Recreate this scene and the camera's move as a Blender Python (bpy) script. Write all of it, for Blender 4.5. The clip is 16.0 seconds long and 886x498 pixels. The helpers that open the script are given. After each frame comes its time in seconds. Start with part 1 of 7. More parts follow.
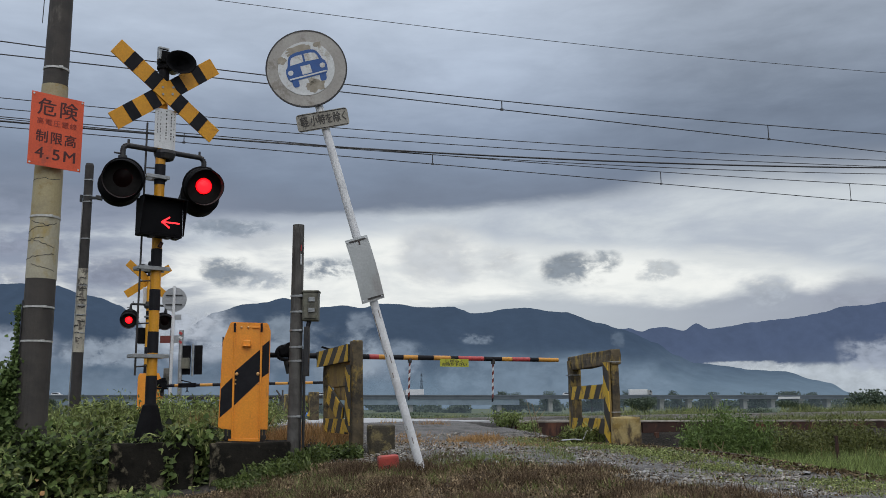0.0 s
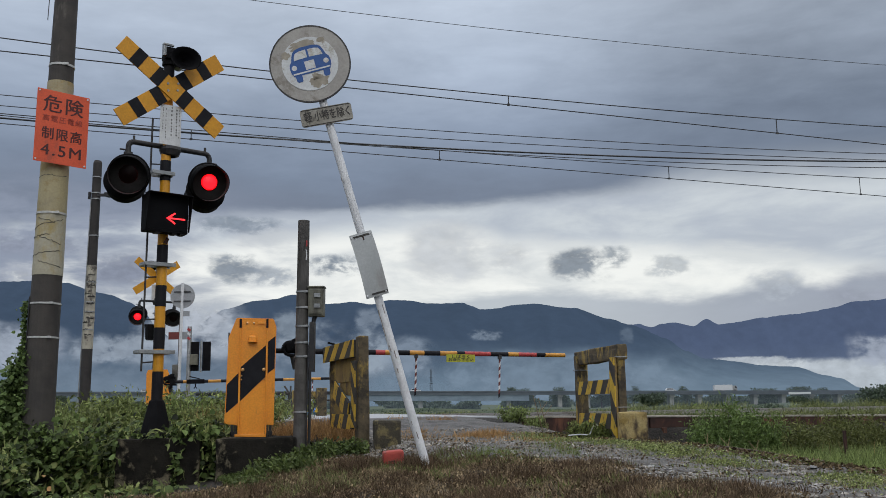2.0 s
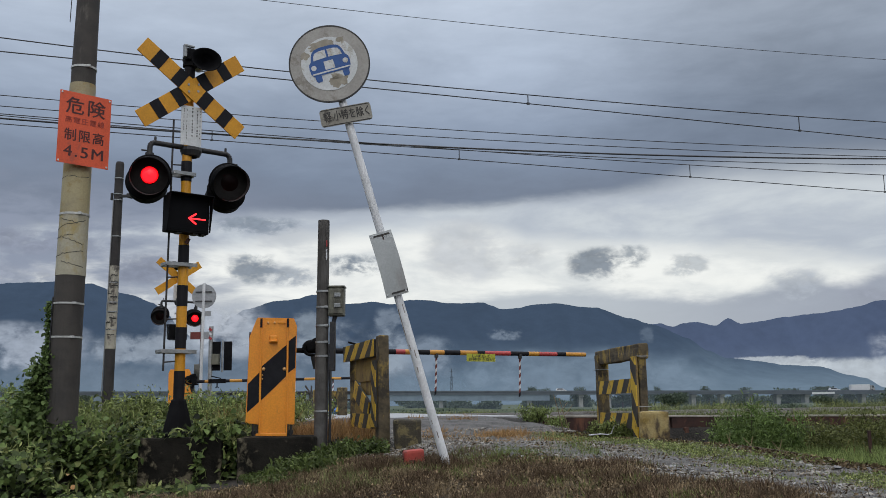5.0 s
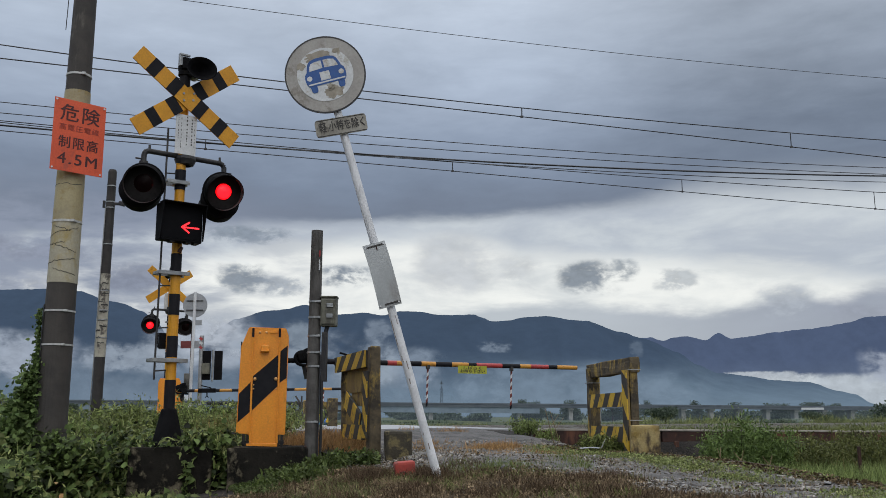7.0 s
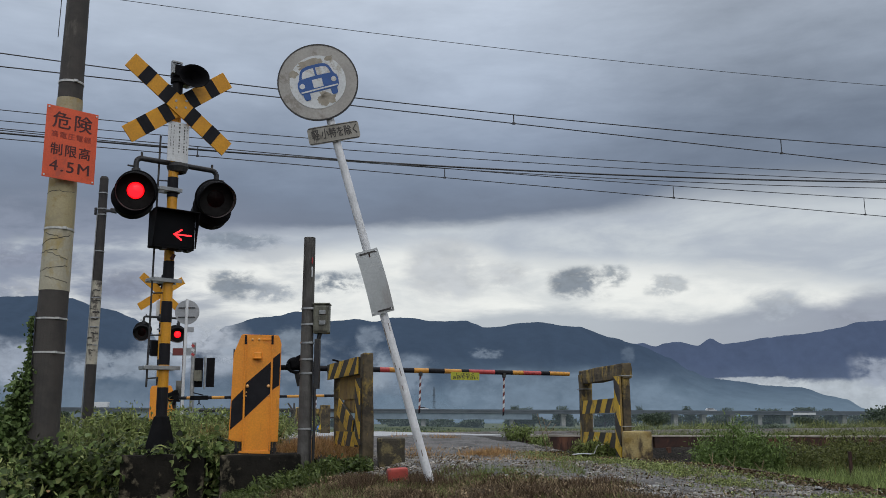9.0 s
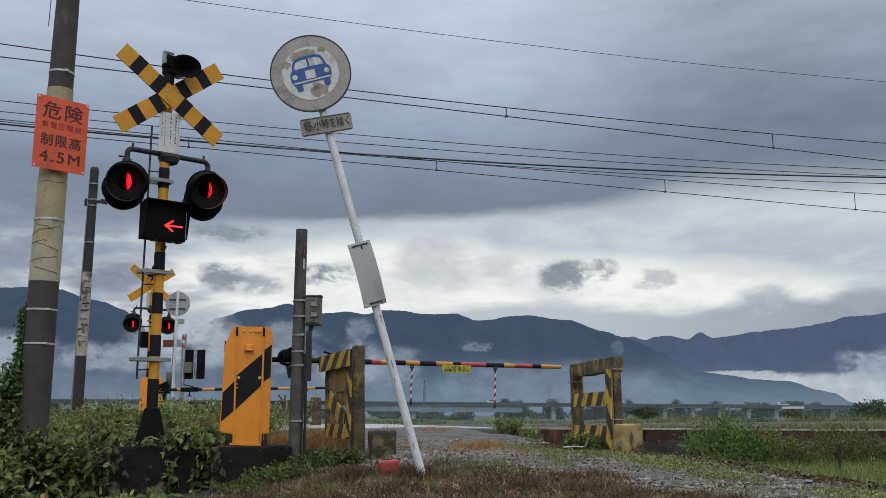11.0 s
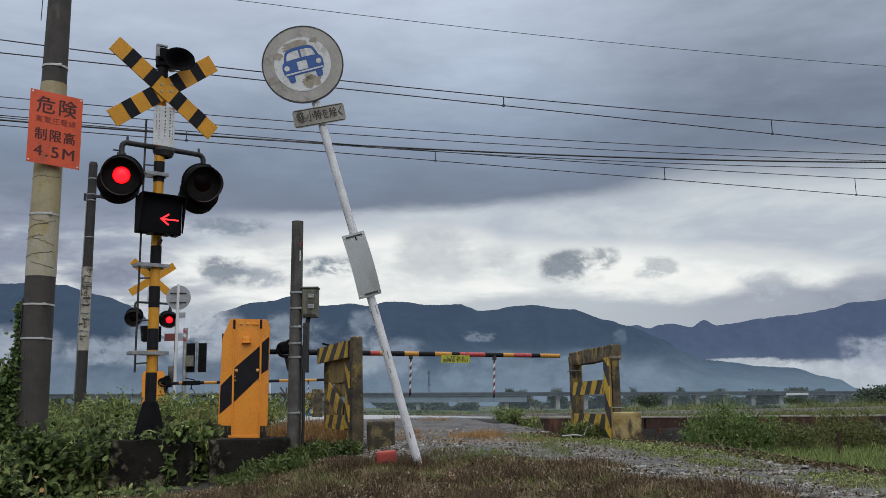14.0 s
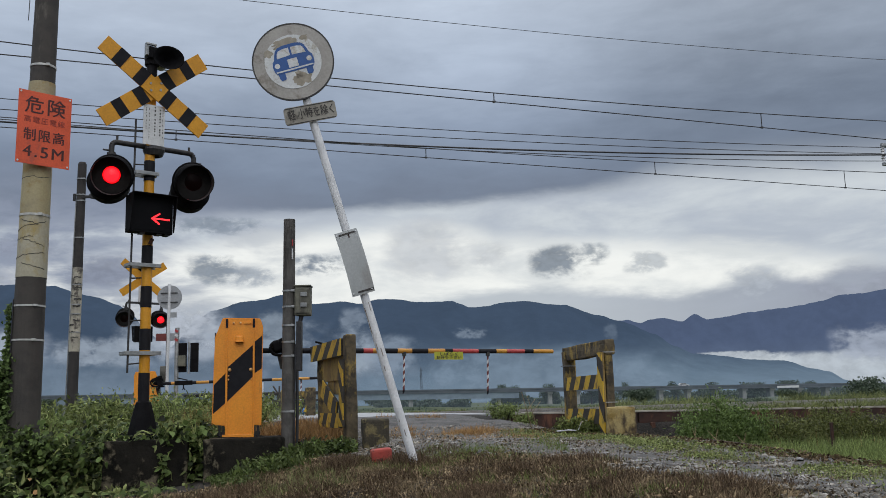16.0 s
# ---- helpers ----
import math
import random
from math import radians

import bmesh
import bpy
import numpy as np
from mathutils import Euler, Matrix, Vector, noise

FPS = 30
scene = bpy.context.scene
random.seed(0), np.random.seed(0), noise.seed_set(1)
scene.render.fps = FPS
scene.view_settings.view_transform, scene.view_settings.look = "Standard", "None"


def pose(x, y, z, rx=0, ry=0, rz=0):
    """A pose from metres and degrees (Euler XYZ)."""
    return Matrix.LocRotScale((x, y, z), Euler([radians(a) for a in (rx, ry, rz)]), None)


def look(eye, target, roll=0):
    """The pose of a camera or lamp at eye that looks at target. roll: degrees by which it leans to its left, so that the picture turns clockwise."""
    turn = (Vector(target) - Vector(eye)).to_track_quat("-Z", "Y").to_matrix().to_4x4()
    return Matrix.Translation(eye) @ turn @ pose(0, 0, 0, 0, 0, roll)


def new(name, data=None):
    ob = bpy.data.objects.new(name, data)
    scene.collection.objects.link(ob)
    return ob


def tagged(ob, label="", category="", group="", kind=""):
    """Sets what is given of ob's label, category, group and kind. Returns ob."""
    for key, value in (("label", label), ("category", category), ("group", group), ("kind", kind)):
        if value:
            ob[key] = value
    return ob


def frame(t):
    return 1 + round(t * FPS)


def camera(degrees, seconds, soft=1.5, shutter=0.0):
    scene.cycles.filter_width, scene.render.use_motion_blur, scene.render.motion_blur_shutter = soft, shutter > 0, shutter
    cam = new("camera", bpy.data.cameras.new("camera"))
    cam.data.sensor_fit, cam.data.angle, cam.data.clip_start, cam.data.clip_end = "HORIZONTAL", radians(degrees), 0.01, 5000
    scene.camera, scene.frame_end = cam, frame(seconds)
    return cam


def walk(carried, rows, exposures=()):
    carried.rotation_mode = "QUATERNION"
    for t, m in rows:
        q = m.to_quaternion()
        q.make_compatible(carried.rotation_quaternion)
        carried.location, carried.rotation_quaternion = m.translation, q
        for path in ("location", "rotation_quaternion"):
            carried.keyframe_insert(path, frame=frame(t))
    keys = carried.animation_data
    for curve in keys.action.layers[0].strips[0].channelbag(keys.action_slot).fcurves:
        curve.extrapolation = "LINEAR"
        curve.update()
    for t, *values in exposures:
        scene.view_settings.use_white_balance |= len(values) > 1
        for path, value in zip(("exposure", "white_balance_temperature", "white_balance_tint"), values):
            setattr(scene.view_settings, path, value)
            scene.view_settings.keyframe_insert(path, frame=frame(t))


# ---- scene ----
cam = camera(51.5, 16.0, soft=0.6)
PATH = [
    (0, (0.014, -0.657, 0.391), (0.034, 1.314, 0.732), -0.7),
    (0.5, (0.017, -0.656, 0.391), (0.049, 1.315, 0.732), -0.7),
    (1, (0.021, -0.659, 0.391), (0.054, 1.312, 0.729), -0.8),
    (1.5, (0.036, -0.658, 0.385), (0.057, 1.313, 0.72), -0.8),
    (2, (0.05, -0.643, 0.383), (0.05, 1.329, 0.716), -0.8),
    (2.5, (0.061, -0.628, 0.382), (0.039, 1.344, 0.714), -0.8),
    (3, (0.061, -0.623, 0.38), (0.025, 1.349, 0.711), -0.9),
    (3.5, (0.057, -0.621, 0.376), (0.015, 1.351, 0.706), -1.0),
    (4, (0.056, -0.626, 0.378), (0.01, 1.347, 0.706), -1.0),
    (6.5, (0.041, -0.643, 0.38), (0.012, 1.326, 0.732), -0.3),
    (7, (0.038, -0.647, 0.378), (0.013, 1.321, 0.736), -0.2),
    (7.5, (0.035, -0.653, 0.378), (0.015, 1.314, 0.74), -0.2),
    (8, (0.03, -0.65, 0.376), (0.015, 1.316, 0.741), -0.3),
    (8.5, (0.037, -0.654, 0.38), (0.026, 1.312, 0.747), -0.3),
    (9, (0.036, -0.667, 0.38), (0.028, 1.298, 0.751), -0.4),
    (11.5, (0.024, -0.653, 0.378), (0.04, 1.317, 0.726), -0.1),
    (12, (0.026, -0.66, 0.375), (0.044, 1.311, 0.715), -0.0),
    (12.5, (0.035, -0.652, 0.376), (0.053, 1.32, 0.712), -0.0),
    (13, (0.051, -0.648, 0.373), (0.063, 1.323, 0.707), -0.3),
    (13.5, (0.069, -0.646, 0.374), (0.074, 1.326, 0.708), -0.5),
    (14, (0.087, -0.64, 0.374), (0.092, 1.331, 0.71), -0.9),
    (14.5, (0.09, -0.632, 0.375), (0.101, 1.339, 0.712), -1.3),
    (15, (0.083, -0.633, 0.378), (0.103, 1.338, 0.714), -1.5),
    (15.5, (0.073, -0.634, 0.376), (0.098, 1.338, 0.709), -1.6),
    (16, (0.07, -0.629, 0.374), (0.095, 1.343, 0.703), -1.6),
]
walk(cam, [(t, look(eye, target, roll)) for t, eye, target, roll in PATH],
     exposures=((0.0, -0.02), (4.0, -0.02), (6.5, -0.03), (8.5, -0.04), (9.0, -0.10), (9.3, -0.10), (11.3, 0.0), (16.0, -0.02)))

# ---------------------------------------------------------------- plan
# Tracks run along U, the road crosses them along V; both are unit ways on the ground.
U = Vector((0.943, 0.3335, 0.0)).normalized()
V = Vector((-0.3335, 0.943, 0.0)).normalized()
TRACK_A, TRACK_B = 12.6, 16.15          # distance of the two track centres along V
ROAD_L, ROAD_R = 2.05, 4.55             # road edges along U


def uv(a, b, z=0.0):
    return U * a + V * b + Vector((0, 0, z))


def step(a, b, x):
    t = min(1.0, max(0.0, (x - a) / (b - a)))
    return t * t * (3 - 2 * t)


def ground_z(x, y):
    """Height of the ground at a place of the plan."""
    a, b = x * U.x + y * U.y, x * V.x + y * V.y
    r = math.hypot(x, y)
    road = step(1.1, 2.0, a) * (1 - step(4.5, 5.3, a))
    left = 1 - step(0.0, 1.7, a)
    right = step(4.4, 5.4, a)
    near = -0.09 * (1 - step(3.8, 6.3, b)) - 0.34 * left - 0.30 * right - 0.45 * (1 - step(-1.0, 3.4, b))
    rise = step(7.6, 11.6, b) * 0.20
    z = near * (1 - step(8.6, 11.4, b)) + rise * (road + (1 - road) * step(10.4, 11.2, b) * 0.75)
    z += (1 - road) * -0.55 * step(7.3, 8.7, b) * (1 - step(10.35, 10.6, b)) * step(4.6, 5.5, a)
    z *= 1 - step(18.6, 23.0, b)
    z += -1.3 * step(18.6, 26.0, b) - 2.0 * step(120, 350, r)
    z -= 0.07 * step(0.2, 0.9, a) * (1 - step(1.95, 2.4, a)) * (1 - step(8.2, 9.0, b))
    n = noise.noise((x * 0.7, y * 0.7, 0)) * 0.05 + noise.noise((x * 2.3, y * 2.3, 4)) * 0.022
    return z + n * (1 - step(9.5, 11.5, b) * 0.9) * (1.0 if r < 40 else 0.0) * (0.5 + 0.5 * (1 - road))


# ---------------------------------------------------------------- node helpers
def lin(r, g, b):
    f = lambda c: c / 12.92 if c <= 0.04045 else ((c + 0.055) / 1.055) ** 2.4
    return (f(r), f(g), f(b), 1.0)


class Net:
    """A few short words for building a node tree."""

    def __init__(self, tree):
        self.t = tree
        tree.nodes.clear()

    def add(self, kind):
        return self.t.nodes.new(kind)

    def plug(self, sock, val):
        if isinstance(val, bpy.types.NodeSocket):
            self.t.links.new(val, sock)
        elif val is not None:
            sock.default_value = val

    def math(self, op, a, b=None, c=None, clamp=False):
        n = self.add("ShaderNodeMath")
        n.operation, n.use_clamp = op, clamp
        for s, val in zip(n.inputs, (a, b, c)):
            self.plug(s, val)
        return n.outputs[0]

    def smooth(self, x, a, b, lo=0.0, hi=1.0):
        n = self.add("ShaderNodeMapRange")
        n.interpolation_type = "SMOOTHSTEP"
        for s, val in zip(n.inputs, (x, a, b, lo, hi)):
            self.plug(s, val)
        return n.outputs[0]

    def xyz(self, x, y, z):
        n = self.add("ShaderNodeCombineXYZ")
        for s, val in zip(n.inputs, (x, y, z)):
            self.plug(s, val)
        return n.outputs[0]

    def noise(self, vec, scale, detail=4.0, rough=0.55, distort=0.0):
        n = self.add("ShaderNodeTexNoise")
        self.plug(n.inputs["Vector"], vec)
        n.inputs["Scale"].default_value, n.inputs["Detail"].default_value = scale, detail
        n.inputs["Roughness"].default_value, n.inputs["Distortion"].default_value = rough, distort
        return n.outputs[0]

    def mix(self, f, a, b, blend="MIX"):
        n = self.add("ShaderNodeMix")
        n.data_type, n.blend_type = "RGBA", blend
        self.plug(n.inputs[0], f), self.plug(n.inputs[6], a), self.plug(n.inputs[7], b)
        return n.outputs[2]

    def ramp(self, f, stops):
        n = self.add("ShaderNodeValToRGB")
        el = n.color_ramp.elements
        while len(el) < len(stops):
            el.new(0.5)
        for e, (p, c) in zip(el, stops):
            e.position, e.color = p, c
        self.plug(n.inputs[0], f)
        return n.outputs[0]


# ---------------------------------------------------------------- sky and light
world = bpy.data.worlds.new("sky")
scene.world = world
world.use_nodes = True
w = Net(world.node_tree)
sep = w.add("ShaderNodeSeparateXYZ")
w.t.links.new(w.add("ShaderNodeTexCoord").outputs["Generated"], sep.inputs[0])
az = w.math("ARCTAN2", sep.outputs[0], sep.outputs[1])
el = w.math("ARCSINE", sep.outputs[2])
flat = w.xyz(w.math("MULTIPLY", az, 1.0), w.math("MULTIPLY", el, 3.2), 0.0)
big = w.noise(flat, 2.6, 5, 0.55, 0.4)
mid = w.noise(flat, 7.0, 6, 0.6, 0.3)
fine = w.noise(flat, 22.0, 6, 0.62, 0.2)


AHEAD, RIGHT = Vector((0.0100, 0.9853, 0.1705)), Vector((0.9999, -0.0081, -0.0120))
ABOVE = RIGHT.cross(AHEAD)


def chart(x, y):
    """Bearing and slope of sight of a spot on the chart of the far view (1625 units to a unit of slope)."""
    d = AHEAD + RIGHT * ((x - 784) / 1625.4) + ABOVE * ((441 - y) / 1625.4)
    return math.atan2(d.x, d.y), d.z / math.hypot(d.x, d.y)


def skyline(points):
    """Height of an edge in the clouds along the bearing, out of (x, y) on the chart."""
    stops = []
    for x, y in points:
        a, e = chart(x, y)
        e = math.atan(e) * 2
        stops.append(((a + 0.6) / 1.3, (e, e, e, 1)))
    return w.math("MULTIPLY", w.ramp(w.math("MULTIPLY_ADD", az, 1 / 1.3, 0.6 / 1.3), stops), 0.5)


def warped(amount_big, amount_mid, amount_fine):
    e = w.math("MULTIPLY_ADD", w.math("SUBTRACT", big, 0.5), amount_big, el)
    e = w.math("MULTIPLY_ADD", w.math("SUBTRACT", mid, 0.5), amount_mid, e)
    return w.math("MULTIPLY_ADD", w.math("SUBTRACT", fine, 0.5), amount_fine, e)


# high grey deck
tone = w.ramp(warped(0.055, 0.04, 0.016), [
    (0.0, lin(0.43, 0.465, 0.53)), (0.215, lin(0.44, 0.475, 0.54)), (0.25, lin(0.468, 0.513, 0.586)), (0.30, lin(0.528, 0.576, 0.65)),
    (0.38, lin(0.652, 0.698, 0.764)), (0.46, lin(0.722, 0.763, 0.82)), (0.8, lin(0.84, 0.85, 0.88)), (1.0, lin(0.9, 0.91, 0.93))])
side = w.math("SUBTRACT", w.ramp(w.math("MULTIPLY_ADD", az, 1 / 1.3, 0.6 / 1.3), [(((a + 0.6) / 1.3), (0.5 + s, 0.5 + s, 0.5 + s, 1)) for a, s in ((-0.6, 0.08), (-0.45, 0.10), (-0.2, 0.05), (-0.02, 0.12), (0.08, 0.15), (0.2, -0.03), (0.32, -0.24), (0.5, -0.30), (0.7, -0.1))]), 0.5)
# pale veil under the ragged edge of the deck
edge = skyline([(-200, 400), (0, 400), (150, 392), (350, 386), (560, 382), (700, 374), (900, 364), (1040, 353), (1110, 339), (1180, 318), (1260, 304), (1400, 296), (1568, 286), (1900, 272)])
soft = w.smooth(az, 0.10, 0.40, 0.012, 0.04)
veil_d = w.math("DIVIDE", w.math("SUBTRACT", edge, warped(0.012, 0.022, 0.012)), soft)
veil = w.smooth(veil_d, -0.7, 0.8)
veil_tone = w.mix(w.smooth(mid, 0.34, 0.66), lin(0.70, 0.73, 0.772), lin(0.785, 0.81, 0.828))
tone = w.mix(veil, tone, veil_tone)
# bright gap below it
top = skyline([(-200, 520), (0, 455), (180, 455), (300, 440), (420, 425), (600, 412), (800, 398), (880, 430), (1000, 437), (1150, 441), (1300, 456), (1400, 470), (1568, 490), (1900, 500)])
gap = w.smooth(w.math("SUBTRACT", top, warped(0.03, 0.055, 0.014)), -0.009, 0.013)
gap_tone = w.mix(w.smooth(mid, 0.36, 0.62), lin(0.845, 0.86, 0.862), lin(0.935, 0.94, 0.925))
tone = w.mix(gap, tone, gap_tone)
# grey bank lying on the mountains
low = skyline([(-200, 540), (0, 522), (250, 560), (420, 575), (700, 545), (800, 524), (900, 516), (1050, 516), (1120, 521), (1210, 532), (1300, 515), (1350, 506), (1450, 499), (1500, 482), (1568, 479), (1900, 470)])
bank = w.smooth(w.math("SUBTRACT", low, warped(0.012, 0.024, 0.010)), -0.003, 0.014)
bank_tone = w.mix(w.smooth(az, 0.05, 0.40), lin(0.725, 0.75, 0.775), lin(0.61, 0.635, 0.685))
tone = w.mix(bank, tone, bank_tone)
# darker cloud towards the left
west = w.math("MULTIPLY", w.smooth(az, -0.06, -0.40), w.smooth(el, 0.26, 0.19))
tone = w.mix(w.math("MULTIPLY", west, w.smooth(mid, 0.66, 0.40)), tone, lin(0.545, 0.575, 0.645))
mott = w.math("ADD", w.math("MULTIPLY", w.math("SUBTRACT", mid, 0.5), w.smooth(el, 0.20, 0.27, 0.16, 0.34)), w.math("MULTIPLY", w.math("SUBTRACT", fine, 0.5), 0.09))
mott = w.math("MULTIPLY_ADD", w.math("MULTIPLY", w.math("SUBTRACT", big, 0.5), w.smooth(el, 0.22, 0.32)), 0.45, mott)
lit = w.math("ADD", w.math("ADD", mott, 1.0), w.math("MULTIPLY", side, w.smooth(el, 0.2, 0.3)))
tone = w.mix(1.0, tone, w.xyz(lit, lit, lit), "MULTIPLY")
air = w.add("ShaderNodeTexSky")
air.sky_type, air.sun_disc, air.sun_elevation, air.sun_rotation = "NISHITA", False, radians(38), radians(160)
bg1, bg2, addsh, out = w.add("ShaderNodeBackground"), w.add("ShaderNodeBackground"), w.add("ShaderNodeAddShader"), w.add("ShaderNodeOutputWorld")
w.plug(bg1.inputs[0], tone), w.plug(bg2.inputs[0], air.outputs[0])
w.plug(bg1.inputs[1], w.smooth(el, 0.45, 1.2, 1.0, 2.3))
bg2.inputs[1].default_value = 0.006
w.t.links.new(bg1.outputs[0], addsh.inputs[0]), w.t.links.new(bg2.outputs[0], addsh.inputs[1]), w.t.links.new(addsh.outputs[0], out.inputs[0])

sun = new("sun", bpy.data.lights.new("sun", "SUN"))
sun.data.energy, sun.data.angle, sun.data.color = 0.7, radians(40), (1.0, 0.97, 0.92)
sun.matrix_world = look((4, -6, 9), (0, 8, 0))


# ---------------------------------------------------------------- materials
MATS = {}


def mat(name, base, alt=None, scale=6.0, rough=0.7, metal=0.0, bump=0.25, bscale=60.0, dirt=None, dirt_amt=0.35, dirt_scale=3.0,
        streak=1.0, island=0.0, per_object=0.0, glow=0.0, coat=0.0, spec=0.5, lo=0.38, hi=0.66):
    """base and alt: linear colours mixed by a soft noise; dirt: a third colour in patches; streak stretches patches upright;
    island, per_object: how far the value varies from piece to piece."""
    if name in MATS:
        return MATS[name]
    m = bpy.data.materials.new(name)
    m.use_nodes = True
    n = Net(m.node_tree)
    out = n.add("ShaderNodeOutputMaterial")
    sh = n.add("ShaderNodeBsdfPrincipled")
    n.t.links.new(sh.outputs[0], out.inputs[0])
    co = n.add("ShaderNodeTexCoord").outputs["Object"]
    base4, alt4 = (*base, 1.0), (*(alt or [c * 0.75 for c in base]), 1.0)
    col = n.mix(n.smooth(n.noise(co, scale, 5, 0.6), lo, hi), base4, alt4)
    if dirt:
        mp = n.add("ShaderNodeMapping")
        mp.inputs["Scale"].default_value = (1, 1, 1 / streak)
        n.plug(mp.inputs[0], co)
        patch = n.smooth(n.noise(mp.outputs[0], dirt_scale, 7, 0.68, 0.3), 0.62 - dirt_amt * 0.35, 0.70 - dirt_amt * 0.2)
        col = n.mix(patch, col, (*dirt, 1.0))
    grain = n.noise(co, bscale, 3, 0.6)
    val = n.math("MULTIPLY_ADD", n.math("SUBTRACT", grain, 0.5), 0.5, 1.0)
    if island:
        r = n.add("ShaderNodeNewGeometry").outputs["Random Per Island"]
        val = n.math("MULTIPLY", val, n.math("MULTIPLY_ADD", r, island, 1 - island / 2))
    if per_object:
        r = n.add("ShaderNodeObjectInfo").outputs["Random"]
        val = n.math("MULTIPLY", val, n.math("MULTIPLY_ADD", r, per_object, 1 - per_object / 2))
    col = n.mix(1.0, col, n.xyz(val, val, val), "MULTIPLY")
    n.plug(sh.inputs["Base Color"], col)
    n.plug(sh.inputs["Roughness"], n.math("MULTIPLY_ADD", n.math("SUBTRACT", grain, 0.5), 0.25, rough, clamp=True))
    sh.inputs["Metallic"].default_value = metal
    sh.inputs["Specular IOR Level"].default_value = spec
    sh.inputs["Coat Weight"].default_value = coat
    if bump:
        b = n.add("ShaderNodeBump")
        b.inputs["Strength"].default_value, b.inputs["Distance"].default_value = bump, 0.01
        n.plug(b.inputs["Height"], grain)
        n.plug(sh.inputs["Normal"], b.outputs[0])
    if glow:
        n.plug(sh.inputs["Emission Color"], base4)
        sh.inputs["Emission Strength"].default_value = glow
    MATS[name] = m
    return m


YELLOW = mat("signal_yellow_paint", (0.64, 0.295, 0.011), (0.57, 0.255, 0.010), 5, 0.5, bump=0.05, dirt=(0.30, 0.15, 0.02), dirt_amt=0.04, streak=4)
BLACK = mat("black_paint", (0.012, 0.012, 0.015), (0.017, 0.017, 0.02), 6, 0.6, bump=0.06, spec=0.12)
HOOD = mat("matt_black_metal", (0.006, 0.006, 0.007), (0.010, 0.010, 0.011), 8, 0.65, bump=0.1, spec=0.06)
STEEL = mat("galvanised_steel", (0.36, 0.37, 0.37), (0.26, 0.27, 0.27), 14, 0.45, 0.6, bump=0.1)
DARKSTEEL = mat("dark_steel", (0.025, 0.025, 0.028), (0.045, 0.043, 0.04), 9, 0.55, 0.3, bump=0.15)
ORANGE = mat("orange_enamel", (0.80, 0.29, 0.016), (0.74, 0.26, 0.015), 3, 0.42, bump=0.03, dirt=(0.56, 0.20, 0.02), dirt_amt=0.03, streak=5, dirt_scale=6)
CONCRETE = mat("grey_concrete", (0.16, 0.155, 0.14), (0.10, 0.095, 0.085), 5, 0.9, bump=0.4, dirt=(0.05, 0.05, 0.042), dirt_amt=0.5, streak=2)
MOSSY = mat("damp_mossy_concrete", (0.050, 0.047, 0.040), (0.025, 0.025, 0.022), 5, 0.85, bump=0.6, dirt=(0.24, 0.22, 0.17), dirt_amt=0.05, dirt_scale=3.5, streak=1.4)
POLEGREY = mat("weathered_pole_brown", (0.058, 0.051, 0.045), (0.040, 0.036, 0.033), 5, 0.8, bump=0.3, streak=4, dirt=(0.13, 0.12, 0.10), dirt_amt=0.15)
CREAM = mat("cracked_cream_sheet", (0.42, 0.39, 0.29), (0.33, 0.30, 0.22), 3, 0.6, bump=0.12, dirt=(0.36, 0.28, 0.11), dirt_amt=0.3, dirt_scale=2.2, streak=1.6)
WHITEPOLE = mat("chalky_white_paint", (0.66, 0.67, 0.68), (0.56, 0.57, 0.58), 5, 0.55, bump=0.08, dirt=(0.34, 0.32, 0.29), dirt_amt=0.10, streak=6, dirt_scale=9)
REDORANGE = mat("vermilion_sign", (0.70, 0.10, 0.035), (0.60, 0.085, 0.03), 4, 0.5, bump=0.02, dirt=(0.45, 0.08, 0.04), dirt_amt=0.12)


# ---------------------------------------------------------------- mesh helpers
def part(name, bm, material, parent=None, label="", smooth=False):
    """One mesh object out of a bmesh, under a thing or a part."""
    me = bpy.data.meshes.new(name)
    bm.to_mesh(me)
    bm.free()
    me.materials.append(material)
    if smooth:
        me.polygons.foreach_set("use_smooth", [True] * len(me.polygons))
    ob = new(name, me)
    ob.parent = parent
    if label:
        tagged(ob, label)
    return ob


def thing(name, m, label, category, group="", kind=""):
    """An Empty at a thing's base, for its parts."""
    ob = new(name)
    ob.empty_display_size = 0.1
    ob.matrix_basis = m
    return tagged(ob, label, category, group, kind)


def box(bm, c, size, m=None, bevel=0.0):
    """A box round c; m turns it about c."""
    got = bmesh.ops.create_cube(bm, size=1.0)["verts"]
    bmesh.ops.scale(bm, vec=size, verts=got)
    if bevel:
        edges = list({e for vert in got for e in vert.link_edges})
        got = bmesh.ops.bevel(bm, geom=edges, offset=bevel, segments=2, affect="EDGES", profile=0.6)["verts"]
        got = list({vert for vert in got} | {vert for f in {f for vert in got for f in vert.link_faces} for vert in f.verts})
    if m:
        bmesh.ops.transform(bm, matrix=m, verts=got)
    bmesh.ops.translate(bm, vec=c, verts=got)
    return bm


def rod(bm, a, b, r0, r1=None, seg=14, caps=True):
    """A round bar from a to b."""
    a, b = Vector(a), Vector(b)
    d = b - a
    m = Matrix.Translation((a + b) / 2) @ d.to_track_quat("Z", "Y").to_matrix().to_4x4()
    bmesh.ops.create_cone(bm, cap_ends=caps, segments=seg, radius1=r0, radius2=r0 if r1 is None else r1, depth=d.length, matrix=m)
    return bm


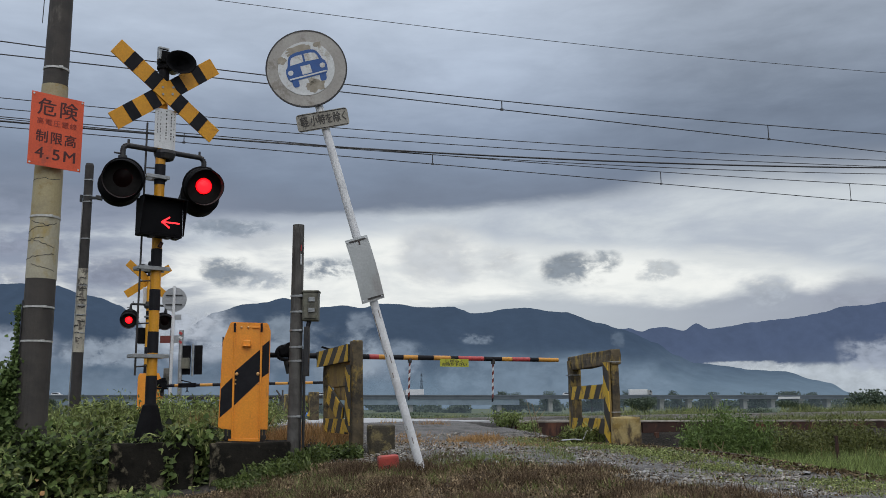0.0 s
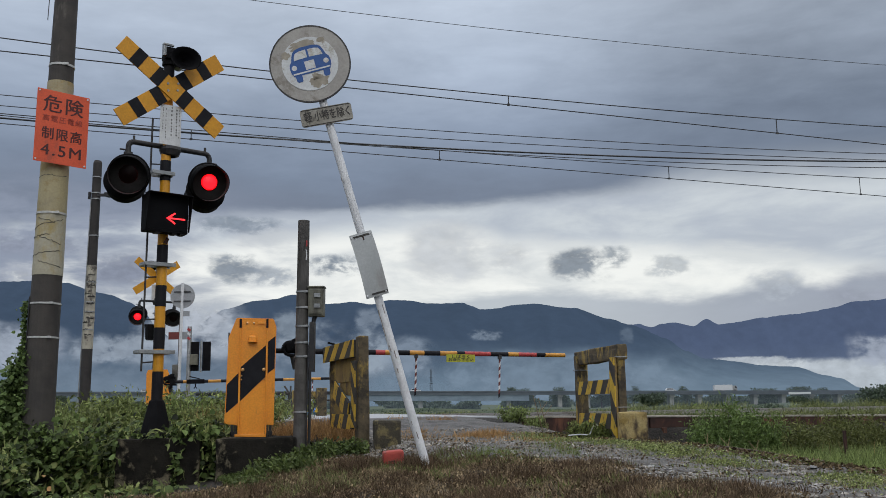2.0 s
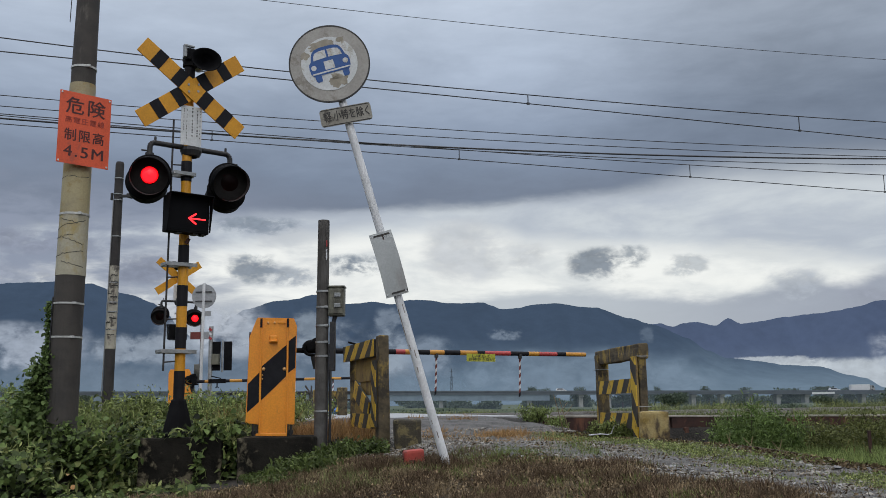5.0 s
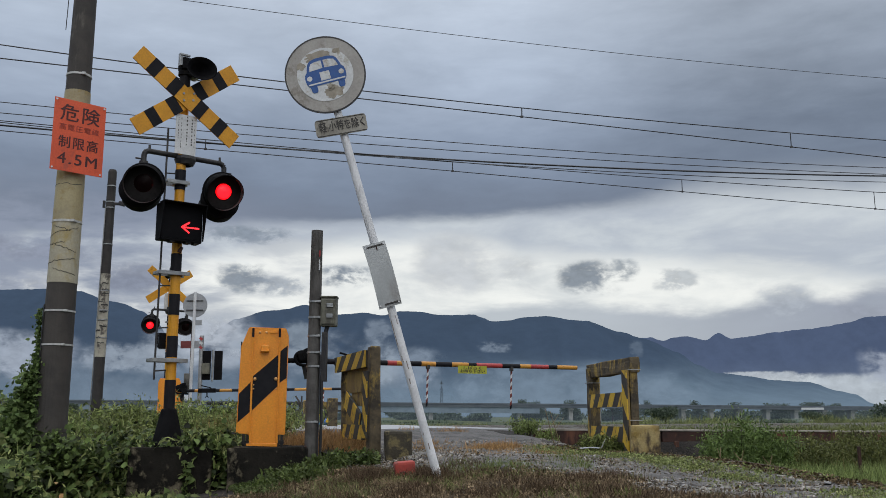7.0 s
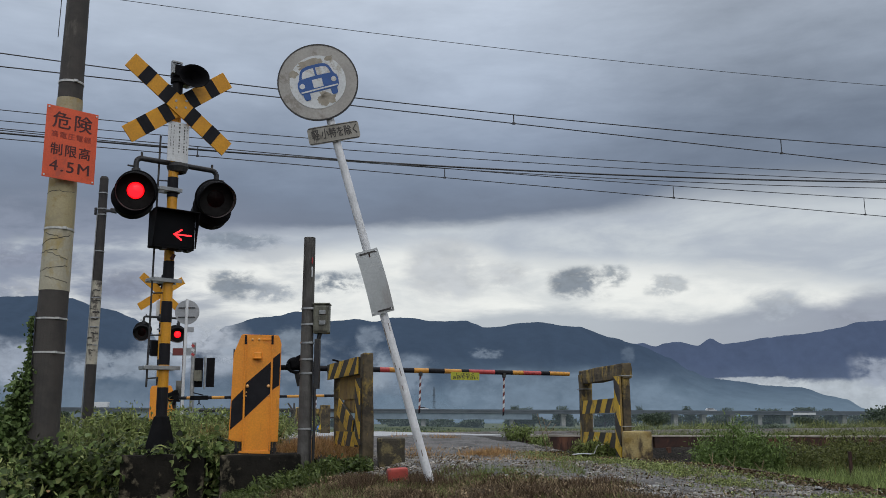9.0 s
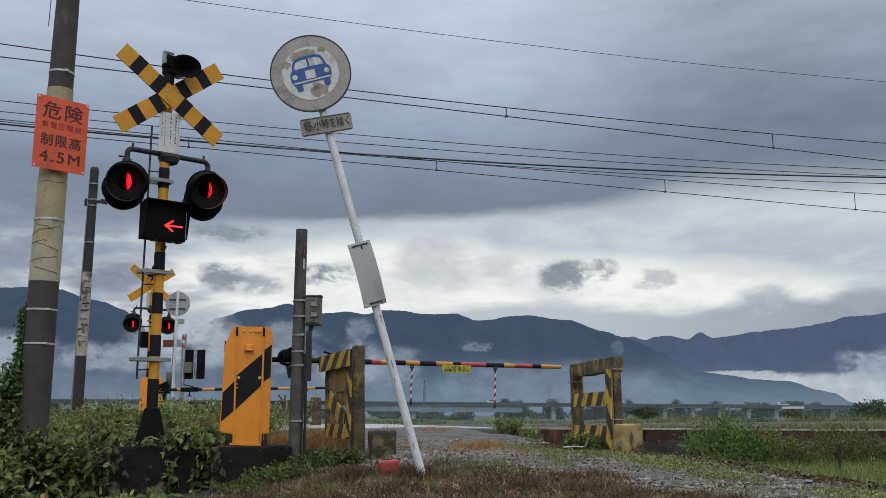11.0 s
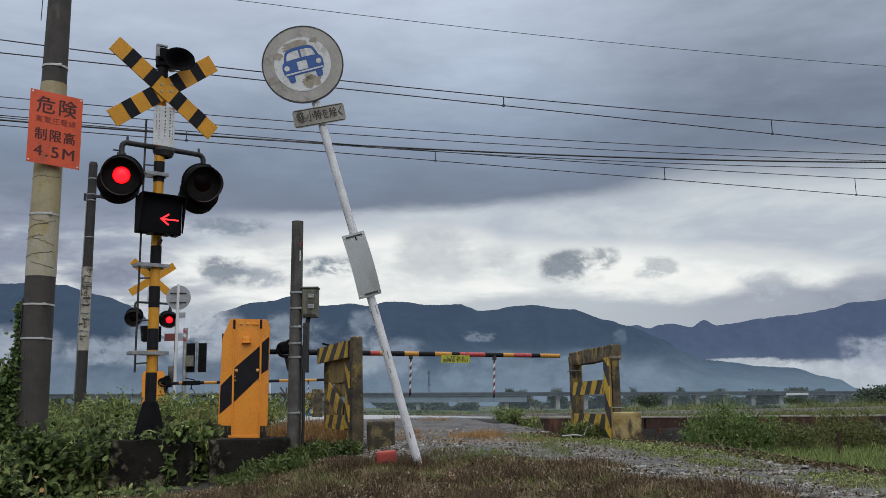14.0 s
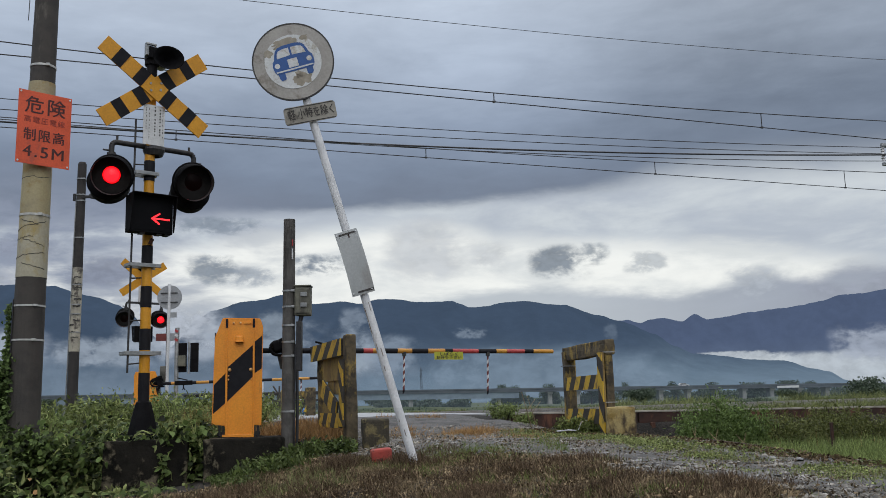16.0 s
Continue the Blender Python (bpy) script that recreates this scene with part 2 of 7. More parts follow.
def prism(bm, outline, y0, y1):
    """An outline of (x, z) drawn out from y0 to y1."""
    front = [bm.verts.new((x, y0, z)) for x, z in outline]
    back = [bm.verts.new((x, y1, z)) for x, z in outline]
    bm.faces.new(front)
    bm.faces.new(back[::-1])
    for i in range(len(outline)):
        j = (i + 1) % len(outline)
        bm.faces.new((front[j], front[i], back[i], back[j]))
    bmesh.ops.recalc_face_normals(bm, faces=bm.faces)
    return bm


def lathe(bm, profile, seg=24, m=None):
    """A shape turned about z out of (r, z) points."""
    rings = []
    for r, z in profile:
        rings.append([bm.verts.new((r * math.cos(k * math.tau / seg), r * math.sin(k * math.tau / seg), z)) for k in range(seg)])
    for p, q in zip(rings, rings[1:]):
        for k in range(seg):
            bm.faces.new((p[k], p[(k + 1) % seg], q[(k + 1) % seg], q[k]))
    if m:
        bmesh.ops.transform(bm, matrix=m, verts=[vert for ring in rings for vert in ring])
    return bm


def ragged(bm, amount, scale=4.0, seed=0):
    """Uneven, worn faces."""
    for vert in bm.verts:
        p = vert.co * scale
        vert.co += Vector((noise.noise(p + Vector((seed, 0, 0))), noise.noise(p + Vector((seed, 9, 0))), noise.noise(p + Vector((seed, 0, 9))))) * amount
    return bm


def cut(bm, times=2):
    bmesh.ops.subdivide_edges(bm, edges=bm.edges, cuts=times, use_grid_fill=True)
    return bm


def B():
    return bmesh.new()


def wire(name, points, r, material, parent=None):
    """A cable through points."""
    c = bpy.data.curves.new(name, "CURVE")
    c.dimensions, c.bevel_depth, c.bevel_resolution = "3D", r, 1
    s = c.splines.new("POLY")
    s.points.add(len(points) - 1)
    for p, q in zip(s.points, points):
        p.co = (*q, 1)
    c.materials.append(material)
    ob = new(name, c)
    ob.parent = parent
    return ob


def lettering(name, body, size, material, parent, m, width=None, label="", spread=1.0):
    """Raised letters in the built-in font, centred on m's origin and facing its +z."""
    c = bpy.data.curves.new(name, "FONT")
    c.body, c.size, c.extrude, c.align_x, c.align_y, c.space_character = body, size, 0.0012, "CENTER", "CENTER", spread
    tmp = new(name, c)
    bpy.context.view_layer.update()
    me = bpy.data.meshes.new_from_object(tmp.evaluated_get(bpy.context.evaluated_depsgraph_get()))
    bpy.data.objects.remove(tmp)
    if width and len(me.vertices):
        xs = [vert.co.x for vert in me.vertices]
        k, mid = width / (max(xs) - min(xs)), (max(xs) + min(xs)) / 2
        for vert in me.vertices:
            vert.co.x = (vert.co.x - mid) * k
    # a second, shifted copy makes the strokes bold
    bold = bmesh.new()
    bold.from_mesh(me)
    extra = bmesh.ops.duplicate(bold, geom=bold.verts[:] + bold.edges[:] + bold.faces[:])["geom"]
    bmesh.ops.translate(bold, vec=(size * 0.028, size * 0.012, 0.0004), verts=[g for g in extra if isinstance(g, bmesh.types.BMVert)])
    bold.to_mesh(me)
    bold.free()
    me.transform(m)
    me.materials.clear()
    me.materials.append(material)
    ob = new(name, me)
    ob.parent = parent
    if label:
        tagged(ob, label)
    return ob


def arrays(name, verts, faces, material, parent=None):
    """One mesh out of numpy arrays of verts and equal-sided faces."""
    me = bpy.data.meshes.new(name)
    k = faces.shape[1]
    me.vertices.add(len(verts)), me.loops.add(faces.size), me.polygons.add(len(faces))
    me.vertices.foreach_set("co", np.ascontiguousarray(verts, np.float32).ravel())
    me.loops.foreach_set("vertex_index", np.ascontiguousarray(faces, np.int32).ravel())
    me.polygons.foreach_set("loop_start", np.arange(len(faces), dtype=np.int32) * k)
    me.update(calc_edges=True)
    me.materials.append(material)
    ob = new(name, me)
    ob.parent = parent
    return ob


BLADE = (np.array([(-.5, 0, 0), (.5, 0, 0), (-.42, .05, .4), (.42, .05, .4), (-.28, .22, .75), (.28, .22, .75), (-.03, .5, 1), (.03, .5, 1)]), np.array([(0, 1, 3, 2), (2, 3, 5, 4), (4, 5, 7, 6)]))
LEAF = (np.array([(0, 0, 0), (-.36, .28, .06), (-.30, .68, .02), (0, 1, -.16), (.30, .68, .02), (.36, .28, .06), (0, .45, -.04)]), np.array([(0, 6, 2, 1), (0, 5, 4, 6), (6, 4, 3, 2)]))


# a broad heart-shaped leaf, folded along its vein
BROAD = (np.array([(0, 0, 0), (0, .33, -.02), (0, .66, -.06), (0, 1, -.18), (-.17, -.09, .02), (-.47, .16, .08), (-.41, .52, .06), (-.15, .84, -.05), (.17, -.09, .02), (.47, .16, .08), (.41, .52, .06), (.15, .84, -.05)]),
         np.array([(0, 1, 5, 4), (1, 2, 6, 5), (2, 3, 7, 6), (0, 8, 9, 1), (1, 9, 10, 2), (2, 10, 11, 3)]))


def trefoil():
    """Three broad leaflets on one stalk."""
    vs, fs = [], []
    for k, (deg, size, off) in enumerate(((0, 1.0, 0.22), (78, 0.82, 0.10), (-78, 0.82, 0.10))):
        c, sn = math.cos(radians(deg)), math.sin(radians(deg))
        p = BROAD[0] * size + (0, off, 0)
        vs.append(np.stack([p[:, 0] * c - p[:, 1] * sn, p[:, 0] * sn + p[:, 1] * c, p[:, 2]], 1))
        fs.append(BROAD[1] + 12 * k)
    return np.concatenate(vs) * 0.62, np.concatenate(fs)


TREFOIL = trefoil()
# a long leaf, folded and drooping at the tip
LANCE = (np.array([(0, 0, 0), (-.13, .3, .05), (0, .34, 0), (.13, .3, .05), (-.10, .68, .02), (0, .70, -.04), (.10, .68, .02), (0, 1.0, -.16)]),
         np.array([(1, 2, 5, 4), (2, 3, 6, 5), (0, 3, 2, 1), (4, 5, 6, 7)]))


def turns(n, rng, tilt):
    """n random turns about z, each then tipped by about tilt radians."""
    a, b, c = rng.uniform(0, math.tau, n), rng.normal(0, tilt, n), rng.normal(0, tilt, n)
    ca, sa, cb, sb, cc, sc = np.cos(a), np.sin(a), np.cos(b), np.sin(b), np.cos(c), np.sin(c)
    o, z = np.ones(n), np.zeros(n)
    rz = np.stack([ca, -sa, z, sa, ca, z, z, z, o], 1).reshape(n, 3, 3)
    rx = np.stack([o, z, z, z, cb, -sb, z, sb, cb], 1).reshape(n, 3, 3)
    ry = np.stack([cc, z, sc, z, o, z, -sc, z, cc], 1).reshape(n, 3, 3)
    return rz @ rx @ ry


def strew(name, shape, places, sizes, rot, material, parent=None):
    """Many copies of a small shape, each at its place, size (x, y, z) and turn, in one mesh."""
    tv, tf = shape
    vs = np.einsum("nij,nkj->nki", rot, tv[None] * sizes[:, None, :]) + places[:, None, :]
    fs = tf[None] + (np.arange(len(places)) * len(tv))[:, None, None]
    return arrays(name, vs.reshape(-1, 3), fs.reshape(-1, tf.shape[1]), material, parent)


def on_ground(xy):
    return np.array([(x, y, ground_z(x, y)) for x, y in xy])


# ---------------------------------------------------------------- ground
def foliage(name, a, b, island=0.7, rough=0.6, through_light=0.25, gloss=0.2):
    """Leaves: two greens, piece by piece, that let some light through."""
    if name in MATS:
        return MATS[name]
    m = bpy.data.materials.new(name)
    m.use_nodes = True
    n = Net(m.node_tree)
    out, sh, tr, mx = n.add("ShaderNodeOutputMaterial"), n.add("ShaderNodeBsdfPrincipled"), n.add("ShaderNodeBsdfTranslucent"), n.add("ShaderNodeMixShader")
    r = n.add("ShaderNodeNewGeometry").outputs["Random Per Island"]
    co = n.add("ShaderNodeTexCoord").outputs["Object"]
    col = n.mix(n.math("ADD", n.math("MULTIPLY", r, 0.6), n.math("MULTIPLY", n.noise(co, 1.7, 3), 0.5), clamp=True), (*a, 1), (*b, 1))
    val = n.math("MULTIPLY_ADD", n.math("FRACT", n.math("MULTIPLY", r, 7.31)), island, 1 - island / 2)
    val = n.math("MULTIPLY", val, n.math("MULTIPLY_ADD", n.noise(co, 45, 2), 0.6, 0.7))
    col = n.mix(1.0, col, n.xyz(val, val, val), "MULTIPLY")
    n.plug(sh.inputs["Base Color"], col), n.plug(tr.inputs[0], col)
    bp = n.add("ShaderNodeBump")
    bp.inputs["Strength"].default_value, bp.inputs["Distance"].default_value = 0.5, 0.01
    n.plug(bp.inputs["Height"], n.noise(co, 55, 3, 0.6)), n.plug(sh.inputs["Normal"], bp.outputs[0])
    sh.inputs["Roughness"].default_value, sh.inputs["Specular IOR Level"].default_value, mx.inputs[0].default_value = rough, gloss, through_light
    n.t.links.new(sh.outputs[0], mx.inputs[1]), n.t.links.new(tr.outputs[0], mx.inputs[2]), n.t.links.new(mx.outputs[0], out.inputs[0])
    MATS[name] = m
    return m


def ground_material():
    m = bpy.data.materials.new("soil_gravel_and_field")
    m.use_nodes = True
    n = Net(m.node_tree)
    out, sh = n.add("ShaderNodeOutputMaterial"), n.add("ShaderNodeBsdfPrincipled")
    n.t.links.new(sh.outputs[0], out.inputs[0])
    co = n.add("ShaderNodeTexCoord").outputs["Object"]
    s = n.add("ShaderNodeSeparateXYZ")
    n.plug(s.inputs[0], co)
    soil = n.mix(n.smooth(n.noise(co, 1.8, 6, 0.65), 0.35, 0.65), (0.012, 0.0095, 0.007, 1), (0.045, 0.037, 0.029, 1))
    vor = n.add("ShaderNodeTexVoronoi")
    vor.inputs["Scale"].default_value = 34
    n.plug(vor.inputs["Vector"], co)
    stone = n.mix(1.0, soil, n.ramp(vor.outputs["Distance"], [(0.0, (1.5, 1.5, 1.5, 1)), (0.7, (0.35, 0.35, 0.35, 1))]), "MULTIPLY")
    grass = n.mix(n.smooth(n.noise(co, 0.035, 6, 0.6), 0.42, 0.58), (0.035, 0.058, 0.018, 1), (0.10, 0.105, 0.04, 1))
    grass = n.mix(n.smooth(n.noise(co, 1.4, 4, 0.6), 0.3, 0.7), grass, (0.04, 0.06, 0.02, 1))
    vv = n.math("ADD", n.math("MULTIPLY", s.outputs[0], -0.3335), n.math("MULTIPLY", s.outputs[1], 0.943))
    col = n.mix(n.smooth(vv, 18.5, 21.0), stone, grass)
    n.plug(sh.inputs["Base Color"], col)
    sh.inputs["Roughness"].default_value = 0.95
    b = n.add("ShaderNodeBump")
    b.inputs["Strength"].default_value, b.inputs["Distance"].default_value = 0.7, 0.02
    n.plug(b.inputs["Height"], n.math("SUBTRACT", n.noise(co, 40, 5, 0.7), n.math("MULTIPLY", vor.outputs["Distance"], 0.6)))
    n.plug(sh.inputs["Normal"], b.outputs[0])
    return m


def spaced(inner, fine, outer):
    """Coordinates: even steps out to inner, then growing ones to outer."""
    c = list(np.arange(0, inner, fine))
    while c[-1] < outer:
        c.append(c[-1] + max(fine, c[-1] * 0.14))
    return sorted([-x for x in c[1:]] + c)


def build_ground():
    xs = spaced(9.0, 0.16, 4700)
    ys = [y + 8.0 for y in spaced(12.5, 0.16, 4700)]
    verts = np.array([(x, y, ground_z(x, y)) for y in ys for x in xs])
    nx = len(xs)
    i = np.arange((len(ys) - 1) * nx).reshape(-1, nx)[:, :-1].ravel()
    ob = arrays("ground", verts, np.stack([i, i + 1, i + 1 + nx, i + nx], 1), ground_material())
    ob.data.polygons.foreach_set("use_smooth", [True] * len(ob.data.polygons))
    return tagged(ob, "dark gravelly soil running out into flat green fields", "ground", kind="structure")


ASPHALT = mat("worn_wet_asphalt", (0.100, 0.095, 0.090), (0.042, 0.039, 0.037), 5.0, 0.66, bump=1.0, bscale=55, dirt=(0.12, 0.11, 0.098), dirt_amt=0.3, dirt_scale=14, spec=0.35)
BALLAST = mat("brown_track_ballast", (0.15, 0.125, 0.105), (0.08, 0.065, 0.055), 14, 0.95, bump=1.0, bscale=26)
RUST = mat("rusted_steel", (0.050, 0.022, 0.016), (0.026, 0.013, 0.011), 6, 0.85, 0.1, bump=0.4, dirt=(0.14, 0.058, 0.034), dirt_amt=0.34, streak=3)
RAILTOP = mat("polished_rail_head", (0.42, 0.40, 0.38), (0.30, 0.27, 0.24), 10, 0.32, 0.8, bump=0.03)
PANEL = mat("pale_crossing_panel", (0.36, 0.37, 0.38), (0.28, 0.285, 0.29), 4, 0.6, bump=0.3)


def build_road():
    """The crossing road: an uneven asphalt sheet with broken edges, laid on the ground."""
    bm = B()
    na, nb = 44, 300
    rows = []
    for j in range(nb + 1):
        b = -16.0 + (11.35 + 16.0) * (j / nb) ** 0.55
        row = []
        for i in range(na + 1):
            f = i / na
            wob = noise.noise((b * 1.3, 0, 3)) * 0.16 + noise.noise((b * 4.1, 5, 3)) * 0.09
            wob2 = noise.noise((b * 1.1, 20, 3)) * 0.25 + noise.noise((b * 3.7, 25, 3)) * 0.10
            a = (ROAD_L + 0.1 + wob + 0.95 * (1 - min(1, max(0, (b - 4.4) / 1.9)) ** 2)) * (1 - f) + (ROAD_R - 0.15 + wob2) * f
            p = uv(a, b)
            edge = min(f, 1 - f) * na
            lift = 0.018 if edge > 2 else -0.03 + 0.024 * edge
            row.append(bm.verts.new((p.x, p.y, ground_z(p.x, p.y) + lift + noise.noise((p.x * 3, p.y * 3, 7)) * 0.012 + noise.noise((p.x * 9, p.y * 9, 8)) * 0.007)))
        rows.append(row)
    for p, q in zip(rows, rows[1:]):
        for i in range(na):
            bm.faces.new((p[i], p[i + 1], q[i + 1], q[i]))
    ob = part("road", bm, ASPHALT, smooth=True)
    return tagged(ob, "cracked grey asphalt lane strewn with gravel, leading over the tracks", "road", kind="structure")


def rail_mesh(a0, a1, b, z):
    """A rail with foot, web and head along U."""
    prof = [(-.06, 0), (.06, 0), (.06, .012), (.012, .03), (.012, .10), (.033, .112), (.033, .14), (-.033, .14), (-.033, .112), (-.012, .10), (-.012, .03), (-.06, .012)]
    bm = B()
    ends = []
    for a in (a0, a1):
        ends.append([bm.verts.new(uv(a, b + dy, z + dz)) for dy, dz in prof])
    for i in range(len(prof)):
        j = (i + 1) % len(prof)
        bm.faces.new((ends[0][i], ends[0][j], ends[1][j], ends[1][i]))
    return bm


def build_tracks():
    for b0, who in ((TRACK_A, "near"), (TRACK_B, "far")):
        bed = B()
        out = []
        for a in np.arange(-120, 160, 1.5):
            out.append([bed.verts.new(uv(a, b0 + db, z + noise.noise((a, db, 1)) * 0.02)) for db, z in ((-1.85, -0.25), (-1.35, 0.05), (0, 0.075), (1.35, 0.05), (1.85, -0.25))])
        for p, q in zip(out, out[1:]):
            for k in range(4):
                bed.faces.new((p[k], p[k + 1], q[k + 1], q[k]))
        bed_ob = part("track_bed", bed, BALLAST)
        tagged(bed_ob, "brown stone ballast bed under the rails", "track bed", kind="structure")
        track = thing("railway_track", Matrix(), "pair of worn steel rails on a ballast bed", "railway track", "railway tracks")
        for s in (-1, 1):
            part("rail", rail_mesh(-120, 160, b0 + s * 0.565, 0.055), RAILTOP, track)
        tie = B()
        box(tie, (0, 0, 0), (0.2, 2.0, 0.14), bevel=0.01)
        first = part("sleeper", tie, CONCRETE, track)
        turn = Matrix(((U.x, V.x, 0, 0), (U.y, V.y, 0, 0), (0, 0, 1, 0), (0, 0, 0, 1)))
        spots = [a for a in np.arange(-14, 26, 0.62) if not ROAD_L - 0.4 < a < ROAD_R + 0.4]
        first.matrix_basis = Matrix.Translation(uv(spots[0], b0, 0.01)) @ turn
        for a in spots[1:]:
            o = new("sleeper", first.data)
            o.parent = track
            o.matrix_basis = Matrix.Translation(uv(a, b0, 0.01)) @ turn
    # panels that carry the road over the rails
    deck = thing("crossing_deck", Matrix(), "pale concrete panels paving the crossing between the rails", "crossing", kind="structure")
    for b, wd in ((11.62, 0.7), (12.6, 0.98), (13.63, 0.9), (14.4, 0.6), (15.12, 0.7), (16.15, 0.98), (17.2, 0.9)):
        bm = B()
        turn = Matrix(((U.x, V.x, 0, 0), (U.y, V.y, 0, 0), (0, 0, 1, 0), (0, 0, 0, 1)))
        box(bm, uv((ROAD_L + ROAD_R) / 2 - 0.27, b, 0.125), (ROAD_R - ROAD_L + 1.15, wd, 0.17), turn, 0.012)
        part("panel", bm, PANEL, deck)


def build_ditch_wall():
    """Rusty beams that hold the track side of the ditch."""
    wall = thing("retaining_wall", Matrix(), "low retaining wall of rusted steel beams with a pale cap", "retaining wall", kind="structure")
    turn = Matrix(((U.x, V.x, 0, 0), (U.y, V.y, 0, 0), (0, 0, 1, 0), (0, 0, 0, 1)))
    a = 4.95
    while a < 24:
        sink = -0.03 - 0.013 * (a - 4.95)
        ln = 1.5 + 0.5 * random.random()
        up, low = B(), B()
        box(up, uv(a + ln / 2, 10.78, 0.105 + sink), (ln - 0.02, 0.10, 0.22), turn, 0.012)
        box(low, uv(a + ln / 2, 10.72, -0.14 + sink), (ln - 0.015, 0.14, 0.26), turn, 0.012)
        foot = B()
        box(foot, uv(a + ln / 2 - 0.1, 10.70, -0.445 + sink), (ln - 0.015, 0.14, 0.34), turn, 0.012)
        part("beam", foot, RUST, wall)
        part("beam", up, RUST, wall), part("beam", low, RUST, wall)
        for s in (0.15, ln - 0.15):
            st = B()
            box(st, uv(a + s, 10.61, -0.28), (0.06, 0.05, 0.60), turn, 0.006)
            part("stake", st, RUST, wall)
        a += ln
    cap = B()
    box(cap, (0, 0, 0), (19.2, 0.16, 0.026), Matrix.Translation(uv(14.5, 10.80, 0.228 - 0.03 - 0.013 * 9.55)) @ turn @ Matrix.Rotation(0.013, 4, "Y"), 0.006)
    part("cap", cap, mat("pale_worn_cap", (0.34, 0.31, 0.27), (0.2, 0.18, 0.15), 6, 0.7), wall)


build_ground()
build_road()
build_tracks()
build_ditch_wall()


# ---------------------------------------------------------------- distance
def profile(points, x):
    """A soft line through a few heights."""
    for (x0, h0), (x1, h1) in zip(points, points[1:]):
        if x <= x1:
            t = max(0.0, (x - x0) / (x1 - x0))
            return h0 + (h1 - h0) * (t * t * (3 - 2 * t) * 0.6 + t * 0.4)
    return points[-1][1]


def ridge(name, label, r, points, depth, seed, material, a0=-0.85, a1=0.9):
    """A mountain chain at distance r; points: (bearing, slope of sight) of its summits and saddles."""
    na, nk = 1500, 12
    verts, faces = [], []
    for i in range(na + 1):
        a = a0 + (a1 - a0) * i / na
        top = profile(points, a)
        top += (noise.fractal((a * 17, seed, 0), 0.9, 2.1, 5) * 0.0010 + noise.noise((a * 170, seed, 2)) * 0.0006 + noise.noise((a * 560, seed, 5)) * 0.0003) * min(1, top * 20)
        for k in range(nk + 1):
            f = k / nk
            rr = r - (1 - f) * depth + noise.fractal((a * 14 + seed, f * 3, 1), 1.0, 2.0, 4) * depth * 0.16 * (1 - f)
            z = max(top, 0.0) * r * (f ** 0.85) + noise.fractal((a * 22, f * 4, seed), 1.0, 2.0, 4) * r * 0.006 * f * (1 - f)
            verts.append((rr * math.sin(a), rr * math.cos(a), z - 6 * (1 - f) + 0.4 * f))
    n1 = nk + 1
    for i in range(na):
        for k in range(nk):
            faces.append((i * n1 + k, (i + 1) * n1 + k, (i + 1) * n1 + k + 1, i * n1 + k + 1))
    ob = arrays(name, np.array(verts), np.array(faces), material)
    ob.data.polygons.foreach_set("use_smooth", [True] * len(ob.data.polygons))
    return tagged(ob, label, "mountain", kind="structure")


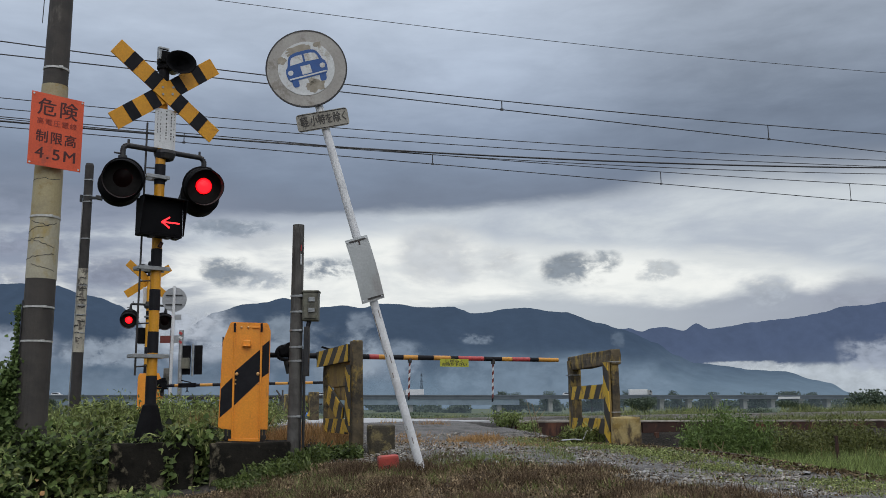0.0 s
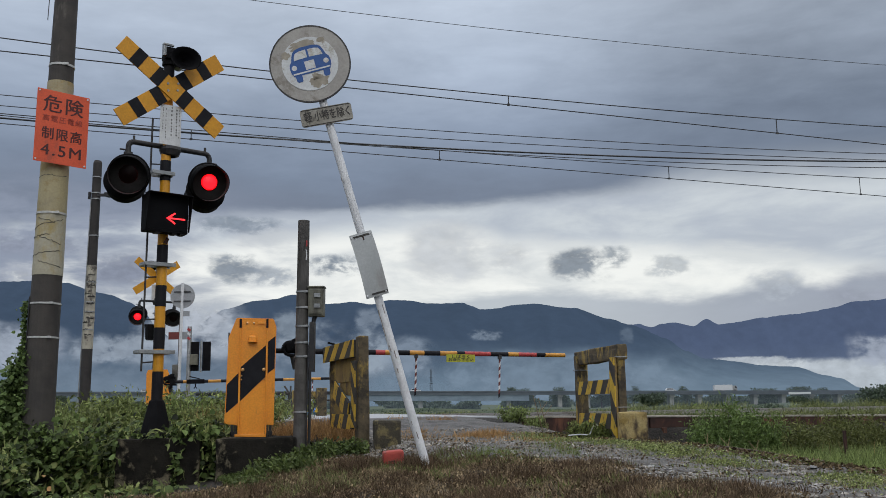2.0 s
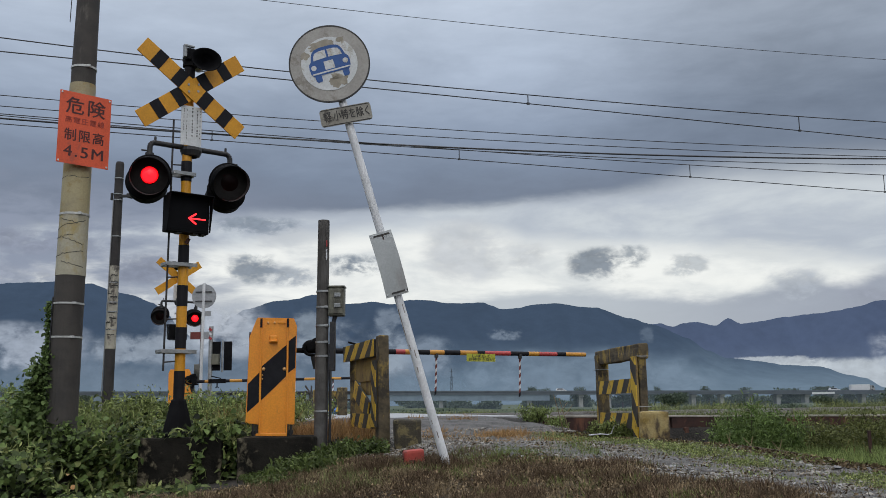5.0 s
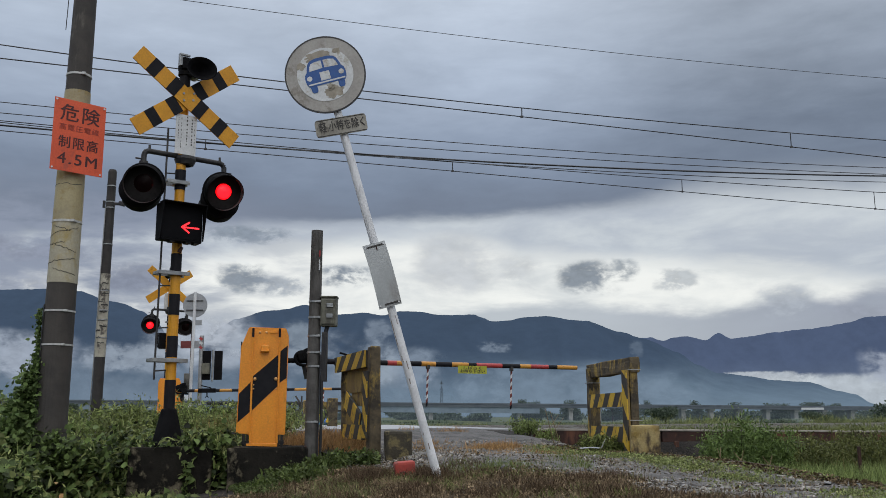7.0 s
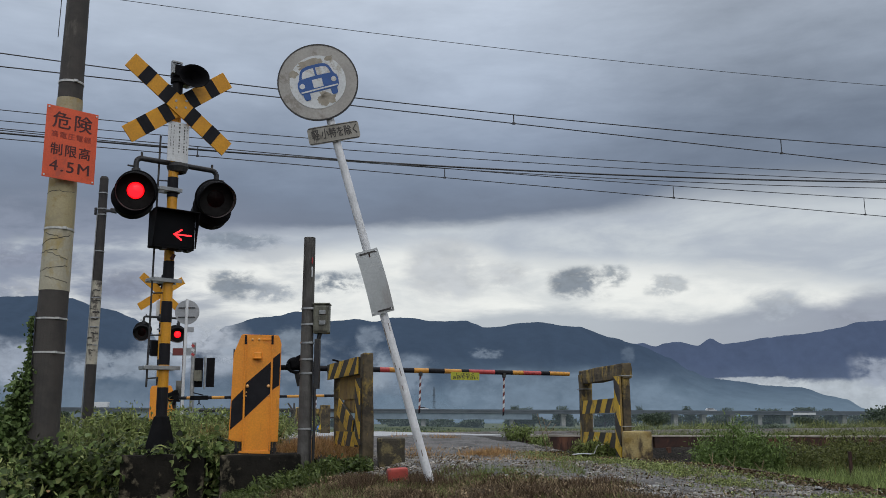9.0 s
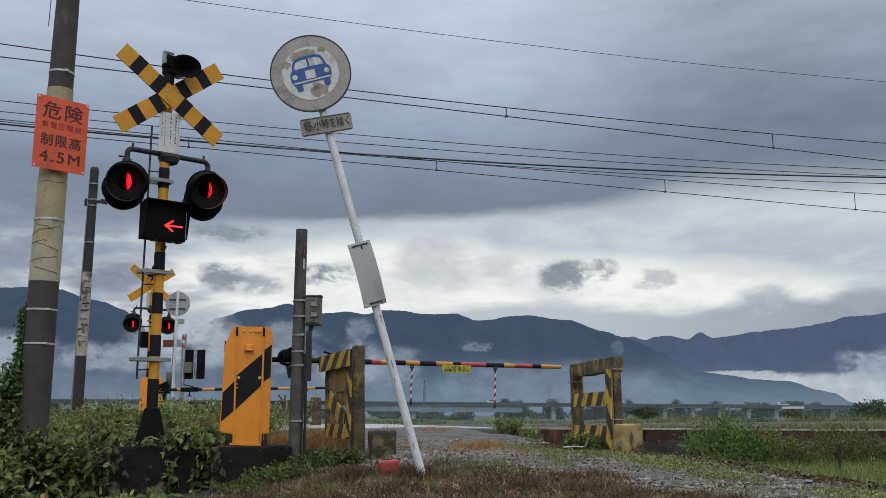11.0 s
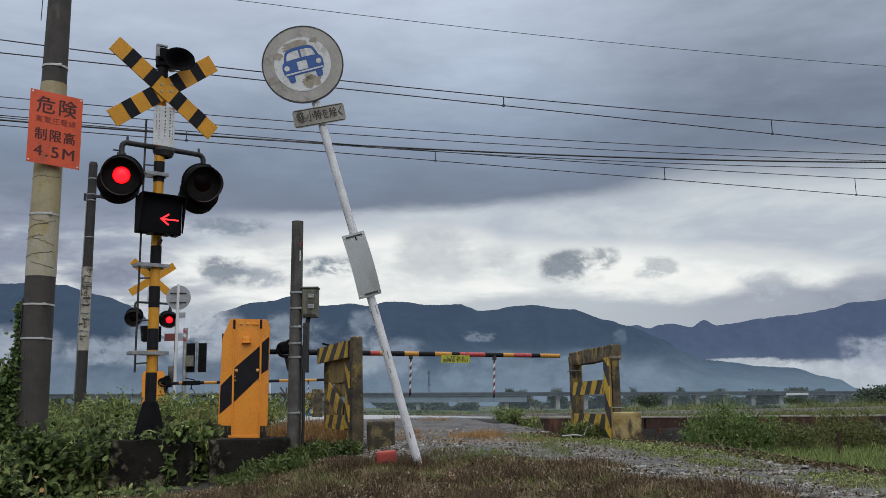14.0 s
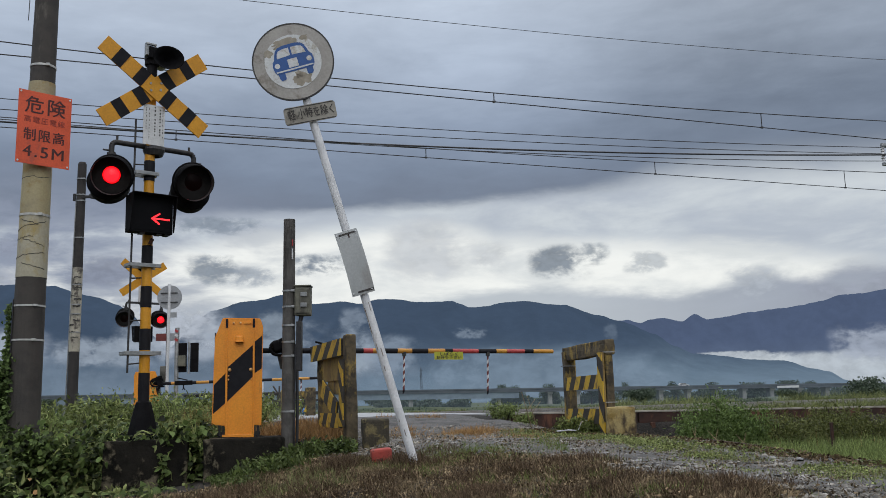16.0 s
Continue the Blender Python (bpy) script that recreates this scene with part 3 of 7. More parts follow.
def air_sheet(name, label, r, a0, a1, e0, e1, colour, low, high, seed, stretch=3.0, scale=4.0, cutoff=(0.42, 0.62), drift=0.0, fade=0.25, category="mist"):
    """A veil of mist, haze or a cloud far off: thin moist air as a see-through sheet, its emission in place of
    scattered skylight, thicker or thinner by noise.
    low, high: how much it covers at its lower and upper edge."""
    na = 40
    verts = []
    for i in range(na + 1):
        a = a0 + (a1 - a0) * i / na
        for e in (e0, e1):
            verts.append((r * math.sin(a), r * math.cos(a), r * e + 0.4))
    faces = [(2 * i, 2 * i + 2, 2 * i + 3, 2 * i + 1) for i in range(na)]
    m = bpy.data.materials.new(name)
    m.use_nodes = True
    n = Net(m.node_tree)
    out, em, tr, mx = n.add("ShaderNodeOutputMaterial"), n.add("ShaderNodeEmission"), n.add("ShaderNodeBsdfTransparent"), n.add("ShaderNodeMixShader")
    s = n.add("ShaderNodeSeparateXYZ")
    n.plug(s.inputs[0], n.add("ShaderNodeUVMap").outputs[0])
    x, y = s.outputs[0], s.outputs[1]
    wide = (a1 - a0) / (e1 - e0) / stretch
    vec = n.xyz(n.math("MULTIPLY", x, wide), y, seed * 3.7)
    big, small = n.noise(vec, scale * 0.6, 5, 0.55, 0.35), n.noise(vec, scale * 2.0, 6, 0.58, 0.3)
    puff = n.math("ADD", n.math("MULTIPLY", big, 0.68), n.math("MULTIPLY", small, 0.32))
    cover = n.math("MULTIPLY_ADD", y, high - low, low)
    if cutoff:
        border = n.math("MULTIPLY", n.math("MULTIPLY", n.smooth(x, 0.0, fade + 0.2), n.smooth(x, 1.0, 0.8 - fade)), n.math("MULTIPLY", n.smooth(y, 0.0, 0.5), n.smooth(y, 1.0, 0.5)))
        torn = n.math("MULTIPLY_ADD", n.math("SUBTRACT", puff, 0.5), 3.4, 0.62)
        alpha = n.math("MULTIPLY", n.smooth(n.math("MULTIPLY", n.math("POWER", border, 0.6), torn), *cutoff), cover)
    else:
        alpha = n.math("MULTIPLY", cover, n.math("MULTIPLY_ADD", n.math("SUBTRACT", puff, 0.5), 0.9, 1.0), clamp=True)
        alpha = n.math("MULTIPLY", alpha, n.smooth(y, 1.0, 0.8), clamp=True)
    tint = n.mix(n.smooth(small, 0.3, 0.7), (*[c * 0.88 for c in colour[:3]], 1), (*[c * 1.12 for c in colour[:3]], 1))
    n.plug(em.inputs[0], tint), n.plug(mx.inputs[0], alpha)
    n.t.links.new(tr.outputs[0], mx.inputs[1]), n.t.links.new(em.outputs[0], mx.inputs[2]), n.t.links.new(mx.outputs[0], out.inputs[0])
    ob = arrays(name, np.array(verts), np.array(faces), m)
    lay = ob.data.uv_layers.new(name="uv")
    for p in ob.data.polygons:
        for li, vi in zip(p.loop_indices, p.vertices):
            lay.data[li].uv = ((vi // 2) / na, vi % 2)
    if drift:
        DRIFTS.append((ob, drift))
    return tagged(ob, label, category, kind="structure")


DRIFTS = []


def hazed_slope(name, low, high, top):
    """Wooded slopes seen through kilometres of moist air: a backdrop whose blue haze is painted as glow, paler towards
    the valley.
    """
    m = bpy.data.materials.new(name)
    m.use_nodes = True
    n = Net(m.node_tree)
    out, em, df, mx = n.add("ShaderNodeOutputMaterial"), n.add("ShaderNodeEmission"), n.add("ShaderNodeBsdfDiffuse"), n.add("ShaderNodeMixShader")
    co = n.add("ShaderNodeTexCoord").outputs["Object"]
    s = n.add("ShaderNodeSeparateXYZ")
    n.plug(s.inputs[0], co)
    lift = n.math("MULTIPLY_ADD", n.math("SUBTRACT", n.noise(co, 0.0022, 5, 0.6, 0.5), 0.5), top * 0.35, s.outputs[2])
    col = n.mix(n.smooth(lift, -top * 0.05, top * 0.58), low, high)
    # noise tones in the glow, in place of shading on the spurs
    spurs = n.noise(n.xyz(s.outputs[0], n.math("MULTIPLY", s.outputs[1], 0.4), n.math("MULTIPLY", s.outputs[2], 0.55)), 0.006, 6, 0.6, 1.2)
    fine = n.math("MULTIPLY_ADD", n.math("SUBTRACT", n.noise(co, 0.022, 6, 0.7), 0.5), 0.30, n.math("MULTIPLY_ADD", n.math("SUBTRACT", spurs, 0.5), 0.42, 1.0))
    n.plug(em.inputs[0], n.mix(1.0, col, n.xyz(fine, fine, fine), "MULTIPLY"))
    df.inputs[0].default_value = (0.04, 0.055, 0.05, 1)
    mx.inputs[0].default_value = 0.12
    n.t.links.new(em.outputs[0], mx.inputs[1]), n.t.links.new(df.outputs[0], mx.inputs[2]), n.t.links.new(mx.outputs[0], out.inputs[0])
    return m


def build_distance():
    far_hazed_slope = hazed_slope("far_hazed_slope", lin(0.43, 0.49, 0.59), lin(0.315, 0.37, 0.485), 420)
    near_hazed_slope = hazed_slope("near_hazed_slope", lin(0.447, 0.53, 0.607), lin(0.258, 0.322, 0.413), 400)
    far_line = [(-600, 660), (600, 610), (900, 592), (1085, 583), (1115, 582), (1135, 588), (1150, 582), (1175, 579), (1210, 586), (1232, 573), (1255, 583), (1275, 580), (1330, 570),
                (1390, 565), (1420, 560), (1460, 552), (1490, 543), (1530, 541), (1568, 534), (1700, 512), (1900, 500), (2300, 560)]
    near_line = [(-600, 540), (-300, 516), (-100, 506), (0, 503), (40, 502), (100, 506), (140, 520), (175, 527), (210, 540), (235, 556), (262, 590), (300, 618), (355, 567), (378, 554), (435, 538),
                 (470, 535), (500, 528), (520, 530), (555, 545), (610, 541), (640, 546), (670, 538), (705, 538), (740, 545), (800, 543), (838, 555), (860, 554), (890, 547), (930, 545)]
    near_fall = [(975, 551), (1000, 552), (1060, 572), (1100, 584), (1160, 606), (1195, 628), (1230, 643), (1285, 648), (1330, 655), (1390, 657), (1440, 672), (1470, 678), (1500, 694), (1540, 712), (1600, 730), (2300, 740)]
    ridge("mountain_far", "far blue mountain range fading into low cloud", 4300, [chart(*p) for p in far_line], 420, 3.0, far_hazed_slope)
    ridge("mountain_near", "dark wooded mountain ridge wrapped in mist", 3500, [chart(*p) for p in near_line + near_fall], 800, 11.0, near_hazed_slope)
    # fog banks, wisps and two broad haze sheets on the slopes, drifting slowly
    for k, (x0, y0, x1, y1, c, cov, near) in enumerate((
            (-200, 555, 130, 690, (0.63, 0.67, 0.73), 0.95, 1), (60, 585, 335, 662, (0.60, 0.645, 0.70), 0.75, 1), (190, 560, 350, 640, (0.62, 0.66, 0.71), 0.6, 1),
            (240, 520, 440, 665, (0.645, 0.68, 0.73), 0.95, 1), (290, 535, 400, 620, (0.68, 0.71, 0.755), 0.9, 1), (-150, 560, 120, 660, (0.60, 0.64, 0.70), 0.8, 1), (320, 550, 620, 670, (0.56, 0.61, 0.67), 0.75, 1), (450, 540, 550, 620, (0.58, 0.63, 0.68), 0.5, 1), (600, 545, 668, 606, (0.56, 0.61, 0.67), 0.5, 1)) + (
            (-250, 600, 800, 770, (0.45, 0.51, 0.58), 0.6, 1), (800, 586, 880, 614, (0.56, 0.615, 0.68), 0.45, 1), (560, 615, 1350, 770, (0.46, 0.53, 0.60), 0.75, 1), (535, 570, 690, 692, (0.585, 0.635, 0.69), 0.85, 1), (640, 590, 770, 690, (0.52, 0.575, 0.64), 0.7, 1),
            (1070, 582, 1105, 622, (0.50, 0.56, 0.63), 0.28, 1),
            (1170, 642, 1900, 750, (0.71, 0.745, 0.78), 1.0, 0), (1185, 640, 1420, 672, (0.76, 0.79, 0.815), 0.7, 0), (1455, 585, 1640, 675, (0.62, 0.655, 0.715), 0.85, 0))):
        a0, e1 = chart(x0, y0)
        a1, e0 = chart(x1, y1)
        air_sheet("fog_bank", "white fog and haze drifting along the mountain foot, a glowing sheet" if y1 > 660 else "wisp of cloud clinging to the slope", 2350 - 12 * k if near else 3700 - 10 * k, a0, a1, e0, e1, lin(*c), cov, cov, 25 + k, 1.5, 2.8, (0.10, 0.56) if near or x1 - x0 < 200 else (0.04, 0.26), 0.35)
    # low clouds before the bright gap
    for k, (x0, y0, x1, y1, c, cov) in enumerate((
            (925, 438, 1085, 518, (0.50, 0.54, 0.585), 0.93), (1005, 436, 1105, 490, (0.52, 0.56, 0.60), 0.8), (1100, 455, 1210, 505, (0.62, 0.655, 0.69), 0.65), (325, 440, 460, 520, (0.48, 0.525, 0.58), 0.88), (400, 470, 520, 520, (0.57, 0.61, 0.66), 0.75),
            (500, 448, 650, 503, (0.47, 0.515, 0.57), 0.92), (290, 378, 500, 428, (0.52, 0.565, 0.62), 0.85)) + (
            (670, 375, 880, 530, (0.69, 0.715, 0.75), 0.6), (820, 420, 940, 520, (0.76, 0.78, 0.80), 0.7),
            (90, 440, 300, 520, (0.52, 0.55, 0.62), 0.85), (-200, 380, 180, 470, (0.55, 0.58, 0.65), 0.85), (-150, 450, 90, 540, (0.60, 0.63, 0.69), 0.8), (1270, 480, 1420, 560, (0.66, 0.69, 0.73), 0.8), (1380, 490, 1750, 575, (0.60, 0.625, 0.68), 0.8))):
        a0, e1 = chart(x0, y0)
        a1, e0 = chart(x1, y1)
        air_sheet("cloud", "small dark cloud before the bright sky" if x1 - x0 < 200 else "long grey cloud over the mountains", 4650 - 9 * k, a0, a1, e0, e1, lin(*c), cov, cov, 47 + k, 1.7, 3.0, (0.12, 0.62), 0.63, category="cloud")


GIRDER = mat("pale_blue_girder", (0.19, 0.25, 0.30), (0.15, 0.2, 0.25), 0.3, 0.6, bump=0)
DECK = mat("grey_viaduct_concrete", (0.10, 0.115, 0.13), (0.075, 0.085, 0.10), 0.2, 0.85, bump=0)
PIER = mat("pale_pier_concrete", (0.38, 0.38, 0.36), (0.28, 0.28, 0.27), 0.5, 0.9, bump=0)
# distance haze is put into these leaf greens, paler and bluer
CANOPY_FAR = foliage("far_tree_leaves_hazed", (0.055, 0.08, 0.06), (0.10, 0.13, 0.085))
TREE_BARK = mat("tree_bark", (0.07, 0.055, 0.04), (0.04, 0.03, 0.025), 9, 0.9, bump=0.4)


TRAFFIC = []                             # (vehicle, where it starts, its speed, its lane, height of the deck)


def build_viaduct():
    vd = thing("viaduct", Matrix.Translation((0, 380, -3.0)), "long low road viaduct on concrete piers across the fields", "viaduct")
    ang = -0.012
    z = lambda x: 8.05 + x * ang * 0.99
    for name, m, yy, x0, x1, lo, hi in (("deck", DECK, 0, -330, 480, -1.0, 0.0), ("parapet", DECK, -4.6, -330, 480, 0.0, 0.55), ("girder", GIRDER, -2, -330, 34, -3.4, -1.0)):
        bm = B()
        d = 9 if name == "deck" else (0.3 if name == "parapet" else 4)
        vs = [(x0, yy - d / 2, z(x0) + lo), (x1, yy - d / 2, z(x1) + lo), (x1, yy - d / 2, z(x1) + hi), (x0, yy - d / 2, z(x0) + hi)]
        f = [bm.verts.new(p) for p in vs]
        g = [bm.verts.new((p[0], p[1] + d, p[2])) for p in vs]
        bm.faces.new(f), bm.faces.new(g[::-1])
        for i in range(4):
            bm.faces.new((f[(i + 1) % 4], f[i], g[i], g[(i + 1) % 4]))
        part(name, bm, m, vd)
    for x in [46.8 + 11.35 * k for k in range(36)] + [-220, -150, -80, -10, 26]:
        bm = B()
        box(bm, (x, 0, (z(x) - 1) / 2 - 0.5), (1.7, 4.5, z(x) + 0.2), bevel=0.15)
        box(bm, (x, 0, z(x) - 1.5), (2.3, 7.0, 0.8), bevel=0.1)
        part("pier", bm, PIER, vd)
    bm = B()
    box(bm, (143.3, -4.85, 5.75), (9.0, 0.2, 0.9), bevel=0.04)
    part("pale_panel", bm, WHITEPOLE, vd, "pale panel on the parapet")
    # traffic on the deck
    deck_z = lambda x: z(x) - 3.0
    for x0, speed, lane in ((83.5, 15.3, -1.0), (-9.0, -15.0, 2.0)):
        lorry = thing("lorry", Matrix(), "white box lorry driving on the viaduct", "lorry", "lorries on the viaduct")
        bm = B()
        box(bm, (-0.6, 0, 1.75), (7.4, 2.4, 2.2), bevel=0.08)
        part("box_body", bm, WHITEPOLE, lorry)
        bm = B()
        prism(bm, [(3.3, 0.5), (5.0, 0.5), (5.0, 1.5), (4.6, 2.5), (3.3, 2.5)], -1.15, 1.15)
        part("cab", bm, PIER, lorry, "grey-white cab")
        bm = B()
        prism(bm, [(4.0, 1.55), (4.85, 1.55), (4.55, 2.35), (4.0, 2.35)], -1.17, 1.17)
        part("window", bm, BLACK, lorry)
        for wx in (-3.2, -2.0, 4.0):
            bm = B()
            rod(bm, (wx, -1.15, 0.48), (wx, 1.15, 0.48), 0.48)
            part("wheel", bm, BLACK, lorry)
        TRAFFIC.append((lorry, x0, speed, lane, deck_z))
    for x0, speed in ((54.2, 19.0), (-46.0, 17.0), (-154.0, 16.0)):
        car = thing("car", Matrix(), "small white car driving on the viaduct", "car", "cars on the viaduct")
        bm = B()
        prism(bm, [(-2.1, 0.35), (2.1, 0.35), (2.15, 0.8), (1.3, 0.95), (0.7, 1.5), (-1.6, 1.55), (-2.1, 1.0)], -0.85, 0.85)
        part("body", bm, WHITEPOLE, car)
        bm = B()
        prism(bm, [(-1.6, 1.0), (1.05, 1.0), (0.6, 1.42), (-1.5, 1.45)], -0.86, 0.86)
        part("window", bm, BLACK, car)
        for wx in (-1.3, 1.3):
            bm = B()
            rod(bm, (wx, -0.87, 0.32), (wx, 0.87, 0.32), 0.32)
            part("wheel", bm, BLACK, car)
        TRAFFIC.append((car, x0, speed, -1.0, deck_z))


def far_tree(x, y, h, wdt, seed, name="tree", label="leafy tree standing by the fields", n=2200, leaf=None):
    rng = np.random.default_rng(seed)
    z0 = ground_z(x, y)
    t = thing(name, Matrix.Translation((x, y, z0)), label, "tree", "trees along the fields")
    tr = B()
    rod(tr, (0, 0, -0.3), (0, 0, h * 0.55), h * 0.035, h * 0.018, 7)
    for k in range(5):
        an = k * 1.26 + seed
        rod(tr, (0, 0, h * (0.25 + 0.05 * k)), (math.cos(an) * wdt * 0.32, math.sin(an) * wdt * 0.32, h * (0.5 + 0.06 * k)), h * 0.014, h * 0.006, 5)
    part("trunk", tr, TREE_BARK, t)
    cl = np.clip(rng.normal(0, 1, (9, 3)), -1.4, 1.4) * (wdt * 0.24, wdt * 0.24, h * 0.16) + (0, 0, h * 0.62)
    pick = rng.integers(0, 9, n)
    p = cl[pick] + np.clip(rng.normal(0, 1, (n, 3)), -1.6, 1.6) * (wdt * 0.13, wdt * 0.13, h * 0.085)
    p[:, 2] = np.clip(p[:, 2], h * 0.12, h)
    s = (leaf or wdt * 0.038) * rng.uniform(0.6, 1.3, n)
    strew("crown", LEAF, p, np.stack([s, s, s], 1), turns(n, rng, 0.9), CANOPY_FAR, t)
    return t


def build_fields():
    """Dykes, hedges and trees between the tracks and the viaduct."""
    rng = np.random.default_rng(7)
    bm = B()
    for y0, h, x0, x1 in ((300, 2.6, -420, 520), (215, 1.3, -320, 420)):
        rows = []
        for x in np.arange(x0, x1, 6.0):
            hh = h * (0.8 + 0.5 * noise.noise((x * 0.03, y0, 0)))
            zb = ground_z(x, y0) - 0.3
            rows.append([bm.verts.new((x, y0 + dy, zb + dz * hh)) for dy, dz in ((-9, 0), (-4, 0.7), (0, 1.1), (5, 0.7), (10, 0))])
        for p, q in zip(rows, rows[1:]):
            for k in range(4):
                bm.faces.new((p[k], p[k + 1], q[k + 1], q[k]))
    tagged(part("dyke", bm, mat("dyke_grass", (0.035, 0.055, 0.028), (0.075, 0.09, 0.04), 0.08, 0.95, bump=0.5, bscale=1.5), smooth=True), "long grassy dyke across the fields", "dyke", kind="structure")
    spots = [(-190, 396, 9, 12), (-160, 400, 8, 14), (-128, 396, 10, 12), (-42, 398, 9, 12), (28.5, 398, 10.6, 8), (35, 399, 10, 7), (50, 398, 10.1, 11), (67, 398, 13.5, 12), (80.7, 399, 10.2, 6), (103.8, 398, 9.8, 8),
             (118.3, 398, 9.0, 10), (137.2, 399, 8.8, 11), (152.5, 398, 10, 11), (163.3, 399, 8.5, 8), (185, 400, 8.5, 12), (206, 396, 9, 14), (230, 396, 9, 14), (-84, 200, 5.4, 6), (-76, 206, 4.8, 5), (-71, 200, 5.2, 5), (45, 200, 4.6, 7), (77.4, 200, 3.7, 5.2)]
    for k, (x, y, h, wd) in enumerate(spots):
        far_tree(x, y, h, wd, 30 + k, n=4200, leaf=wd * 0.045)
    for k in range(34):
        far_tree(-270 + 17.5 * k + rng.uniform(-5, 5), rng.uniform(402, 430), rng.uniform(4.5, 6.5), rng.uniform(15, 22), 300 + k, label="low trees of a hedgerow behind the viaduct", n=1600, leaf=1.1)
    for k in range(30):
        far_tree(rng.uniform(-230, 280), rng.uniform(225, 330), rng.uniform(1.2, 2.3), rng.uniform(5, 10), 80 + k, label="low bushy tree in the fields", n=700)
    far_tree(31.6, 66, 2.95, 3.2, 5, label="round leafy tree at the edge of the field", n=2600, leaf=0.19)
    # small white farm sheds, and a slender pylon with haze painted into its grey-blue
    for k, (x, y, wd) in enumerate(((19, 292, 2), (84, 300, 4), (96, 303, 5), (108, 300, 3), (-95, 290, 4))):
        t = thing("farm_shed", Matrix.Translation((x, y, ground_z(x, y) - 0.2)), "small white farm shed in the fields", "shed", "farm sheds")
        bm = B()
        box(bm, (0, 0, 0.8), (wd, 3, 1.6))
        part("wall", bm, WHITEPOLE, t)
        bm = B()
        prism(bm, [(-wd / 2 - 0.3, 1.6), (wd / 2 + 0.3, 1.6), (wd / 2 - 0.5, 2.1), (-wd / 2 + 0.5, 2.1)], -1.8, 1.8)
        part("roof", bm, DECK, t)
    PYLON = mat("pylon_haze_grey", (0.085, 0.11, 0.14), (0.07, 0.09, 0.12), 0.1, 0.8, bump=0)
    py = thing("pylon", Matrix.Translation((-17, 1150, -4)), "slender lattice power pylon, its grey-blue tinted with haze", "pylon")
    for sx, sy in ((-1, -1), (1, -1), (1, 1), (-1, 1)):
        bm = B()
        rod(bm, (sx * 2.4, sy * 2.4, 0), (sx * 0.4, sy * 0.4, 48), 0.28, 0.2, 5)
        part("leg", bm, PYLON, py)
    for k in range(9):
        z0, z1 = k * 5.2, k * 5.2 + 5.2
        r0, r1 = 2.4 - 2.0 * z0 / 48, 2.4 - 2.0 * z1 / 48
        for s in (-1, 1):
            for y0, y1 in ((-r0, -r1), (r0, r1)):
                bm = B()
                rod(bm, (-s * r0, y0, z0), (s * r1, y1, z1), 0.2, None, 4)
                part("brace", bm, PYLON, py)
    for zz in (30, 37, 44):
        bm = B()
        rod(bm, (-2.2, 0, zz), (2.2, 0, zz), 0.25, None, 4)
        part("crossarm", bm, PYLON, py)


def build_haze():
    """Distance haze over the fields, added as one glowing see-through sheet."""
    air_sheet("field_mist", "glowing see-through sheet added as haze over the far fields", 300, -0.9, 0.9, -0.02, 0.030, lin(0.45, 0.51, 0.57), 0.28, 0.0, 77, 3.0, 4.0, None)


build_distance()
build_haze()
build_viaduct()
build_fields()


# ---------------------------------------------------------------- crossing signals
GLOW_RED = mat("lit_red_lens", (1.0, 0.006, 0.011), (1.0, 0.010, 0.014), 40, 0.4, bump=0, glow=3.6)
EDGE_RED = mat("lit_red_lens_edge", (1.0, 0.004, 0.008), (1.0, 0.006, 0.010), 40, 0.4, bump=0, glow=1.5)
DARK_LENS = mat("unlit_red_lens", (0.008, 0.0025, 0.0025), (0.006, 0.002, 0.002), 30, 0.35, bump=0.05, spec=0.08)
LABEL_WHITE = mat("white_label_plate", (0.62, 0.63, 0.63), (0.52, 0.53, 0.53), 6, 0.5, bump=0.02)
INK = mat("faded_black_ink", (0.035, 0.033, 0.032), (0.05, 0.045, 0.04), 20, 0.7, bump=0)
LENSES = []                              # (lens, True if it shines in the first half of the beat)


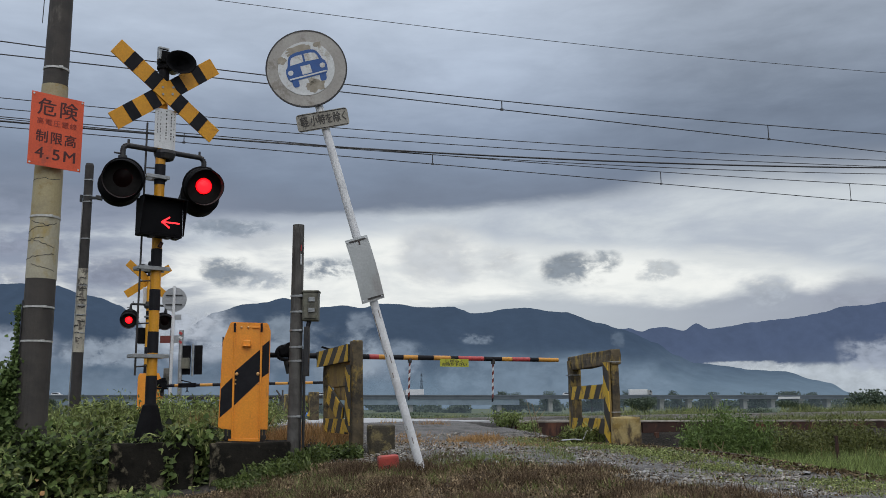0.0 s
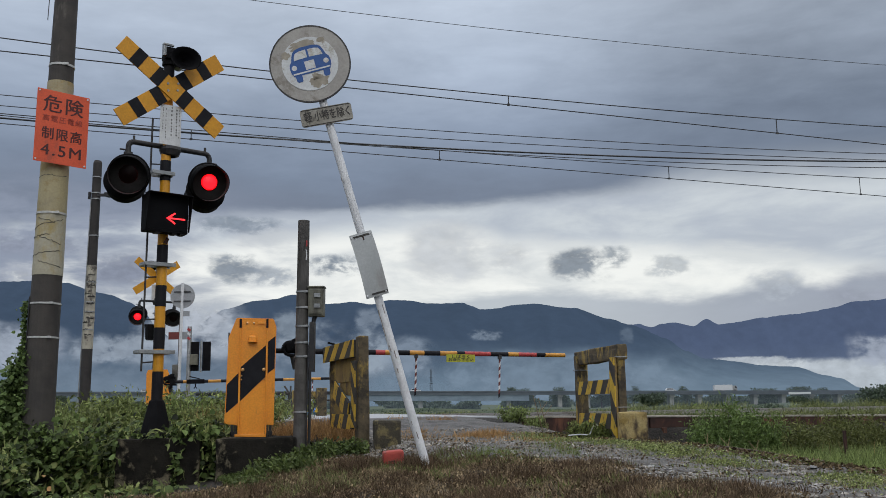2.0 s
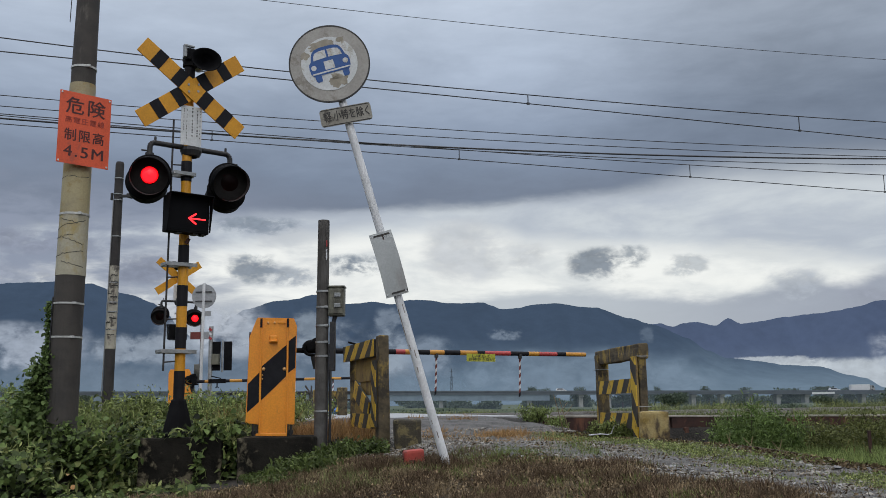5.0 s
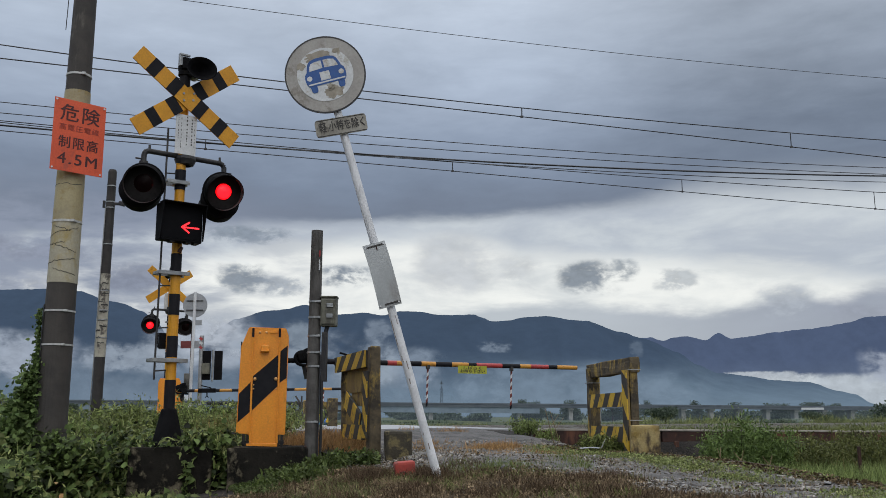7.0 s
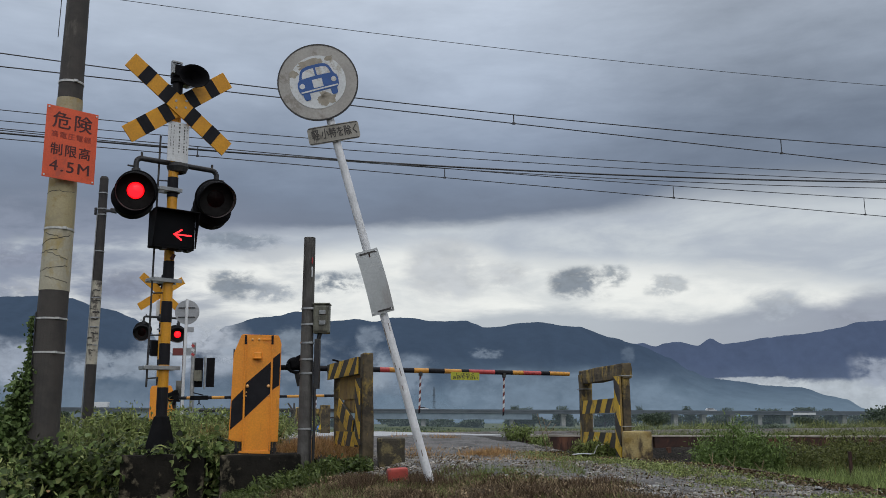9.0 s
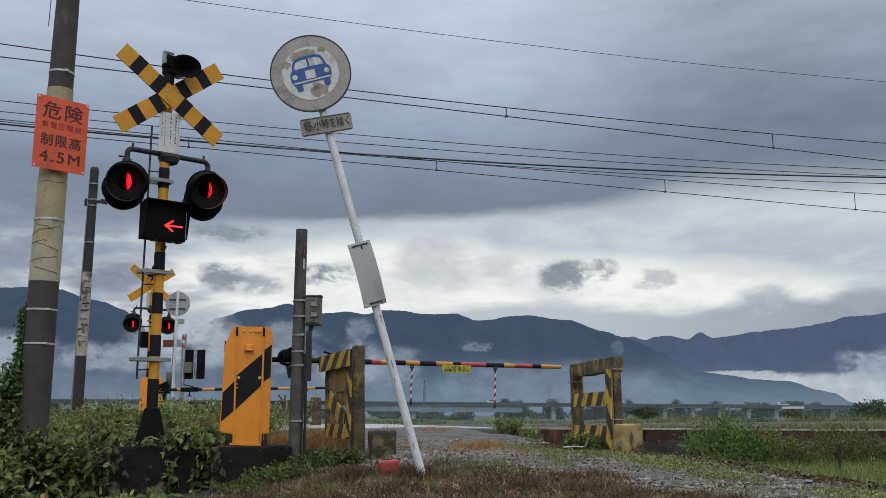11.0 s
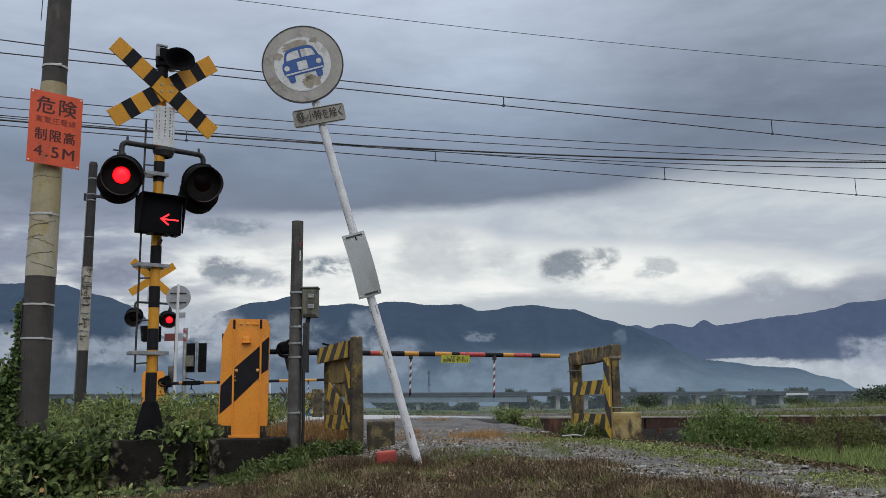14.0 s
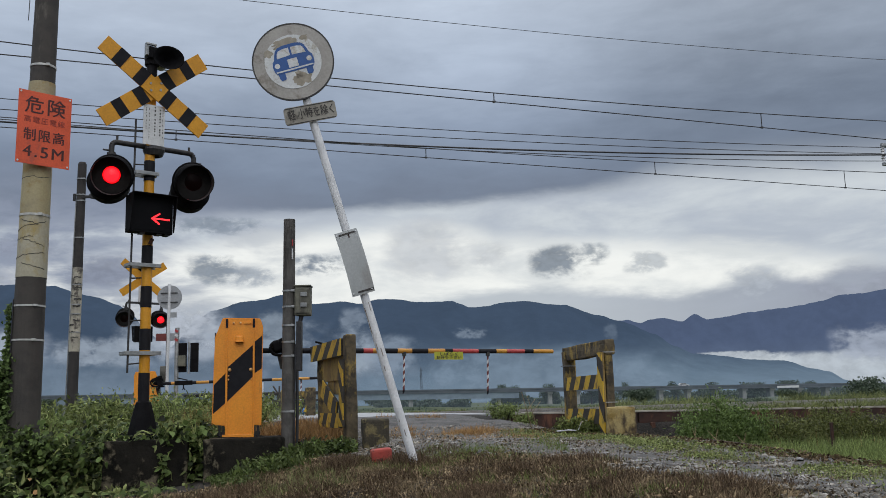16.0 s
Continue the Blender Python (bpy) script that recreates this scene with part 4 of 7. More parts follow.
def lamp_head(parent, x, y, z, yaw, first):
    """A round signal lamp facing its own -y: backing dish, long hood, and a lens disc that turns its lit face to the front."""
    face = Matrix.Rotation(radians(90), 4, "X")            # z of the lathe to -y
    bm = B()
    lathe(bm, [(0.0, -0.10), (0.07, -0.098), (0.105, -0.07), (0.115, -0.02), (0.194, -0.012), (0.197, 0.0), (0.190, 0.008), (0.112, 0.004), (0.10, -0.05), (0.0, -0.06)], 32, face)
    lamp = part("lamp", bm, HOOD, parent, "round black flashing signal lamp", smooth=True)
    lamp.matrix_basis = pose(x, y, z, 13, 0, yaw)
    bm = B()
    seg, inner, outer = 36, 0.176, 0.182
    rings = {}
    for r in (inner, outer):
        for end in (0, 1):
            ring = []
            for k in range(seg):
                an = k * math.tau / seg
                up = math.sin(an)
                ln = 0.004 if not end else 0.10 + 0.08 * step(-0.9, 0.7, up)
                ring.append(bm.verts.new((r * math.cos(an), -ln, r * up - (ln * 0.10 if end else 0))))
            rings[r, end] = ring
    for k in range(seg):
        j = (k + 1) % seg
        for p, q in (((outer, 0), (outer, 1)), ((outer, 1), (inner, 1)), ((inner, 1), (inner, 0))):
            bm.faces.new((rings[p][k], rings[p][j], rings[q][j], rings[q][k]))
    hood = part("hood", bm, HOOD, lamp, smooth=True)
    # inner faces coloured paler than the shell to lift the lens's red light
    hood.data.materials.append(mat("pale_hood_lining", (0.10, 0.085, 0.085), (0.07, 0.06, 0.06), 12, 0.6, bump=0.05, spec=0.15))
    for k, f in enumerate(hood.data.polygons):
        f.material_index = 1 if k % 3 == 2 else 0
    # added ring that stops the turned lens's glow from leaking forward
    bm = B()
    lathe(bm, [(0.0868, 0.057), (0.177, 0.053), (0.177, 0.049), (0.0868, 0.053), (0.0868, 0.057)], 40, face)
    part("baffle", bm, mat("dull_baffle_paint", (0.022, 0.021, 0.021), (0.014, 0.013, 0.013), 10, 0.6, bump=0.05, spec=0.1), lamp)
    bm = B()
    r = 0.086
    lathe(bm, [(0.0, 0.042), (r * 0.45, 0.037), (r * 0.8, 0.022), (r * 0.93, 0.010), (r, 0.001)], 28, face)
    lathe(bm, [(0.0, -0.018), (r * 0.6, -0.013), (r, -0.001)], 28, face)
    bmesh.ops.recalc_face_normals(bm, faces=bm.faces)
    lens = part("lens", bm, GLOW_RED, lamp, "red signal lens", smooth=True)
    lens.data.materials.append(DARK_LENS)
    lens.data.materials.append(EDGE_RED)
    for p in lens.data.polygons:
        far_out = math.hypot(p.center.x, p.center.z) / r
        p.material_index = 1 if p.center.y > 0 or far_out > 0.94 else (2 if far_out > 0.8 else 0)
    lens.location = (0, -0.055, 0)
    LENSES.append((lens, first))
    return lamp


def build_signal(m, label, detailed=True, yaws=(-26, -10)):
    sg = thing("crossing_signal", m, label, "crossing signal", "crossing signals")
    bm = B()
    rod(bm, (0, 0, 0.30), (0, 0, 3.66), 0.049, 0.047, 20)
    part("mast", bm, YELLOW, sg, "yellow mast with black bands", smooth=False)
    for z in (0.38, 0.52, 0.93, 1.33, 1.72, 2.55, 3.55):
        bm = B()
        rod(bm, (0, 0, z - 0.1), (0, 0, z + 0.1), 0.0515, 0.051, 20, False)
        part("black_band", bm, BLACK, sg)
    bm = B()
    lathe(bm, [(0.155, 0.0), (0.160, 0.03), (0.142, 0.055), (0.080, 0.31), (0.070, 0.345), (0.060, 0.355), (0.049, 0.36)], 10)
    part("foot", bm, HOOD, sg, "flared black cast foot")
    # crossed boards
    for s in (1, -1):
        roll = Matrix.Rotation(radians(34.8 if s > 0 else -37.8), 4, "Y")
        off = -0.085 - 0.014 * (s > 0)
        bm = B()
        box(bm, (-0.008, off, 3.36), (1.245 if s > 0 else 1.26, 0.012, 0.175), roll, 0.002)
        board = part("crossed_board", bm, YELLOW, sg, "yellow board with black stripes")
        for side in (-1, 1):
            for f0, f1 in ((0.175, 0.345), (0.575, 0.75)):
                bm = B()
                c = roll @ Vector((side * (f0 + f1) / 2 * 0.6225, 0, 0))
                box(bm, (c.x - 0.008, off - 0.008, 3.36 + c.z), ((f1 - f0) * 0.6225, 0.004, 0.1755), roll)
                part("black_stripe", bm, BLACK, board)
    for dx, dz in ((-0.05, 0.03), (0.05, -0.02), (-0.045, -0.04), (0.055, 0.05)):
        bm = B()
        rod(bm, (dx, -0.112, 3.37 + dz), (dx, -0.098, 3.37 + dz), 0.012, None, 8)
        part("bolt", bm, STEEL, sg)
    # horn on the top
    bm = B()
    rod(bm, (0, 0, 3.62), (0, 0, 3.72), 0.070, 0.065, 16)
    box(bm, (-0.02, -0.02, 3.73), (0.09, 0.13, 0.12), bevel=0.012)
    part("top_bracket", bm, HOOD, sg)
    bm = B()
    box(bm, (-0.075, -0.05, 3.76), (0.03, 0.05, 0.13), bevel=0.004)
    box(bm, (-0.04, -0.07, 3.81), (0.10, 0.03, 0.02), bevel=0.004)
    part("horn_clamp", bm, STEEL, sg, "bare steel clamp")
    horn = B()
    prof = [(0.035, 0.0), (0.045, 0.06), (0.075, 0.11), (0.125, 0.16), (0.14, 0.175), (0.128, 0.172), (0.07, 0.10), (0.0, 0.05)]
    lathe(horn, prof, 28, pose(0.105, -0.05, 3.655, 92, 0, -10) @ Matrix.Diagonal((1.08, 0.84, 1.05, 1.0)))
    part("horn", horn, HOOD, sg, "black oval warning loudspeaker", smooth=True)
    bm = B()
    rod(bm, (0.10, 0.04, 3.66), (0.10, -0.07, 3.66), 0.06, 0.05, 16)
    part("horn_driver", bm, STEEL, sg)
    # white notice
    bm = B()
    box(bm, (0.004, -0.075, 2.995), (0.212, 0.006, 0.40), bevel=0.002)
    notice = part("notice", bm, LABEL_WHITE, sg, "white notice with rows of small writing")
    if detailed:
        rng = random.Random(4)
        for k, xx in enumerate((-0.075, -0.045, 0.012, 0.062, 0.09)):
            z = 3.20 - (0.04 if k != 2 else 0.02)
            while z > 2.87 + 0.06 * (k == 0):
                h = rng.uniform(0.008, 0.02)
                bm = B()
                box(bm, (xx, -0.0795, z - h / 2), (0.011 if k in (2, 3) else 0.005, 0.002, h))
                part("writing_bar", bm, INK, notice)
                z -= h + rng.uniform(0.008, 0.035)
    # arm for the lamps
    bm = B()
    rod(bm, (-0.36, 0, 2.79), (0.36, 0, 2.79), 0.026, None, 14)
    for s in (-1, 1):
        pts = [Vector((s * (0.36 + 0.05 * math.sin(t)), 0, 2.79 - 0.05 + 0.05 * math.cos(t))) for t in (0, 0.4, 0.8, 1.2, 1.57)] + [Vector((s * 0.41, 0, 2.66))]
        for p, q in zip(pts, pts[1:]):
            rod(bm, p, q, 0.026, None, 12)
        rod(bm, (s * 0.41, 0, 2.62), (s * 0.41, 0, 2.68), 0.042, None, 12)
        rod(bm, (s * 0.36, 0, 2.79), (s * 0.36, 0, 2.85), 0.012, None, 8)
        rod(bm, (s * 0.41, 0, 2.70), (s * 0.49, 0.0, 2.70), 0.009, None, 8)
    lathe(bm, [(0.058, 2.70), (0.085, 2.71), (0.105, 2.76), (0.10, 2.79), (0.07, 2.80), (0.065, 2.86), (0.04, 2.87)], 16)
    part("lamp_arm", bm, DARKSTEEL, sg, "dark pipe arm carrying the lamps", smooth=False).location.x = 0.04 if detailed else 0.0
    for s, yaw in zip((-1, 1), yaws):
        f = Matrix.Rotation(radians(yaw), 3, "Z") @ Vector((0, -0.06, 0))
        lamp_head(sg, s * 0.41 + f.x + (0.062 if s < 0 else 0.012), f.y, 2.470 + 0.018 * s, yaw, s < 0)
        bk = Matrix.Rotation(radians(yaw), 3, "Z") @ Vector((0, 0.075, 0))
        lamp_head(sg, s * 0.41 + bk.x + (0.030 if s > 0 else 0.012), bk.y, 2.420, yaw + 180, s < 0)
    # direction box with its arrow
    bm = B()
    box(bm, (-0.01, -0.13, 2.09), (0.415, 0.12, 0.355), bevel=0.008)
    ab = part("direction_box", bm, HOOD, sg, "black box with a red light arrow")
    bm = B()
    box(bm, (-0.01, -0.23, 2.268), (0.43, 0.12, 0.008))
    for s in (-1, 1):
        prism_pts = [(-0.19, 2.27), (-0.285, 2.27), (-0.21, 1.93), (-0.19, 1.93)]
        a = [bm.verts.new((s * 0.214 - 0.01, y, z)) for y, z in prism_pts]
        b = [bm.verts.new((s * 0.207 - 0.01, y, z)) for y, z in prism_pts]
        bm.faces.new(a), bm.faces.new(b[::-1])
        for i in range(4):
            bm.faces.new((a[i], a[(i + 1) % 4], b[(i + 1) % 4], b[i]))
    part("visor", bm, HOOD, ab)
    bm = B()
    box(bm, (-0.01, -0.192, 2.095), (0.39, 0.004, 0.32))
    part("dark_pane", bm, mat("dark_pane", (0.004, 0.004, 0.005), (0.006, 0.006, 0.007), 5, 0.5, bump=0, spec=0.08), ab)
    bm = B()
    arrow = [((-0.005, 2.05), (0.155, 2.05)), ((-0.01, 2.05), (0.06, 2.098)), ((-0.01, 2.05), (0.06, 2.002))]
    for (x0, z0), (x1, z1) in arrow:
        n = 14
        for k in range(n + 1):
            x, z = x0 + (x1 - x0) * k / n, z0 + (z1 - z0) * k / n
            rod(bm, (x, -0.196, z), (x, -0.200, z), 0.0085, None, 6)
    part("light_arrow", bm, mat("lit_red_arrow", (1.0, 0.03, 0.04), (1.0, 0.05, 0.06), 40, 0.5, bump=0, glow=1.7), ab, "glowing red arrow of small lights")
    for dx in (-0.09, 0.07, 0.15):
        bm = B()
        box(bm, (dx, -0.14, 1.915), (0.05, 0.08, 0.03), bevel=0.006)
        part("gland", bm, DARKSTEEL, ab)
    ab.location.x = -0.03
    # clamps, steps and the climbing rod
    for z, wd in ((2.515, 0.22), (1.625, 0.30), (0.80, 0.34)):
        bm = B()
        lathe(bm, [(0.058, z - 0.018), (0.072, z - 0.018), (0.072, z + 0.018), (0.058, z + 0.018)], 16)
        box(bm, (-0.04, -0.07, z), (wd, 0.016, 0.036), bevel=0.003)
        box(bm, (-0.04, 0.07, z), (wd, 0.016, 0.036), bevel=0.003)
        box(bm, (-0.04 - wd / 2, 0, z), (0.012, 0.15, 0.03), bevel=0.003)
        part("clamp", bm, STEEL, sg)
    bm = B()
    rod(bm, (-0.160, 0.0, 0.62), (-0.145, 0.0, 3.05), 0.010, None, 8)
    part("climbing_rod", bm, DARKSTEEL, sg)
    for z in (0.70, 1.10, 1.5, 1.95, 2.6):
        bm = B()
        rod(bm, (-0.156, 0, z), (-0.05, 0, z + 0.01), 0.007, None, 6)
        part("rung", bm, DARKSTEEL, sg)
    for z in (1.83,):
        bm = B()
        rod(bm, (0.0, -0.055, z), (0.02, -0.075, z + 0.05), 0.02, 0.016, 10)
        part("hook", bm, RUST, sg)
    return sg


# ---------------------------------------------------------------- barrier
BARRIER_X, BARRIER_Y = -1.787, 8.12



def build_barrier_machine(m, label, slant=1):
    """Upright sheet-steel case of the barrier drive, facing its -y."""
    bx = thing("barrier_machine", m, label, "barrier machine", "barrier machines")
    wd, d = 0.222, 0.17
    bm = B()
    prism(bm, [(-0.250, 0.105), (-0.122, 0.09), (-0.122, 0.0), (0.135, 0.0), (0.135, 0.09), (0.222, 0.085), (0.235, 1.0), (0.205, 1.078), (-0.155, 1.085), (-0.228, 0.90)], -d, d)
    bmesh.ops.bevel(bm, geom=list(bm.edges), offset=0.006, segments=2, affect="EDGES")
    part("case", bm, ORANGE, bx, "orange sheet-steel case")
    for x in (-0.114, 0.145):
        bm = B()
        box(bm, (x, -d - 0.009, 0.54), (0.016, 0.016, 1.06), bevel=0.003)
        part("rib", bm, ORANGE, bx)
        bm = B()
        box(bm, (x, -d - 0.019, 1.032), (0.022, 0.004, 0.085))
        part("black_tip", bm, BLACK, bx)
    # slanting black stripes, one on each field of the front
    y0, y1 = -d - 0.003, -d - 0.0005
    for name, pts in (("black_stripe", [(-0.104, 0.31), (0.135, 0.532), (0.135, 0.827), (-0.104, 0.625)]), ("black_stripe", [(-0.238, 0.20), (-0.125, 0.295), (-0.125, 0.57), (-0.232, 0.465)]), ("black_stripe", [(0.156, 0.565), (0.222, 0.61), (0.226, 0.915), (0.156, 0.86)])):
        bm = B()
        prism(bm, pts, y0, y1)
        part(name, bm, BLACK, bx)
    for x, z, r in ((-0.085, 0.60, 0.017), (0.118, 0.60, 0.017), (-0.095, 0.51, 0.008), (0.122, 0.51, 0.008), (-0.095, 0.545, 0.008), (-0.05, 1.035, 0.012), (0.015, 1.035, 0.012)):
        bm = B()
        bmesh.ops.create_icosphere(bm, subdivisions=2, radius=r, matrix=Matrix.Translation((x, -d - r * 0.4, z)))
        part("knob", bm, mat("pale_orange_knob", (0.75, 0.42, 0.16), (0.6, 0.33, 0.12), 20, 0.4), bx, smooth=True)
    bm = B()
    box(bm, (0.005, -d - 0.02, 0.885), (0.075, 0.04, 0.06), bevel=0.012)
    part("latch_box", bm, ORANGE, bx)
    bm = B()
    box(bm, (0.005, -d - 0.03, 0.858), (0.085, 0.06, 0.012), bevel=0.004)
    part("latch_sill", bm, ORANGE, bx)
    bm = B()
    box(bm, (0.085, -d - 0.008, 1.035), (0.07, 0.012, 0.018), bevel=0.003)
    part("latch_bar", bm, ORANGE, bx)
    bm = B()
    box(bm, (-wd - 0.006, -0.05, 0.905), (0.014, 0.05, 0.10), bevel=0.004)
    part("hinge", bm, DARKSTEEL, bx)
    bm = B()
    box(bm, (0, 0, -0.005), (0.30, 0.36, 0.03), bevel=0.005)
    part("base_plate", bm, ORANGE, bx)
    for x in (-0.175, -0.142, 0.155, 0.19):
        bm = B()
        rod(bm, (x, -d + 0.02, -0.02), (x, -d + 0.02, 0.12), 0.013, None, 8)
        rod(bm, (x, -d + 0.02, 0.0), (x, -d + 0.02, 0.035), 0.024, None, 6)
        part("anchor_bolt", bm, DARKSTEEL, bx)
    return bx


ARM_RED = mat("faded_red_film", (0.42, 0.045, 0.045), (0.33, 0.04, 0.04), 12, 0.45)
ARM_DARKRED = mat("dull_dark_red_film", (0.16, 0.03, 0.025), (0.12, 0.025, 0.02), 12, 0.5)
ARM_YELLOW = mat("arm_yellow_film", (0.52, 0.24, 0.03), (0.45, 0.2, 0.03), 12, 0.45)
TAG_YELLOW = mat("yellow_green_tag", (0.42, 0.42, 0.035), (0.34, 0.35, 0.03), 8, 0.55, bump=0.02)


def build_barrier_arm(m, length, bands, rods, tag_at, label):
    """A barrier arm along +x; bands: (from, to, material) as shares of its length."""
    arm = thing("boom_gate", m, label, "boom gate", "boom gates")
    core = B()
    rod(core, (0.004, 0, 0), (length - 0.004, 0, 0), 0.022, 0.016, 10)
    tube = part("arm", core, BLACK, arm)
    for f0, f1, mt in bands:
        bm = B()
        r0, r1 = 0.031 - 0.006 * f0, 0.031 - 0.006 * f1
        rod(bm, (f0 * length, 0, 0), (f1 * length - 0.002, 0, 0), r0, r1, 14)
        part("arm_section", bm, mt, tube)
    for x, ln in rods:
        bm = B()
        box(bm, (x, 0, -0.03), (0.035, 0.05, 0.06), bevel=0.004)
        hr = part("hanging_rod", bm, DARKSTEEL, arm, "red and white striped rod hanging from the arm")
        n = 10
        lean = -0.012
        for k in range(n):
            bm = B()
            z0, z1 = -0.05 - (ln - 0.05) * k / n, -0.05 - (ln - 0.05) * (k + 1) / n
            rod(bm, (x + lean * k / n, 0, z0), (x + lean * (k + 1) / n, 0, z1), 0.0125, None, 8)
            for v in bm.verts:
                v.co.z += (v.co.x - x) * 1.1
            part("rod_band", bm, (ARM_DARKRED, WHITEPOLE)[k % 2] if k < n - 1 else BLACK, hr)
    if tag_at:
        bm = B()
        box(bm, (tag_at, -0.034, -0.056), (0.36, 0.004, 0.09), bevel=0.001)
        tg = part("tag", bm, TAG_YELLOW, arm, "yellow-green notice hanging from the arm")
        for body, z, wd in (("しばらく", -0.038, 0.22), ("お待ち下さい", -0.076, 0.31)):
            lettering("writing", body, 0.042, INK, tg, Matrix.Translation((tag_at, -0.0375, z)) @ Matrix.Rotation(radians(90), 4, "X"), wd)
    return arm


def build_arm_drive(gate, shift):
    """Black counterweight and carrier at the pivot of the arm."""
    core = B()
    rod(core, (-0.3, 0, 0), (0.5, 0, 0), 0.02, None, 10)
    dr = part("carrier", core, HOOD, gate, "black steel carrier and counterweight")
    dr.location = (shift, 0, 0)
    bm = B()
    rod(bm, (-0.34, 0, 0), (0.62, 0, 0), 0.028, None, 12)
    part("shaft", bm, HOOD, dr)
    bm = B()
    box(bm, (-0.04, 0.0, 0.05), (0.15, 0.10, 0.12), bevel=0.03)
    rod(bm, (-0.06, -0.06, 0.08), (-0.06, 0.06, 0.08), 0.062, None, 18)
    rod(bm, (-0.02, -0.07, 0.01), (-0.02, 0.07, 0.01), 0.055, None, 18)
    loop = [Vector((-0.12 - 0.085 * math.sin(k * 0.45), -0.03, 0.025 + 0.075 * math.cos(k * 0.45))) for k in range(8)] + [Vector((0.06, -0.03, -0.055))]
    for p, q in zip(loop, loop[1:]):
        rod(bm, p, q, 0.018, None, 10)
    box(bm, (-0.115, 0.0, 0.055), (0.13, 0.11, 0.11), Matrix.Rotation(radians(-18), 4, "Y"), 0.02)
    box(bm, (-0.02, -0.05, 0.12), (0.08, 0.05, 0.07), bevel=0.012)
    rod(bm, (-0.02, -0.05, -0.03), (-0.06, -0.05, -0.13), 0.03, 0.022, 10)
    part("counterweight", bm, HOOD, dr)
    bm = B()
    box(bm, (0.42, 0, 0.0), (0.34, 0.07, 0.085), bevel=0.01)
    box(bm, (0.40, -0.01, 0.075), (0.20, 0.03, 0.02), Matrix.Rotation(radians(14), 4, "Y"), 0.004)
    part("clamp_head", bm, HOOD, dr)
    bm = B()
    rod(bm, (0.42, 0, -0.04), (0.42, 0, -0.10), 0.012, None, 8)
    rod(bm, (0.42, 0, -0.10), (0.39, 0, -0.135), 0.009, None, 8)
    rod(bm, (0.42, 0, -0.10), (0.45, 0, -0.135), 0.009, None, 8)
    part("hook", bm, HOOD, dr)
    bm = B()
    rod(bm, (-0.07, 0, -0.06), (-0.05, 0, -0.20), 0.05, 0.035, 12)
    rod(bm, (-0.02, 0, -0.18), (-0.02, 0, -0.78), 0.010, None, 8)
    part("release_chain", bm, DARKSTEEL, dr)
    bm = B()
    rod(bm, (-0.40, 0.02, -1.1), (-0.40, 0.02, 0.02), 0.05, 0.045, 12)
    box(bm, (-0.40, 0.02, 0.0), (0.14, 0.14, 0.12), bevel=0.01)
    part("pedestal", bm, DARKSTEEL, dr)
    return dr


Y_, K_, R_ = ARM_YELLOW, BLACK, ARM_RED
NEAR_BANDS = [(0.0, 0.225, K_), (0.225, 0.261, R_), (0.261, 0.296, Y_), (0.296, 0.356, K_), (0.356, 0.413, Y_), (0.413, 0.476, K_), (0.476, 0.544, Y_), (0.544, 0.575, K_), (0.575, 0.681, R_),
              (0.681, 0.755, K_), (0.755, 0.80, Y_), (0.80, 0.876, R_), (0.876, 0.913, K_), (0.913, 1.0, Y_)]
FAR_BANDS = [(k / 14, (k + 1) / 14, (K_, Y_)[k % 2]) for k in range(14)]

build_signal(pose(-2.635, 8.02, 0.10, 0, 0, 39), "yellow and black crossing signal with crossed boards and red lamps")
build_signal(pose(-6.565, 20.45, 0.02, 0, 0, 218), "crossing signal across the tracks, seen from behind", False, (-21, -21))
build_barrier_machine(pose(BARRIER_X, BARRIER_Y + 0.05, 0.125, 0, 0, 11) @ Matrix.Diagonal((0.95, 1, 1, 1)), "orange barrier drive case with a slanting black stripe")
gate = build_barrier_arm(pose(-1.40, 9.69, 0.985, 0, 0.55, 19.5), 3.11, NEAR_BANDS, ((1.19, 0.47), (2.24, 0.49)), 1.73, "lowered black, yellow and red barrier arm across the road")
build_arm_drive(gate, -0.16)
build_barrier_machine(pose(-5.56, 17.55, 0.04, 0, 0, 196), "orange barrier drive case across the tracks")
far_gate = build_barrier_arm(pose(-5.3, 17.45, 0.88, 0, -0.6, 3), 3.4, FAR_BANDS, ((1.9, 0.4), (2.75, 0.5)), None, "lowered black and yellow barrier arm across the tracks")
build_arm_drive(far_gate, 0.06)


# ---------------------------------------------------------------- foundations and blocks
def block(name, label, category, m, size, material, seed, bevel=0.02, rag=0.012, group=""):
    bm = B()
    box(bm, (0, 0, size[2] / 2), size, bevel=bevel)
    cut(bm, 3)
    ragged(bm, rag, 5.0, seed)
    ob = part(name, bm, material)
    ob.matrix_basis = m
    return tagged(ob, label, category, group)


OLDBLOCK = mat("mossy_old_block", (0.055, 0.046, 0.030), (0.026, 0.024, 0.018), 6, 0.9, bump=0.8, dirt=(0.16, 0.13, 0.06), dirt_amt=0.38, dirt_scale=9)
STAINED = mat("black_stained_block", (0.020, 0.018, 0.015), (0.007, 0.007, 0.006), 4.5, 0.92, bump=0.9, bscale=34, spec=0.10, dirt=(0.15, 0.13, 0.09), dirt_amt=0.26, dirt_scale=4.2)
YELLOWED = mat("flaking_yellow_concrete", (0.37, 0.29, 0.13), (0.23, 0.155, 0.04), 7, 0.85, bump=0.6, dirt=(0.055, 0.038, 0.024), dirt_amt=0.46, dirt_scale=6, streak=2.0)
